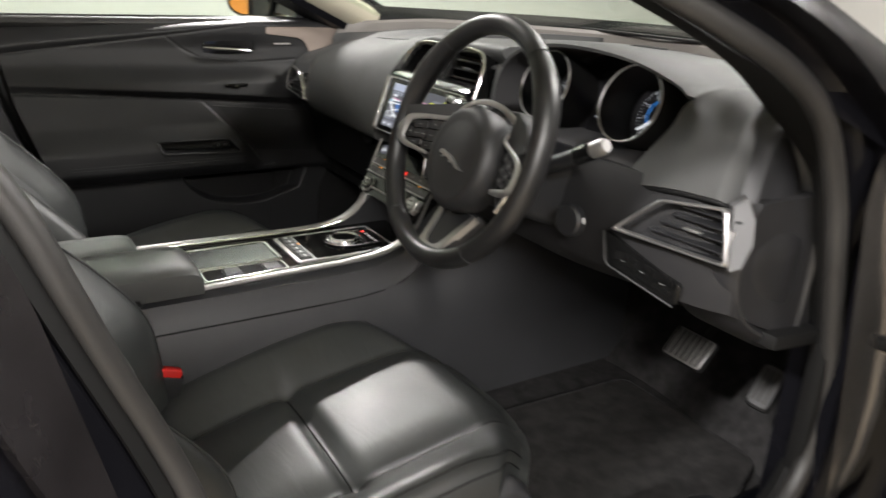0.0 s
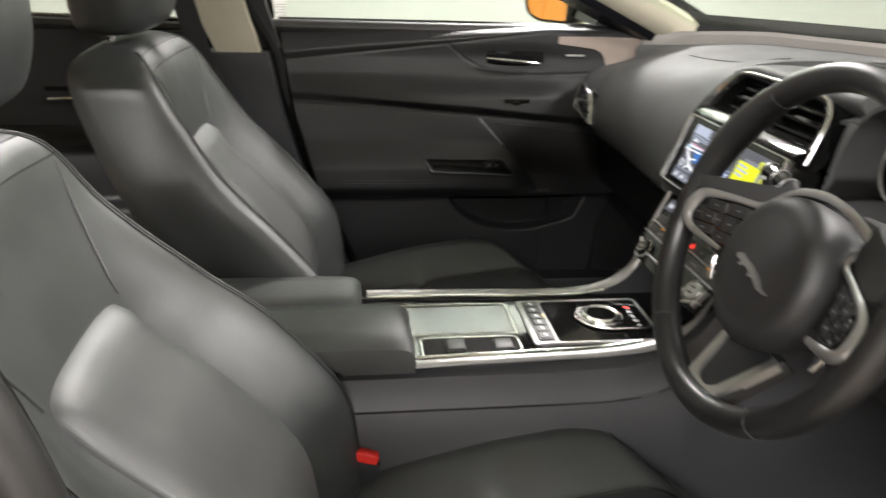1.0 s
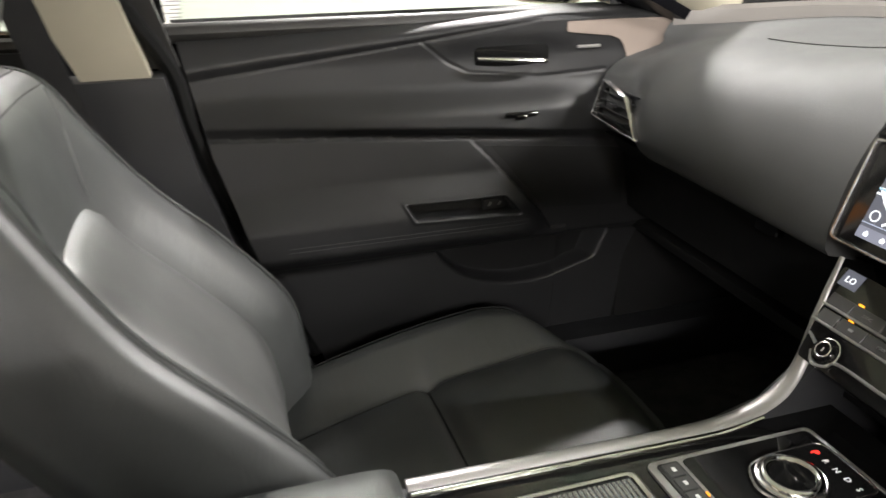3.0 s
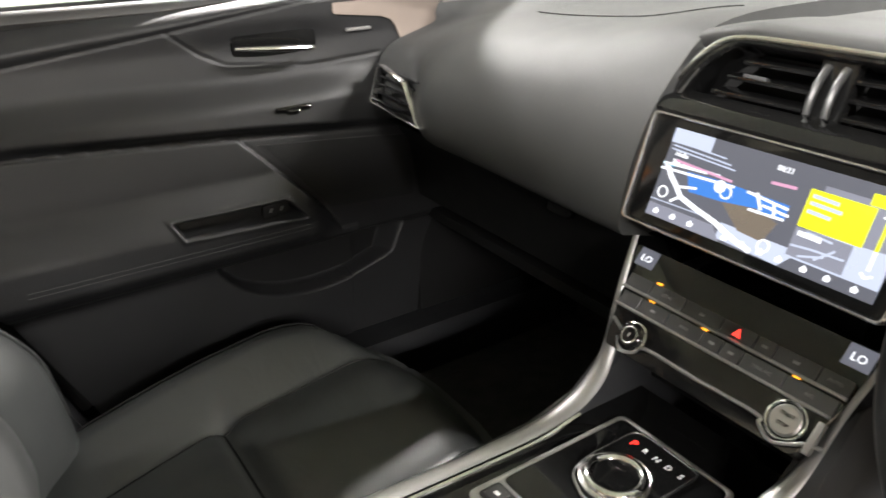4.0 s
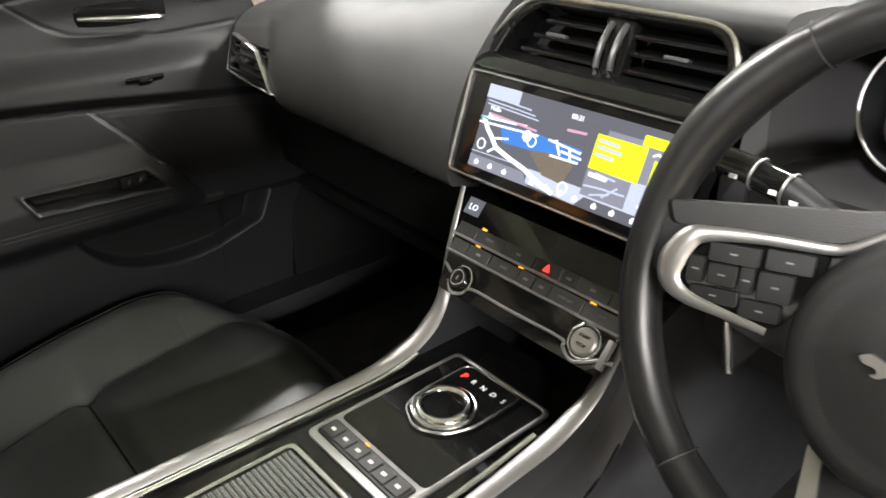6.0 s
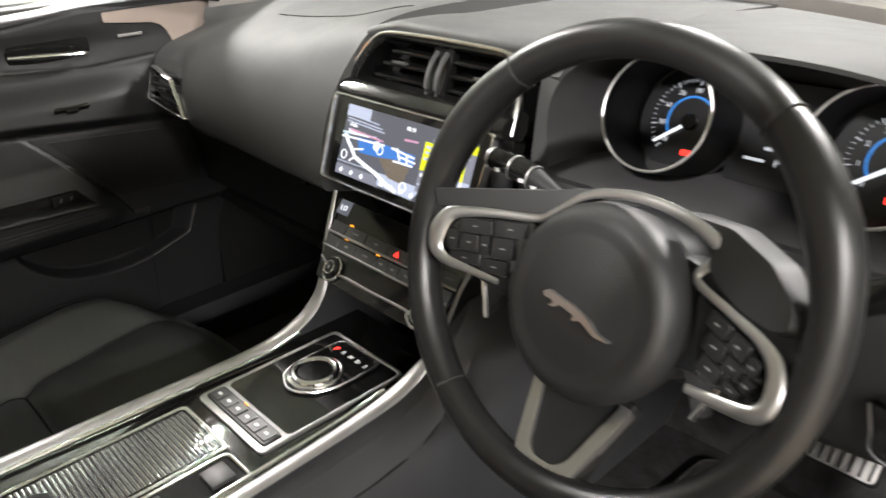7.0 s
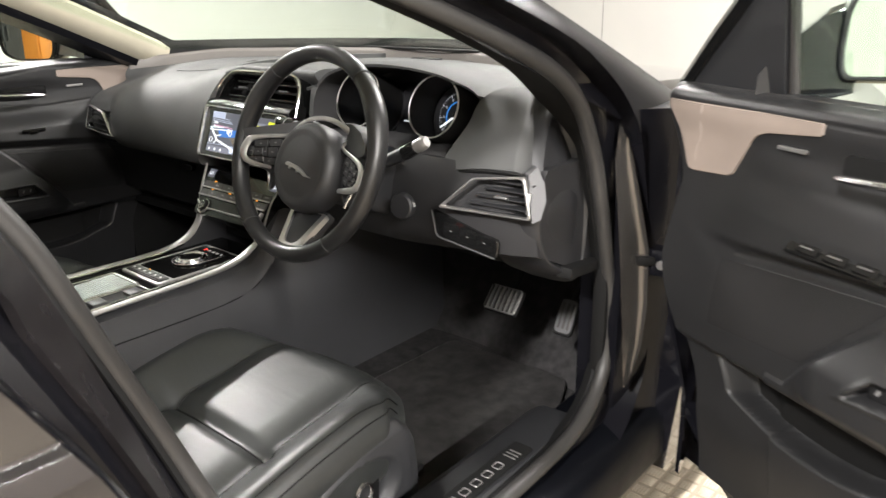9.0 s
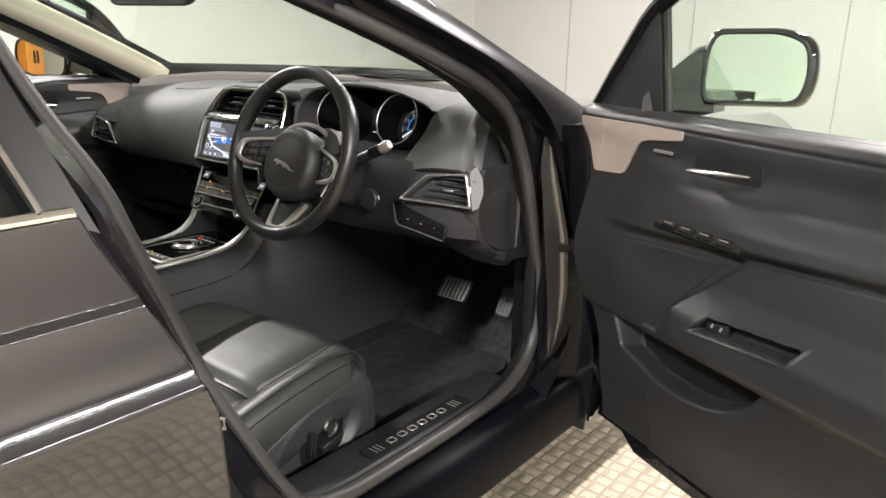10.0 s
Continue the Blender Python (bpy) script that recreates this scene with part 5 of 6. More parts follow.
leap = rounded([(-0.0240, -0.0218), (-0.0185, -0.0182), (-0.0120, -0.0198), (-0.0033, -0.0213), (0.0050, -0.0228), (0.0153, -0.0262), (0.0234, -0.0302), (0.0299, -0.0356), (0.0408, -0.0382), (0.0405, -0.0391), (0.0285, -0.0388),
                (0.0200, -0.0345), (0.0144, -0.0318), (0.0088, -0.0340), (0.0068, -0.0338), (0.0080, -0.0298), (0.0010, -0.0280), (-0.0070, -0.0264), (-0.0115, -0.0302), (-0.0165, -0.0298), (-0.0122, -0.0276), (-0.0140, -0.0248), (-0.0215, -0.0246)], 0.0015, 2)
part("badge", prism(leap, 0.0165, WM, 0.0008, 0.008), trim_silver, pad_ob, "slanted bright chrome badge")
SPOKE_BEDS = {-1: [(-0.134, -0.030), (-0.142, -0.018), (-0.140, 0.000), (-0.126, 0.009), (-0.062, 0.022), (-0.067, -0.010), (-0.078, -0.033)],
              1: [(0.082, 0.014), (0.112, 0.004), (0.137, -0.005), (0.150, -0.016), (0.153, -0.032), (0.146, -0.041), (0.102, -0.044), (0.092, -0.020)]}
SPOKE_KEYS = {-1: [(-0.1150, 0.0040, 0.031, 0.012), (-0.0830, 0.0100, 0.028, 0.013), (-0.1345, -0.0120, 0.011, 0.017), (-0.1180, -0.0108, 0.018, 0.014), (-0.1030, -0.0090, 0.009, 0.017), (-0.0860, -0.0075, 0.021, 0.018), (-0.1190, -0.0250, 0.030, 0.010), (-0.0900, -0.0245, 0.025, 0.012)],
              1: [(0.1090, -0.0015, 0.020, 0.012), (0.1290, -0.0090, 0.017, 0.013), (0.1430, -0.0170, 0.010, 0.012), (0.1110, -0.0165, 0.018, 0.014), (0.1290, -0.0235, 0.015, 0.012), (0.1430, -0.0300, 0.010, 0.010), (0.1120, -0.0320, 0.020, 0.013), (0.1330, -0.0375, 0.016, 0.008)]}
for s in (1, -1):
    bed = part("spoke_keypad", prism(rounded(SPOKE_BEDS[s][::-s], 0.006, 3), -0.003, SPOKE_FACE[s], 0.001, -0.012), gloss_black, wheel, "gloss black keypad on the spoke")
    for kx, ky, w, h in SPOKE_KEYS[s]:
        tilt = SPOKE_FACE[s] @ Matrix.Translation((kx, ky, -0.002)) @ pose(0, 0, 0, 0, 0, 9 if s < 0 else -16)
        key = part("key", prism(rect(w, h, 0.002, 3), 0.0025, tilt, 0.0008, -0.002), button_black, bed)
        part("legend_bar", box((0.0045, 0.0012, 0.0005), tilt @ Matrix.Translation((0, 0, 0.0026)), 0.0001), mark_grey, key)
# one silver ribbon runs round the left keys, over the pad and round the right keys
RIBBON = [(-0.0800, -0.0350, 0.000), (-0.1093, -0.0335, 0.006), (-0.1312, -0.0315, 0.012), (-0.1435, -0.0240, 0.015), (-0.1460, -0.0108, 0.015), (-0.1400, 0.0055, 0.013), (-0.1273, 0.0125, 0.010), (-0.0975, 0.0196, 0.003), (-0.0648, 0.0250, -0.005), (-0.0534, 0.0296, -0.006), (-0.0401, 0.0409, -0.007), (-0.0275, 0.0518, -0.008), (-0.0106, 0.0595, -0.009), (0.0171, 0.0645, -0.009), (0.0400, 0.0640, -0.010),
          (0.0600, 0.0600, -0.012), (0.0801, 0.0510, -0.016), (0.0870, 0.0440, -0.018), (0.0820, 0.0342, -0.018), (0.0765, 0.0205, -0.016), (0.1081, 0.0096, -0.007), (0.1340, 0.0014, 0.001), (0.1500, -0.0100, 0.006), (0.1560, -0.0295, 0.011), (0.1487, -0.0425, 0.012), (0.1246, -0.0475, 0.005), (0.0960, -0.0505, -0.004)]
ribbon_half = [0.0026, 0.0034, 0.0048, 0.0078, 0.0095, 0.0078, 0.0050, 0.0038, 0.0036, 0.0030, 0.0028, 0.0030, 0.0038, 0.0042, 0.0042,
               0.0046, 0.0056, 0.0050, 0.0034, 0.0032, 0.0036, 0.0044, 0.0060, 0.0064, 0.0060, 0.0052, 0.0036]
part("spoke_trim", tube([WM @ V(p) for p in RIBBON], ribbon_half, 10, False, 0.5, WM.to_3x3() @ V((0, 0, 1)), 5), trim_silver, wheel, "satin silver trim ribbon round the spoke keys")
part("upper_shroud", prism(rounded([(-0.160, 0.010), (-0.115, 0.020), (-0.062, 0.029), (-0.037, 0.043), (-0.014, 0.056), (-0.02, 0.062), (-0.06, 0.050), (-0.168, 0.024)], 0.004), -0.002, SPOKE_FACE[-1], 0.004, -0.026), pad_skin, wheel)
part("upper_shroud", prism(rounded([(0.050, 0.064), (0.078, 0.055), (0.084, 0.045), (0.082, 0.034), (0.089, 0.0245), (0.122, 0.011), (0.150, 0.007), (0.163, 0.012), (0.160, 0.028), (0.135, 0.050), (0.095, 0.064)], 0.006)[::-1], -0.002, SPOKE_FACE[1], 0.005, -0.026), pad_skin, wheel)
vo = rounded([(-0.047, 0.048), (-0.028, -0.022), (-0.016, -0.034), (0.016, -0.034), (0.028, -0.022), (0.047, 0.048)], 0.006, 4)
vi = rounded([(-0.037, 0.048), (-0.0185, -0.012), (-0.010, -0.020), (0.010, -0.020), (0.0185, -0.012), (0.037, 0.048)], 0.005, 4)
vtrim = part("lower_spoke_trim", frame_ring(vo, vi, 0.001, LOWER_FACE, -0.010), trim_silver, wheel, "satin silver lower spoke trim")
part("lower_spoke_panel", prism(vi, -0.003, LOWER_FACE, 0.001, -0.012), hard_plastic, vtrim)

# column, stalks and shift paddles
column = thing("steering_column", "black plastic steering column shroud with two stalks", "steering column", (0.367, 0.68, 0.82))
part("shroud", loft([[WM @ V((x * k, y * k - 0.006, h)) for x, y in rounded([(-0.062, -0.070), (0.062, -0.070), (0.072, 0.02), (0.045, 0.052), (-0.045, 0.052), (-0.072, 0.02)], 0.015)] for h, k in ((-0.028, 0.8), (-0.04, 0.95), (-0.09, 1.0), (-0.20, 1.05))]), hard_plastic, column)
st = part("right_stalk", tube([V((0.44, 0.655, 0.830)), V((0.49, 0.660, 0.850)), V((0.530, 0.666, 0.869))], [0.010, 0.011, 0.012], 12), hard_plastic, column, "black indicator stalk with a bright silver tip")
part("stalk_band", tube([V((0.527, 0.6655, 0.8675)), V((0.550, 0.670, 0.880))], 0.0125, 14), gloss_black, st)
part("stalk_tip", tube([V((0.548, 0.670, 0.879)), V((0.564, 0.673, 0.888)), V((0.570, 0.674, 0.891))], [0.0108, 0.0118, 0.009], 16), silver, st, "satin silver stalk tip")
st = part("left_stalk", tube([V((0.31, 0.662, 0.858)), V((0.262, 0.667, 0.876)), V((0.243, 0.669, 0.882))], [0.009, 0.0100, 0.0112], 12), hard_plastic, column, "black wiper stalk with white legends")
part("stalk_band", tube([V((0.245, 0.669, 0.8815)), V((0.217, 0.673, 0.885)), V((0.188, 0.677, 0.886))], 0.0118, 14), gloss_black, st)
part("stalk_tip", tube([V((0.190, 0.677, 0.886)), V((0.182, 0.678, 0.886))], 0.0105, 14), silver, st)
for at in ((0.243, 0.669, 0.882), (0.217, 0.673, 0.885)):
    part("stalk_ring", ring(0.0118, 0.0011, basis(at, (0, 0, 1), (0.98, -0.1, -0.12)), 24, 6), silver, st)
part("stalk_lever", box((0.022, 0.008, 0.022), pose(0.203, 0.668, 0.870), 0.003), hard_plastic, st)
for k, x in enumerate((0.205, 0.236, 0.252, 0.268)):
    part("legend_bar", box((0.006, 0.0008, 0.0035), pose(x, 0.659 - 0.001 * k, 0.884 - 0.003 * k), 0.0002), mark_white, st)
for s in (1, -1):
    part("shift_paddle", prism(rounded([(s * 0.075, -0.03), (s * 0.10, -0.075), (s * 0.110, -0.07), (s * 0.10, 0.02), (s * 0.08, 0.02)][::s], 0.004), -0.022, WM, 0.001, -0.028), hard_plastic, column)
    part("paddle_edge", tube([WM @ V((s * 0.100, -0.076, -0.022)), WM @ V((s * 0.112, -0.045, -0.022)), WM @ V((s * 0.116, -0.01, -0.022))], 0.003, 8), chrome, column)
rot = part("light_dial", disc(0.024, 0.014, basis((0.487, 0.705, 0.762), (1, 0, 0), (0.1, -1, 0.1)), 28, 0.003), hard_plastic, column, "round black adjuster dial")
part("dial_marks", box((0.003, 0.008, 0.0006), basis((0.512, 0.7025, 0.768), (1, 0.2, 0.3), (0.1, -1, 0.1)), 0.0002), mark_white, rot)


# ---- front doors ----
CREASES = [[(0.86, 0.872), (0.475, 0.916), (0.255, 0.944), (0.05, 0.952)], [(0.475, 0.916), (0.43, 0.880), (0.39, 0.860), (0.257, 0.846), (0.13, 0.852)],
           [(0.83, 0.784), (0.60, 0.768), (0.40, 0.754), (0.124, 0.728)], [(0.40, 0.754), (0.335, 0.685), (0.27, 0.612), (0.24, 0.575)],
           [(0.724, 0.556), (0.465, 0.552)]]
PLAIN_CREASES = [[(0.21, 0.936), (0.45, 0.934), (0.86, 0.931)], *CREASES[2:]]
SLOT = [(0.318, 0.622), (0.512, 0.630), (0.525, 0.655), (0.345, 0.653)]
PLAIN_SLOT = [(0.350, 0.622), (0.525, 0.640), (0.538, 0.664), (0.376, 0.653)]
REAR_CUT = [(0.30, 0.655), (0.431, 0.708), (0.589, 0.776), (0.756, 0.828), (0.911, 0.856), (0.962, 0.865)]


LIP_LINE = [(p.x, p.y) for p in smooth_line([(0.04, 0.497, 0), (0.13, 0.480, 0), (0.22, 0.468, 0), (0.30, 0.464, 0), (0.36, 0.472, 0), (0.41, 0.492, 0), (0.445, 0.522, 0), (0.465, 0.552, 0)], 5)]


def inside(poly, x, y):
    """Distance inside a convex outline given anticlockwise; negative outside."""
    best = 9.0
    for (x0, y0), (x1, y1) in zip(poly, poly[1:] + poly[:1]):
        best = min(best, ((x1 - x0) * (y - y0) - (y1 - y0) * (x - x0)) / math.hypot(x1 - x0, y1 - y0))
    return best


def card_height(s, z, plain=False):
    """How far the door card stands into the cabin at s metres behind its front edge and height z; plain: with a level upper crease and no bowl round the pull."""
    h = -0.02 + 0.055 * ramp01(z, 0.95, 0.60)
    h += 0.006 * ramp01(z, 0.955, 0.94) * ramp01(z, 0.88, 0.925)
    roll = 0.944 if plain else line_at([(0.05, 0.945), (0.255, 0.940), (0.475, 0.914), (0.86, 0.872)], s)
    h += 0.006 * ramp01(z, roll + 0.002, roll + 0.020) - 0.055 * ramp01(z, roll + 0.006, 0.964)
    top = 0.80 + 0.008 * ramp01(s, 0.3, 0.7)
    low = line_at([(0.124, 0.728), (0.40, 0.754), (0.60, 0.768), (0.83, 0.784)], s)
    arm = ramp01(z, low + 0.002, low + 0.022) * ramp01(z, top + 0.045, top - 0.008)
    h += (0.017 * arm * ramp01(s, 0.80, 0.42) + 0.007 * arm) * ramp01(s, 0.03, 0.26)
    if z < low and s > 0.2:
        edge = line_at([(0.24, 0.575), (0.27, 0.612), (0.335, 0.685), (0.40, 0.754)], s) if s < 0.4 else 9
        if z < edge:
            h += 0.004
            h += 0.028 * ramp01(z, 0.70, 0.632) * ramp01(z, 0.552, 0.592) * ramp01(s, 0.24, 0.32)
            d = inside(PLAIN_SLOT if plain else SLOT, s, z)
            h += 0.0025 * ramp01(abs(d + 0.002), 0.006, 0.0) - 0.032 * ramp01(d, -0.001, 0.004)
    h -= 0.014 * ramp01(z, 0.565, 0.545)
    h -= 0.02 * ramp01(z, 0.46, 0.30)
    h -= (0.002 if plain else 0.005) * math.exp(-(max(0, math.hypot((s - 0.31) / 0.11, (z - 0.883) / 0.030)) ** 4))
    lip = line_at(LIP_LINE, s)
    h -= 0.045 * ramp01(z, lip - 0.002, lip + 0.006) * ramp01(z, 0.556, 0.549) * ramp01(s, 0.475, 0.455) * ramp01(s, 0.05, 0.09)
    for c in PLAIN_CREASES if plain else CREASES:
        h -= 0.0019 * ramp01(line_dist(c, s, z), 0.0036, 0.0008)
    return h


def door(name, label, place, zmap, parts_for, plain=False):
    """A front door card with its fittings; place(s, h, z) gives the world point."""
    ob = thing(name, label, "car door", place(0.3, 0, 0.3))
    at = lambda s, h, z: V(place(s, h, zmap(z)))
    ch = lambda s, z: card_height(s, z, plain)
    us, zs = steps(-0.02, 0.875, 300), steps(0.30, 0.962, 250)

    def along(s, z):
        end = 0.875 if plain else line_at(REAR_CUT, z)
        return s if s < 0.5 else 0.5 + (s - 0.5) * (end - 0.5) / 0.375

    bm = bmesh.new()
    grid = [[bm.verts.new(at(s + 0.10 * ramp01(z, 0.70, 0.45) * ramp01(s, 0.3, 0.0) - 0.06 * ramp01(z, 0.80, 0.935) * ramp01(s, 0.12, -0.02), ch(s, z), z)) for s in [along(u, z) for u in us]] for z in zs]
    for i in range(len(zs) - 1):
        for j in range(len(us) - 1):
            bm.faces.new((grid[i][j], grid[i][j + 1], grid[i + 1][j + 1], grid[i + 1][j]))
    part("door_card", bm, door_skin, ob, "black soft door card with sculpted armrest", sharp=180)
    fl = lambda s, h, z, zdir=1: basis(at(s, h, z), at(s + 0.1, h, z) - at(s, h, z), at(s, h + 0.1, z) - at(s, h, z))
    # taupe trim by the mirror
    low_edge = [(-0.075, 0.925), (-0.040, 0.872), (-0.014, 0.829), (-0.004, 0.826), (0.066, 0.832), (0.076, 0.838), (0.086, 0.868), (0.094, 0.890), (0.104, 0.902), (0.121, 0.909), (0.206, 0.919), (0.209, 0.922)]
    top_edge = [(-0.075, 0.936), (0.10, 0.938), (0.207, 0.937), (0.209, 0.935)]
    us_t = sorted(set(steps(-0.075, 0.209, 60) + [p[0] for p in low_edge]))
    lift = lambda p, v: at(p, ch(max(p, 0), line_at(low_edge, p) * (1 - v) + line_at(top_edge, p) * v) + 0.003 - 0.004 * (v < 0.01 or v > 0.99), line_at(low_edge, p) * (1 - v) + line_at(top_edge, p) * v)
    part("mirror_corner_trim", sheet(lift, us_t, [0, 0.02] + steps(0.05, 0.95, 14) + [0.98, 1], at(0, -0.010, 0.5) - at(0, 0, 0.5)), pale_trim, ob, "taupe fabric corner trim", sharp=60)
    part("tweeter_slot", box((0.045, 0.005, 0.006), fl(0.165, ch(0.165, 0.893) + 0.002, 0.893), 0.001), silver, ob)
    # inner handle
    cup = part("handle_cup", prism(rect(0.14, 0.036, 0.010), 0.004, fl(0.31, ch(0.31, 0.883) - 0.001, 0.883), 0.002), black_and_shade if plain else gloss_black, ob, "recessed black handle cup")
    part("handle", tube([at(0.255, 0.008, 0.876), at(0.27, 0.020, 0.879), at(0.33, 0.024, 0.884), at(0.385, 0.016, 0.888)], [0.005, 0.007, 0.007, 0.004], 10, False, 0.7, (0, 0, 1), 4), chrome, cup, "satin chrome door pull")
    # near-black sheet on the recess floor in place of its shade
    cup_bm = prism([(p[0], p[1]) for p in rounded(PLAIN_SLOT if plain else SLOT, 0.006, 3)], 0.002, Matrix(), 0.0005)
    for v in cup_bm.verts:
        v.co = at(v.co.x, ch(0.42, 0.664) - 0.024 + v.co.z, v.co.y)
    part("pull_cup_shade", cup_bm, black_and_shade, ob, "dark sheet in the pull cup that stands for its shade")
    lock_s = 0.388 if plain else 0.362
    lock = part("lock_keys", box((0.044, 0.021, 0.008), fl(lock_s, ch(0.42, 0.664) - 0.006, 0.639) @ pose(0, 0, 0, 0, 0, 3), 0.003), button_black, ob)
    for k in (-1, 1):
        part("legend_bar", box((0.004, 0.008, 0.0006), fl(lock_s + 0.009 * k, ch(0.42, 0.664) - 0.0015, 0.639) @ pose(0, 0, 0, 0, 0, -30), 0.0002), mark_grey, lock)
    for t in () if plain else (0.004, 0.011):
        part("stitch_line", tube([at(s, ch(s, 0.612 - t) + 0.0008, 0.612 - t) for s in steps(0.30, 0.73, 40)], 0.0005, 5), stitch, ob)
    part("stitch_line", tube([at(s, ch(s, 0.724 + 0.03 * (s - 0.124)) + 0.0008, 0.716 + 0.088 * (s - 0.124)) for s in steps(0.14, 0.37, 20)], 0.0008, 5), stitch, ob)
    n_keys = parts_for
    for k in range(n_keys):
        s0 = 0.31 + (0.040 * (k - 1.5) if n_keys > 1 else 0)
        keyz = 0.776 if plain else 0.787
        key = part("window_switch", box((0.030 if plain else 0.021, 0.014, 0.010), fl(s0, ch(s0, keyz) + 0.001, keyz) @ pose(0, 0, 0, -50), 0.003), gloss_black, ob, "black window switch")
        part("switch_edge", box((0.018, 0.002, 0.002), fl(s0, ch(s0, keyz) + 0.006, keyz + 0.006), 0.0005), silver, key)
    part("switch_bed", box((0.185 if n_keys > 1 else 0.06, 0.024, 0.006), fl(0.31, ch(0.31, 0.776 if plain else 0.787) - 0.002, 0.776 if plain else 0.787) @ pose(0, 0, 0, -50), 0.003), gloss_black, ob)
    # near-black sheet over the pocket hollow, painting in the shade
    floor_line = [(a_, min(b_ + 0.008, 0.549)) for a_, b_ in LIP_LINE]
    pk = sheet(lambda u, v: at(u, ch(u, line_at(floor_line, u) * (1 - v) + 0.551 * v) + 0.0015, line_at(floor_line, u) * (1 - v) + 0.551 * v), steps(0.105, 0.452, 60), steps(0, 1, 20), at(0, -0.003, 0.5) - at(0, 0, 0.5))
    part("map_pocket_shade", pk, black_and_shade, ob, "dark sheet in the map pocket that stands for its shade")
    # speaker grille over the fore part
    def grille(u, v):
        z = (0.604 + 0.012 * u) * (1 - v) + (0.712 + 0.026 * u) * v
        return (0.10 * (1 - u) + (0.262 + 0.100 * v) * u, z)

    sp = sheet(lambda u, v: at(grille(u, v)[0], ch(*grille(u, v)) + 0.0012, grille(u, v)[1]), steps(0, 1, 50), steps(0, 1, 40), at(0, -0.003, 0.5) - at(0, 0, 0.5))
    part("speaker_grille", sp, speaker_mesh, ob, "finely perforated speaker panel")
    return ob, at, fl


left, at_l, fl_l = door("front_left_door", "closed black front passenger door trim with chrome pull", lambda s, h, z: (-0.762 + h, 0.885 - s, z), lambda z: z, 1)
DD, DN = V((0.892, -0.452, 0)), V((-0.452, -0.892, 0))
D0 = V((1.1986, 0.688, 0)) - DD * 0.30 - DN * 0.03
right, at_r, fl_r = door("front_right_door", "wide open black driver's door with chrome pull and wing mirror", lambda s, h, z: tuple(D0 + DD * s + DN * h + V((0, 0, z))), lambda z: 0.965 + (z - 0.942) * 0.9, 4, True)
for ob, at, base in ((left, at_l, 0.0), (right, at_r, 0.0)):
    part("outer_skin", sheet(lambda u, z: at(-0.06 + 0.98 * u, -0.09 - 0.05 * ramp01(z, 0.93, 0.72) + 0.03 * ramp01(z, 0.6, 0.2), z), steps(0, 1, 8), steps(0.20, 0.93, 24), at(0, 0.012, 0.5) - at(0, 0, 0.5)), paint, ob, "gloss black outer skin")
    part("door_frame", sheet(lambda u, v: at(-0.05 + 0.06 * v * ramp01(u, 0.5, 0.2) + 0.0 * u, -0.09 + 0.075 * v, 0.24 + 0.70 * u), steps(0, 1, 12), steps(0, 1, 3), at(0.01, 0, 0.5) - at(0, 0, 0.5)), paint, ob, "gloss black front door edge")
    part("lower_edge", sheet(lambda u, v: at(0.02 + 0.86 * u, -0.09 + 0.075 * v, 0.25 + 0.12 * ramp01(u, 0.15, 0.0)), steps(0, 1, 12), steps(0, 1, 3), (0, 0, 0.02)), paint, ob)
    part("lower_seal", tube([at(0.075, -0.02, 0.42), at(0.11, -0.012, 0.36), at(0.20, -0.008, 0.325), at(0.5, -0.006, 0.31), at(0.86, -0.006, 0.31)], 0.009, 8, False, 1, (0, 0, 1), 4), rubber, ob, "black rubber door seal")
    part("waist_moulding", tube([at(s, -0.055, 0.943) for s in steps(-0.10, 0.88, 12)], 0.017, 10, False, 0.9), rubber, ob, "soft black window-sill moulding")
    gl = part("window_glass", sheet(lambda u, v: at(0.115 + 0.74 * u * (1 - 0.10 * v), -0.075 - 0.145 * v * 0 + 0.10 * v, 0.955 + 0.30 * v), steps(0, 1, 8), steps(0, 1, 6), at(0, -0.004, 0.5) - at(0, 0, 0.5)), glass, ob, "clear door window")
    gl.visible_shadow = False
    part("quarter_panel", sheet(lambda u, v: at(-0.10 + 0.20 * u, -0.07 + 0.03 * v * u, 0.958 + 0.20 * u * v), steps(0, 1, 6), steps(0, 1, 4), at(0, 0.012, 0.5) - at(0, 0, 0.5)), hard_plastic, ob, "black mirror quarter panel")
    part("window_frame", tube([at(-0.106, -0.07, 0.950), at(0.0, -0.05, 1.066), at(0.110, -0.035, 1.170), at(0.30, -0.02, 1.235), at(0.50, -0.01, 1.265), at(0.75, 0.0, 1.28), at(0.90, 0.0, 1.26), at(0.885, -0.06, 0.96)], 0.016, 8, False, 1.0, (0, 0, 1), 5), gloss_black, ob, "black upper window frame")
    part("channel_strip", tube([at(0.107, -0.068, 0.955), at(0.107, -0.04, 1.16)], 0.007, 8), rubber, ob)


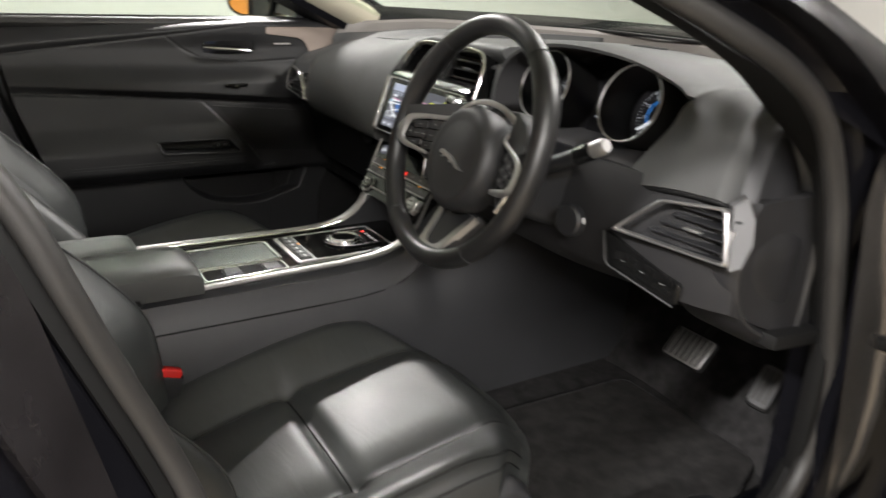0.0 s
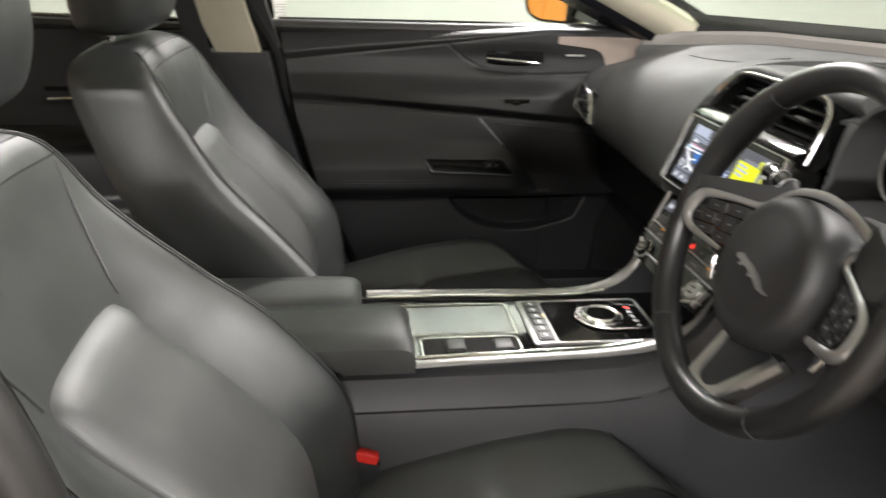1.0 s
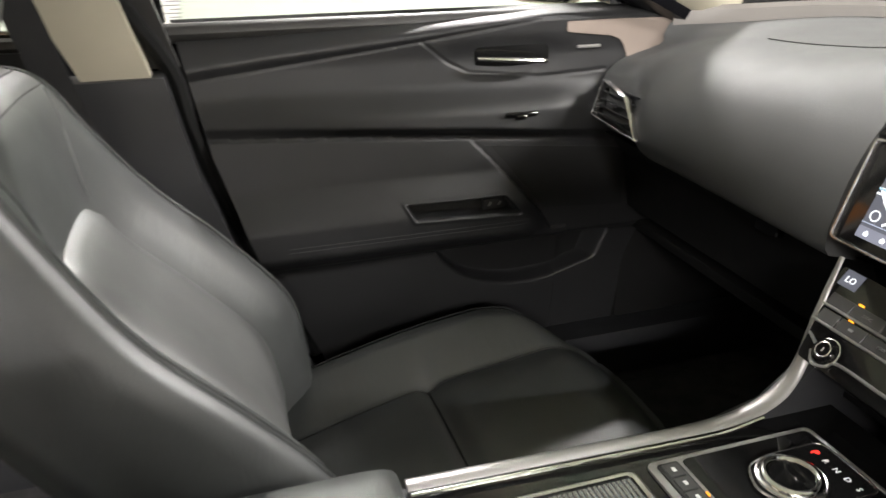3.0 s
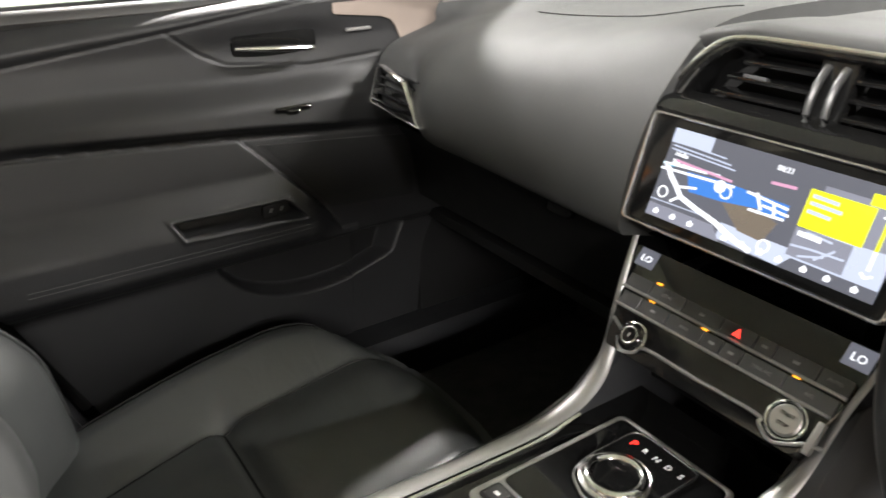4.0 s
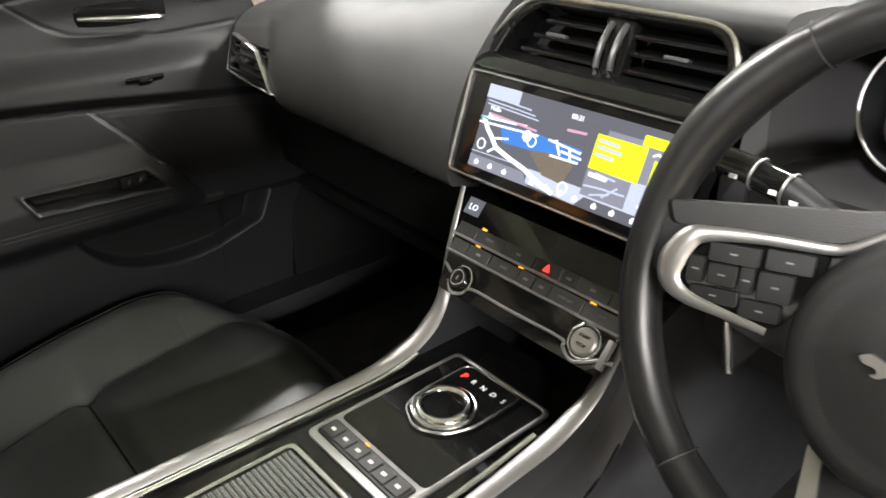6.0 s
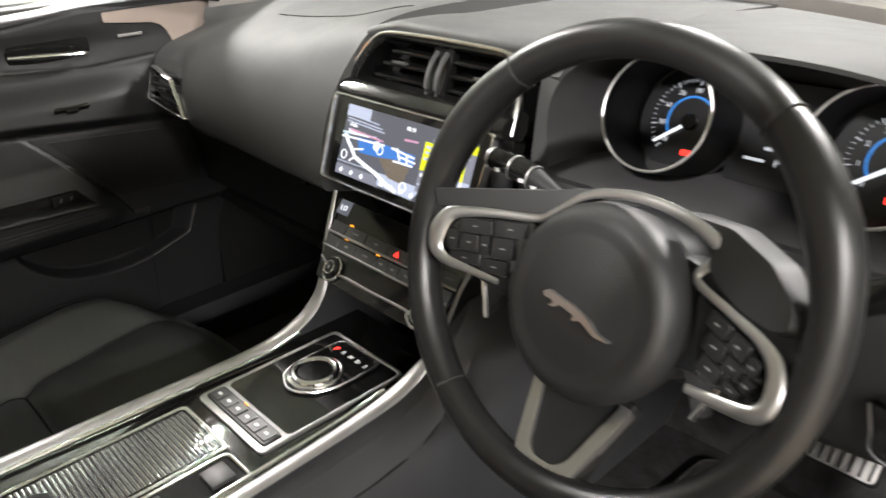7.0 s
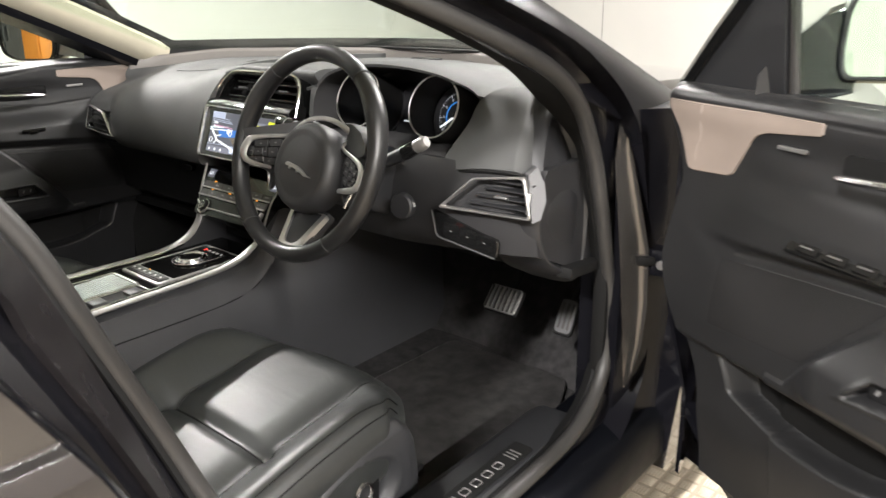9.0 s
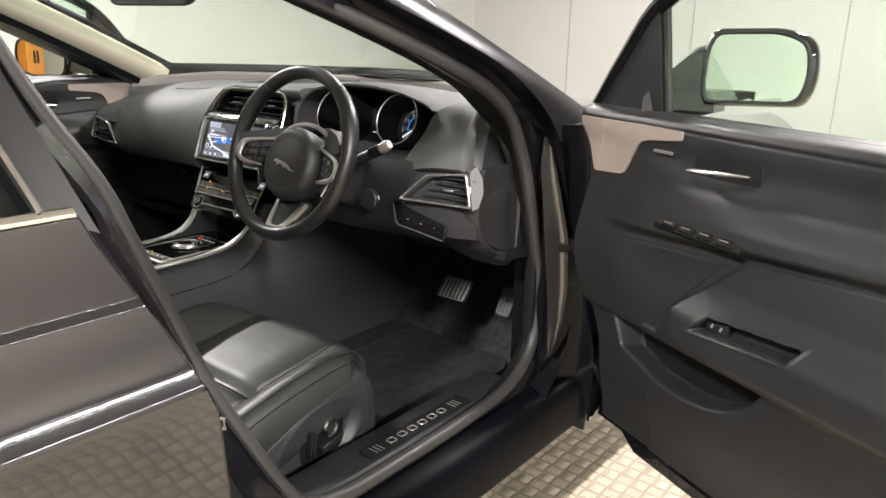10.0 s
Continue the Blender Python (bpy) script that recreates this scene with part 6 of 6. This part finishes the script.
def wing_mirror(ob, centre, across, facing, wide=1.0):
    """Housing, glass and foot of a door mirror; facing is the way its glass looks, across runs outward along it."""
    m = basis(centre, across, facing)
    outline = [(p[0] * wide, p[1]) for p in rounded([(-0.092, -0.062), (0.085, -0.056), (0.098, -0.01), (0.09, 0.045), (0.04, 0.062), (-0.082, 0.060), (-0.096, 0.03), (-0.098, -0.03)], 0.03, 5)]
    rings_ = [[m @ V((p[0] * k, p[1] * k, d)) for p in outline] for k, d in ((1.0, 0.0), (1.07, -0.006), (1.10, -0.025), (1.03, -0.06), (0.80, -0.092), (0.45, -0.108), (0.1, -0.112))]
    shell = part("mirror_shell", loft(rings_, True, True), paint, ob, "gloss black wing mirror shell")
    part("mirror_rim", frame_ring([(p[0] * 1.0, p[1] * 1.0) for p in outline], [(p[0] * 0.93, p[1] * 0.92) for p in outline], 0.006, m), hard_plastic, shell)
    part("mirror_glass", prism([(p[0] * 0.93, p[1] * 0.92) for p in outline], 0.002, m, 0.0008), mirror_glass, shell, "clear mirror glass")
    return m, shell


wing_mirror(right, V((1.196, 0.91, 1.061)), (0.96, 0.1, 0), (0.06, -0.99, 0.02), 0.9)
part("mirror_foot", loft([[V((x, y, z)) + V((0, dy, dz_)) for dy, dz_ in ((-0.03, -0.03 - k), (0.03, -0.03 - k), (0.035, 0.02 + k), (0.0, 0.03 + k), (-0.025, 0.02 + k))] for x, y, z, k in ((1.02, 0.885, 0.985, 0.0), (1.05, 0.905, 1.005, 0.022), (1.085, 0.925, 1.03, 0.032), (1.13, 0.945, 1.045, 0.034))]), paint, right, "gloss black mirror foot")
wing_mirror(left, V((-1.00, 0.705, 1.012)), (-0.93, -0.36, 0), (0.42, -0.90, 0.02))
part("mirror_foot", loft([[V((x, y, z)) + V((0, dy, dz_)) for dy, dz_ in ((-0.03, -0.025), (0.04, -0.025), (0.045, 0.03), (-0.02, 0.03))] for x, y, z in ((-0.80, 0.80, 0.985), (-0.86, 0.79, 0.99), (-0.92, 0.775, 0.995))]), paint, left, "gloss black mirror foot")
# left centre pillar, belt and rear door
LEFT_EDGE = [(0.3, 0.202), (0.431, 0.152), (0.589, 0.084), (0.756, 0.030), (0.9, 0.004)]
inner_l = thing("left_centre_pillar", "left centre pillar with cream upper and black lower trim", "pillar", (-0.7, -0.08, 0.3))
part("upper_trim", loft([[V((-0.72 + (z - 0.89) * 0.30, y, z)) for y in (-0.105 - 0.36 * (z - 0.89), -0.012 - 0.23 * (z - 0.89))] + [V((-0.76 + (z - 0.89) * 0.30, y, z)) for y in (-0.012 - 0.23 * (z - 0.89), -0.105 - 0.36 * (z - 0.89))] for z in steps(0.895, 1.33, 6)]), headlining, inner_l, "cream fabric upper pillar trim")
part("lower_trim", loft([[V((-0.715, -0.16, z)), V((-0.70, -0.10, z)), V((-0.71, line_at(LEFT_EDGE, z), z)), V((-0.77, line_at(LEFT_EDGE, z), z)), V((-0.77, -0.16, z))] for z in steps(0.3, 0.895, 8)]), console_plastic, inner_l, "black lower pillar trim")
part("pillar_gap_seal", loft([[V((-0.765 + (z - 0.89) * 0.30, y, z)) for y in (-0.03 - 0.25 * (z - 0.89), 0.03 - 0.25 * (z - 0.89))] + [V((-0.785 + (z - 0.89) * 0.30, y, z)) for y in (0.03 - 0.25 * (z - 0.89), -0.03 - 0.25 * (z - 0.89))] for z in steps(0.90, 1.33, 6)]), rubber, inner_l, "black rubber seal between pillar and window")
part("window_print", join(*[box((0.0008, w, 0.0018), pose(-0.824 + 0.3 * 0.004 * k, 0.040 - w / 2, 0.966 + 0.006 * k), 0) for k, w in enumerate((0.02, 0.026, 0.018, 0.028, 0.022))]), mark_grey, left, "faint printed marks on the window")
part("belt_webbing", loft([[c + V((0.0, -0.023, 0)), c + V((0.0, 0.023, 0)), c + V((-0.002, 0.023, 0)), c + V((-0.002, -0.023, 0))] for c in (V((-0.60, -0.20, 1.20)), V((-0.66, -0.155, 1.0)), V((-0.685, -0.10, 0.76)), V((-0.69, -0.03, 0.50)))]), belt_web, inner_l, "black seat belt webbing")
part("door_seal", tube([(-0.775, 0.195, 0.36), (-0.775, 0.155, 0.46), (-0.775, 0.092, 0.60), (-0.77, 0.032, 0.80), (-0.76, 0.012, 0.90), (-0.70, -0.06, 1.05), (-0.62, -0.09, 1.25)], 0.014, 8, False, 1, (1, 0, 0), 4), black_and_shade, inner_l)
rear_left = thing("rear_left_door", "closed black rear door trim behind the passenger seat", "car door", (-0.76, -0.7, 0.3))
part("door_card", sheet(lambda u, z: (-0.78 + 0.05 * ramp01(z, 0.95, 0.60) + 0.03 * ramp01(z, 0.665, 0.685) * ramp01(z, 0.725, 0.705) + 0.025 * ramp01(z, 0.47, 0.485) * ramp01(z, 0.56, 0.53), -0.17 - 0.95 * u, z), steps(0, 1, 10), steps(0.3, 0.93, 80), (-0.03, 0, 0)), door_skin, rear_left)
part("waist_moulding", tube([(-0.80, -0.18, 0.935), (-0.80, -1.15, 0.95)], 0.014, 8), rubber, rear_left)
part("waist_chrome", tube([(-0.82, -0.18, 0.952), (-0.82, -1.15, 0.962)], 0.005, 8), bright_chrome, rear_left)
cup = part("handle_cup", box((0.004, 0.14, 0.04), pose(-0.762, -0.42, 0.79), 0.002), gloss_black, rear_left)
part("handle", tube([(-0.75, -0.48, 0.782), (-0.742, -0.43, 0.785), (-0.748, -0.36, 0.786)], 0.006, 8, n_smooth=3), chrome, cup, "satin chrome door pull")
part("outer_skin", sheet(lambda u, z: (-skin_x(z), -0.12 - 1.0 * u, z), steps(0, 1, 6), steps(0.22, 0.95, 24), (0.03, 0, 0)), paint, rear_left)
gl = part("window_glass", sheet(lambda u, v: (-0.83 + 0.2 * v, -0.17 - 0.85 * u, 0.945 + 0.33 * v), steps(0, 1, 4), steps(0, 1, 4), (-0.004, 0, 0)), glass, rear_left)
gl.visible_shadow = False
part("sill_left", loft([[V((-x, y, z)) for x, z in ((0.66, 0.25), (0.68, 0.35), (0.76, 0.34), (0.85, 0.30), (0.86, 0.18), (0.70, 0.15))] for y in steps(-1.2, 1.2, 4)]), hard_plastic, car)
# rear-view mirror
rvm = thing("rear_view_mirror", "black rear-view mirror hanging from the windscreen top", "mirror", (0.0, 0.50, 1.19))
m = basis((0.02, 0.495, 1.186), (1, 0.25, 0), (0.25, -1, -0.12))
part("shell", loft([[m @ V((p[0] * k, p[1] * k, d)) for p in rect(0.24, 0.065, 0.03, 6)] for k, d in ((0.97, 0.002), (1.0, -0.006), (0.95, -0.025), (0.7, -0.035))]), hard_plastic, rvm)
part("glass", prism(rect(0.23, 0.056, 0.026, 6), 0.004, m, 0.001), mirror_glass, rvm)
part("stem", tube([(0.0, 0.52, 1.195), (0.0, 0.555, 1.222)], 0.012, 10), hard_plastic, rvm)


# ---- seats ----
def curve(pts):
    return [(p.x, p.y) for p in smooth_line([(x, y, 0) for x, y in pts], 8)]


RIDGE = curve([(0.430, 0.165), (0.50, 0.158), (0.585, 0.138), (0.685, 0.060), (0.773, -0.022), (0.865, -0.084), (0.925, -0.118), (0.950, -0.140), (0.962, -0.168)])
SPINE = curve([(0.430, 0.015), (0.50, -0.02), (0.572, -0.058), (0.640, -0.112), (0.762, -0.182), (0.865, -0.226), (0.925, -0.240), (0.950, -0.232), (0.962, -0.205)])
BACK_TOP = 0.962


def back_deep(z):
    """How far the middle of the backrest lies behind its bolsters."""
    return 0.062 * ramp01(z, 0.95, 0.72) + 0.008


def shoulder(p, drop):
    """Lets the upper backrest slump by drop and lean back."""
    return V((p.x, p.y - drop * 1.1 * ramp01(p.z, 0.78, 0.94), p.z - drop * ramp01(p.z, 0.66, 0.86) * (1 - 0.55 * ramp01(p.z, 0.89, 0.955))))


def front_seat(name, label, cx, dy, drop=0.0):
    ob = thing(name, label, "car seat", (cx, 0.3 + dy, 0.262))
    rows_ = []
    heights = [0.43 + 0.49 * i / 34 for i in range(35)] + [0.93, 0.938, 0.945, 0.951, 0.956, 0.960, 0.962]
    for z in heights:
        yr, ys = line_at(RIDGE, z) + dy, line_at(SPINE, z) + dy
        top = max(0.0, (z - 0.89) / (BACK_TOP - 0.89))
        hw = (0.240 - 0.040 * ramp01(z, 0.70, 0.93)) * math.sqrt(max(0.0, 1 - 0.62 * top ** 3))
        deep = min(back_deep(z), (yr - ys) * 0.6)
        prof = []
        for px, k in ((-1.0, 0.30), (-1.0, 0.62), (-0.985, 0.86), (-0.95, 0.98), (-0.90, 1.0), (-0.80, 0.90), (-0.70, 0.66), (-0.60, 0.38), (-0.50, 0.17), (-0.40, 0.06), (-0.2, 0.01), (0, 0.0), (0.2, 0.01), (0.40, 0.06), (0.50, 0.17), (0.60, 0.38), (0.70, 0.66), (0.80, 0.90), (0.90, 1.0), (0.95, 0.98), (0.985, 0.86), (1.0, 0.62), (1.0, 0.30)):
            edge = 0.0 if abs(px) < 0.94 else (1 - k) * 0.05
            prof.append(V((cx + hw * px, yr - deep * (1 - k) - edge, z)))
        mid_y = (yr + ys) / 2
        prof += [V((cx + hw * 0.99, mid_y * 0.4 + ys * 0.6, z))] + [V((cx + hw * px, ys - 0.014 * (1 - px * px), z)) for px in (0.92, 0.75, 0.3, -0.3, -0.75, -0.92)] + [V((cx - hw * 0.99, mid_y * 0.4 + ys * 0.6, z))]
        rows_.append([shoulder(p, drop) for p in prof])
    back = part("backrest", loft(rows_), leather, ob, "black leather backrest with raised side bolsters", sharp=75)
    us = steps(-1, 1, 16)

    def panel(u, v):
        z = 0.50 + 0.305 * v - 0.016 * (abs(u) ** 6) * v ** 8
        yr = line_at(RIDGE, z) + dy
        deep = min(back_deep(z), (yr - line_at(SPINE, z) - dy) * 0.6)
        w = 0.128 - 0.022 * v
        px = abs(w * u) / 0.235
        k = line_at([(0, 0.0), (0.2, 0.01), (0.4, 0.06), (0.5, 0.17), (0.6, 0.38)], px)
        e = min(1.0, (1 - abs(u)) * 3.2, (1 - v) * 7)
        return shoulder(V((cx + w * u, yr - deep * (1 - k) - 0.004 + 0.024 * math.sqrt(max(0, e)), z)), drop)

    part("centre_panel", sheet(panel, us, steps(0, 1, 18), (0, -0.02, 0)), leather_perf, back, "perforated leather centre panel", sharp=75)
    for s in (1, -1):
        idx = 4 if s < 0 else 18
        part("seam", tube([r_[idx] + V((s * 0.003, 0.0006, 0)) for r_ in rows_[3:40]], 0.0014, 6), leather, back, "raised bolster piping")
        part("seam_groove", tube([r_[idx] + V((-s * 0.004, 0.0002, 0)) for r_ in rows_[3:40]], 0.0006, 6), black_and_shade, back)
        join_line = []
        for t in steps(0, 1, 10):
            z, x = 0.80 + 0.125 * t, 0.107 + 0.052 * t ** 1.5
            hw = 0.240 - 0.040 * ramp01(z, 0.70, 0.93)
            k = line_at([(0, 0.0), (0.2, 0.01), (0.4, 0.06), (0.5, 0.17), (0.6, 0.38), (0.7, 0.66), (0.8, 0.90), (0.9, 1.0)], x / hw)
            yr = line_at(RIDGE, z) + dy
            join_line.append(shoulder(V((cx + s * x, yr - min(back_deep(z), (yr - line_at(SPINE, z) - dy) * 0.6) * (1 - k) + 0.0004, z)), drop))
        part("seam_ridge", tube(join_line, 0.0016, 6), leather, back)
    for row in (35, 38):
        part("seam_groove", tube([rows_[row][k] + V((0, 0.0003, 0)) for k in range(4, 19)], 0.0008, 6), black_and_shade, back)
    # cushion
    rows_ = []
    for i in range(57):
        t = i / 56
        y = 0.10 + 0.52 * t
        fall = 0.050 * max(0, (t - 0.84) / 0.16) ** 2.2
        rise = 0.078 * t - 0.026 - 0.030 * max(0.0, 1 - t / 0.5) ** 1.5
        fold = 0.015 * math.exp(-((y - 0.335) / 0.014) ** 2)
        hw = 0.255 - 0.030 * ramp01(t, 0.80, 1.0)
        base = 0.426 + rise - fall
        prof = [(-0.93, -0.12), (-1.0, -0.07), (-1.0, -0.01), (-0.97, 0.028), (-0.90, 0.046), (-0.80, 0.042), (-0.66, 0.018), (-0.55, 0.002), (-0.52, -0.004), (-0.48, 0.002), (-0.25, 0.006), (0, 0.006), (0.25, 0.006), (0.48, 0.002), (0.52, -0.004), (0.55, 0.002), (0.66, 0.018), (0.80, 0.042), (0.90, 0.046), (0.97, 0.028), (1.0, -0.01), (1.0, -0.07), (0.93, -0.12)]
        bol = 1 - 0.75 * ramp01(t, 0.62, 1.0)
        rows_.append([V((cx + hw * px, y + dy - 0.075 * ramp01(t, 0.62, 1.0) * abs(px) ** 3, base + (pz if pz < 0 else pz * bol) - fold * ramp01(abs(px), 0.62, 0.50))) for px, pz in prof])
    tip = [[V((p.x, p.y + 0.012, p.z * 0.8 + 0.43 * 0.2)) for p in rows_[-1]], [V((p.x, p.y + 0.012, p.z * 0.4 + 0.40 * 0.6)) for p in rows_[-1]]]
    cush = part("cushion", loft(rows_ + tip), leather, ob, "black leather seat cushion with a cross seam", sharp=75)
    for k in (8, 14):
        part("seam_groove", tube([r_[k] + V((0, 0, 0.0006)) for r_ in rows_[2:54]], 0.0014, 6), black_and_shade, cush)
    part("fold_seam", tube([rows_[25][k] + V((0, 0.0, 0.001)) for k in range(8, 15)], 0.0018, 6), black_and_shade, cush)
    for s in (1, -1):
        idx = 18 if s > 0 else 4
        part("piping", tube([r_[idx] + V((s * 0.004, 0, 0.001)) for r_ in rows_[4:56]], 0.0010, 6), black_and_shade, cush)
        part("piping_groove", tube([r_[19 if s > 0 else 3] + V((s * 0.001, 0, 0.0)) for r_ in rows_[4:56]], 0.0011, 6), black_and_shade, cush)

        def cover(u, v, s=s):
            y = 0.0 + 0.555 * u
            zt = line_at([(0, 0.335), (0.14, 0.350), (0.245, 0.380), (0.35, 0.425), (0.435, 0.448), (0.515, 0.458), (0.545, 0.430), (0.555, 0.36)], y)
            z = 0.27 + (zt - 0.27) * v
            bulge = 0.010 * math.sin(math.pi * min(1.0, v * 0.55 + 0.35)) * ramp01(u, 1.0, 0.94)
            du, dv_ = y - 0.395, z - 0.352
            a_, b_ = (du * 0.95 + dv_ * 0.31) / 0.105, (-du * 0.31 + dv_ * 0.95) / 0.062
            bowl = 0.016 * ramp01(math.hypot(a_, b_), 1.04, 0.86) if s * cx > 0 else 0.0
            rim = 0.003 * math.exp(-((math.hypot(a_, b_) - 1.08) / 0.06) ** 2) if s * cx > 0 else 0.0
            return (cx + s * (0.252 + bulge + rim - bowl - 0.012 * ramp01(v, 0.93, 1.0)), y + dy, z)

        part("side_cover", sheet(cover, steps(0, 1, 70), steps(0, 1, 34), (-s * 0.006, 0, 0)), console_plastic, ob, "dark plastic seat side cover", sharp=60)
    part("seat_rail", box((0.05, 0.55, 0.04), pose(cx - 0.18, 0.35 + dy, 0.275), 0.006), black_and_shade, ob)
    part("seat_rail", box((0.05, 0.55, 0.04), pose(cx + 0.18, 0.35 + dy, 0.275), 0.006), black_and_shade, ob)
    # headrest
    hr = []
    HEAD = ((0.962, 0.085, -0.235, -0.165), (0.968, 0.112, -0.250, -0.148), (0.985, 0.126, -0.258, -0.130), (1.03, 0.133, -0.262, -0.118), (1.08, 0.131, -0.262, -0.120), (1.13, 0.122, -0.258, -0.135), (1.155, 0.105, -0.245, -0.155), (1.163, 0.08, -0.23, -0.175))
    head_a = smooth_line([(h[0], h[1], 0) for h in HEAD], 4)
    head_b = smooth_line([(h[0], h[2], h[3]) for h in HEAD], 4)
    for pa, pb in zip(head_a, head_b):
        z, w, d0, d1 = pa.x + 0.014, pa.y * 1.05, pb.y, pb.z
        ym, hd = (d0 + d1) / 2 + dy, (d1 - d0) / 2
        hr.append([V((cx + w * (abs(math.cos(a)) ** 0.55) * (1 if math.cos(a) > 0 else -1), ym + hd * (abs(math.sin(a)) ** 0.7) * (1 if math.sin(a) > 0 else -1), z)) for a in steps(0, 2 * math.pi, 56)[:-1]])
    head = part("headrest", loft(hr), leather, ob, "black leather headrest", sharp=70)
    for s in (1, -1):
        part("post", tube([(cx + s * 0.06, -0.205 + dy, 0.93), (cx + s * 0.06, -0.205 + dy, 1.0)], 0.007, 10), bright_chrome, head, "chrome headrest post")
        part("post_collar", prism(rect(0.03, 0.022, 0.008), 0.006, pose(cx + s * 0.06, -0.205 + dy, 0.956), 0.002), bright_chrome, head)
    return ob


front_seat("front_seat", "black leather front passenger seat with perforated centre panel", -0.368, 0.0)
driver_seat = front_seat("front_seat", "black leather driver's seat with power controls on its side", 0.368, 0.02, 0.028)
ctl = part("control_panel", prism(rounded([(-0.055, -0.038), (0.05, -0.038), (0.058, 0.03), (0.02, 0.042), (-0.05, 0.02)], 0.014), 0.004, basis((0.6165, 0.428, 0.355), (0, 1, 0), (1, 0, 0.06)), 0.002), black_and_shade, driver_seat, "recessed seat control panel")
part("lumbar_ring", ring(0.0160, 0.0036, basis((0.629, 0.442, 0.374), (0, 1, 0), (1, 0, 0.06)), 28, 8), chrome, ctl, "chrome-ringed lumbar button")
part("lumbar_button", disc(0.0145, 0.006, basis((0.622, 0.442, 0.374), (0, 1, 0), (1, 0, 0.06)), 24, 0.002), hard_plastic, ctl)
part("seat_lever", box((0.056, 0.013, 0.016), basis((0.630, 0.440, 0.342), (0, 1, 0.2), (1, 0, 0)), 0.004), hard_plastic, ctl)
part("seat_lever", box((0.013, 0.048, 0.016), basis((0.630, 0.392, 0.358), (0, 1, -0.1), (1, 0, 0)), 0.004), hard_plastic, ctl)
part("lever_edge", box((0.052, 0.003, 0.004), basis((0.638, 0.440, 0.348), (0, 1, 0.2), (1, 0, 0)), 0.001), chrome, ctl)
part("lever_edge", box((0.003, 0.044, 0.004), basis((0.638, 0.387, 0.358), (0, 1, -0.1), (1, 0, 0)), 0.001), chrome, ctl)
buck = thing("belt_buckle", "black seat belt buckle with a red release button", "buckle", (0.155, 0.18, 0.40))
part("stalk", tube([(0.157, 0.13, 0.36), (0.156, 0.165, 0.43)], 0.012, 10), hard_plastic, buck)
part("body", box((0.022, 0.052, 0.07), pose(0.155, 0.175, 0.438, -18), 0.006), hard_plastic, buck)
part("release_button", box((0.018, 0.046, 0.018), pose(0.155, 0.184, 0.474, -18), 0.004), red_plastic, buck, "bright red release button")

# ---- pedals and mats ----
PN = (0, -0.75, 0.66)
brake = thing("brake_pedal", "wide brake pedal with ribbed metal face", "pedal", (0.46, 1.06, 0.45))
PM = basis((0.462, 1.05, 0.458), (1, 0, 0), PN)
part("pad", prism(rect(0.092, 0.066, 0.010), 0.008, PM, 0.002), black_and_shade, brake)
part("face", prism(rect(0.086, 0.060, 0.009), 0.010, PM, 0.001), silver, brake, "brushed metal face")
for k in range(7):
    part("rib", box((0.005, 0.054, 0.004), PM @ Matrix.Translation((-0.036 + 0.012 * k, 0, 0.011)), 0.0015), rubber, brake)
part("arm", tube([(0.47, 1.07, 0.48), (0.48, 1.15, 0.58), (0.48, 1.2, 0.68)], 0.009, 8, n_smooth=3), black_and_shade, brake)
accel = thing("accelerator_pedal", "narrow accelerator pedal with a ribbed metal face", "pedal", (0.62, 1.07, 0.42))
AM = basis((0.617, 1.065, 0.455), (1, 0, 0), (0.1, -0.85, 0.5))
part("pad", prism(rect(0.044, 0.085, 0.012), 0.008, AM, 0.002), black_and_shade, accel)
part("face", prism(rect(0.038, 0.074, 0.012), 0.010, AM, 0.001), silver_matt, accel, "brushed metal face")
for k in range(3):
    part("rib", box((0.005, 0.058, 0.004), AM @ Matrix.Translation((-0.011 + 0.011 * k, 0, 0.010)), 0.0015), rubber, accel)
part("arm", tube([(0.62, 1.085, 0.49), (0.62, 1.16, 0.60)], 0.008, 8), black_and_shade, accel)
for cx, lab in ((0.43, "driver's"), (-0.43, "passenger's")):
    mat_ob = thing("floor_mat", "black carpet " + lab + " floor mat with a bound edge", "mat", (cx, 0.9, 0.262))
    outline = rounded([(cx - 0.20, 0.60), (cx + 0.20, 0.60), (cx + 0.22, 0.98), (cx + 0.16, 1.12), (cx - 0.18, 1.12)], 0.03, 5)
    part("pile_mat", prism(outline, 0.272, Matrix(), 0.002, 0.262), mat_pile, mat_ob)
    part("binding", tube([V((p[0], p[1], 0.271)) for p in outline], 0.003, 6, True), carpet, mat_ob)
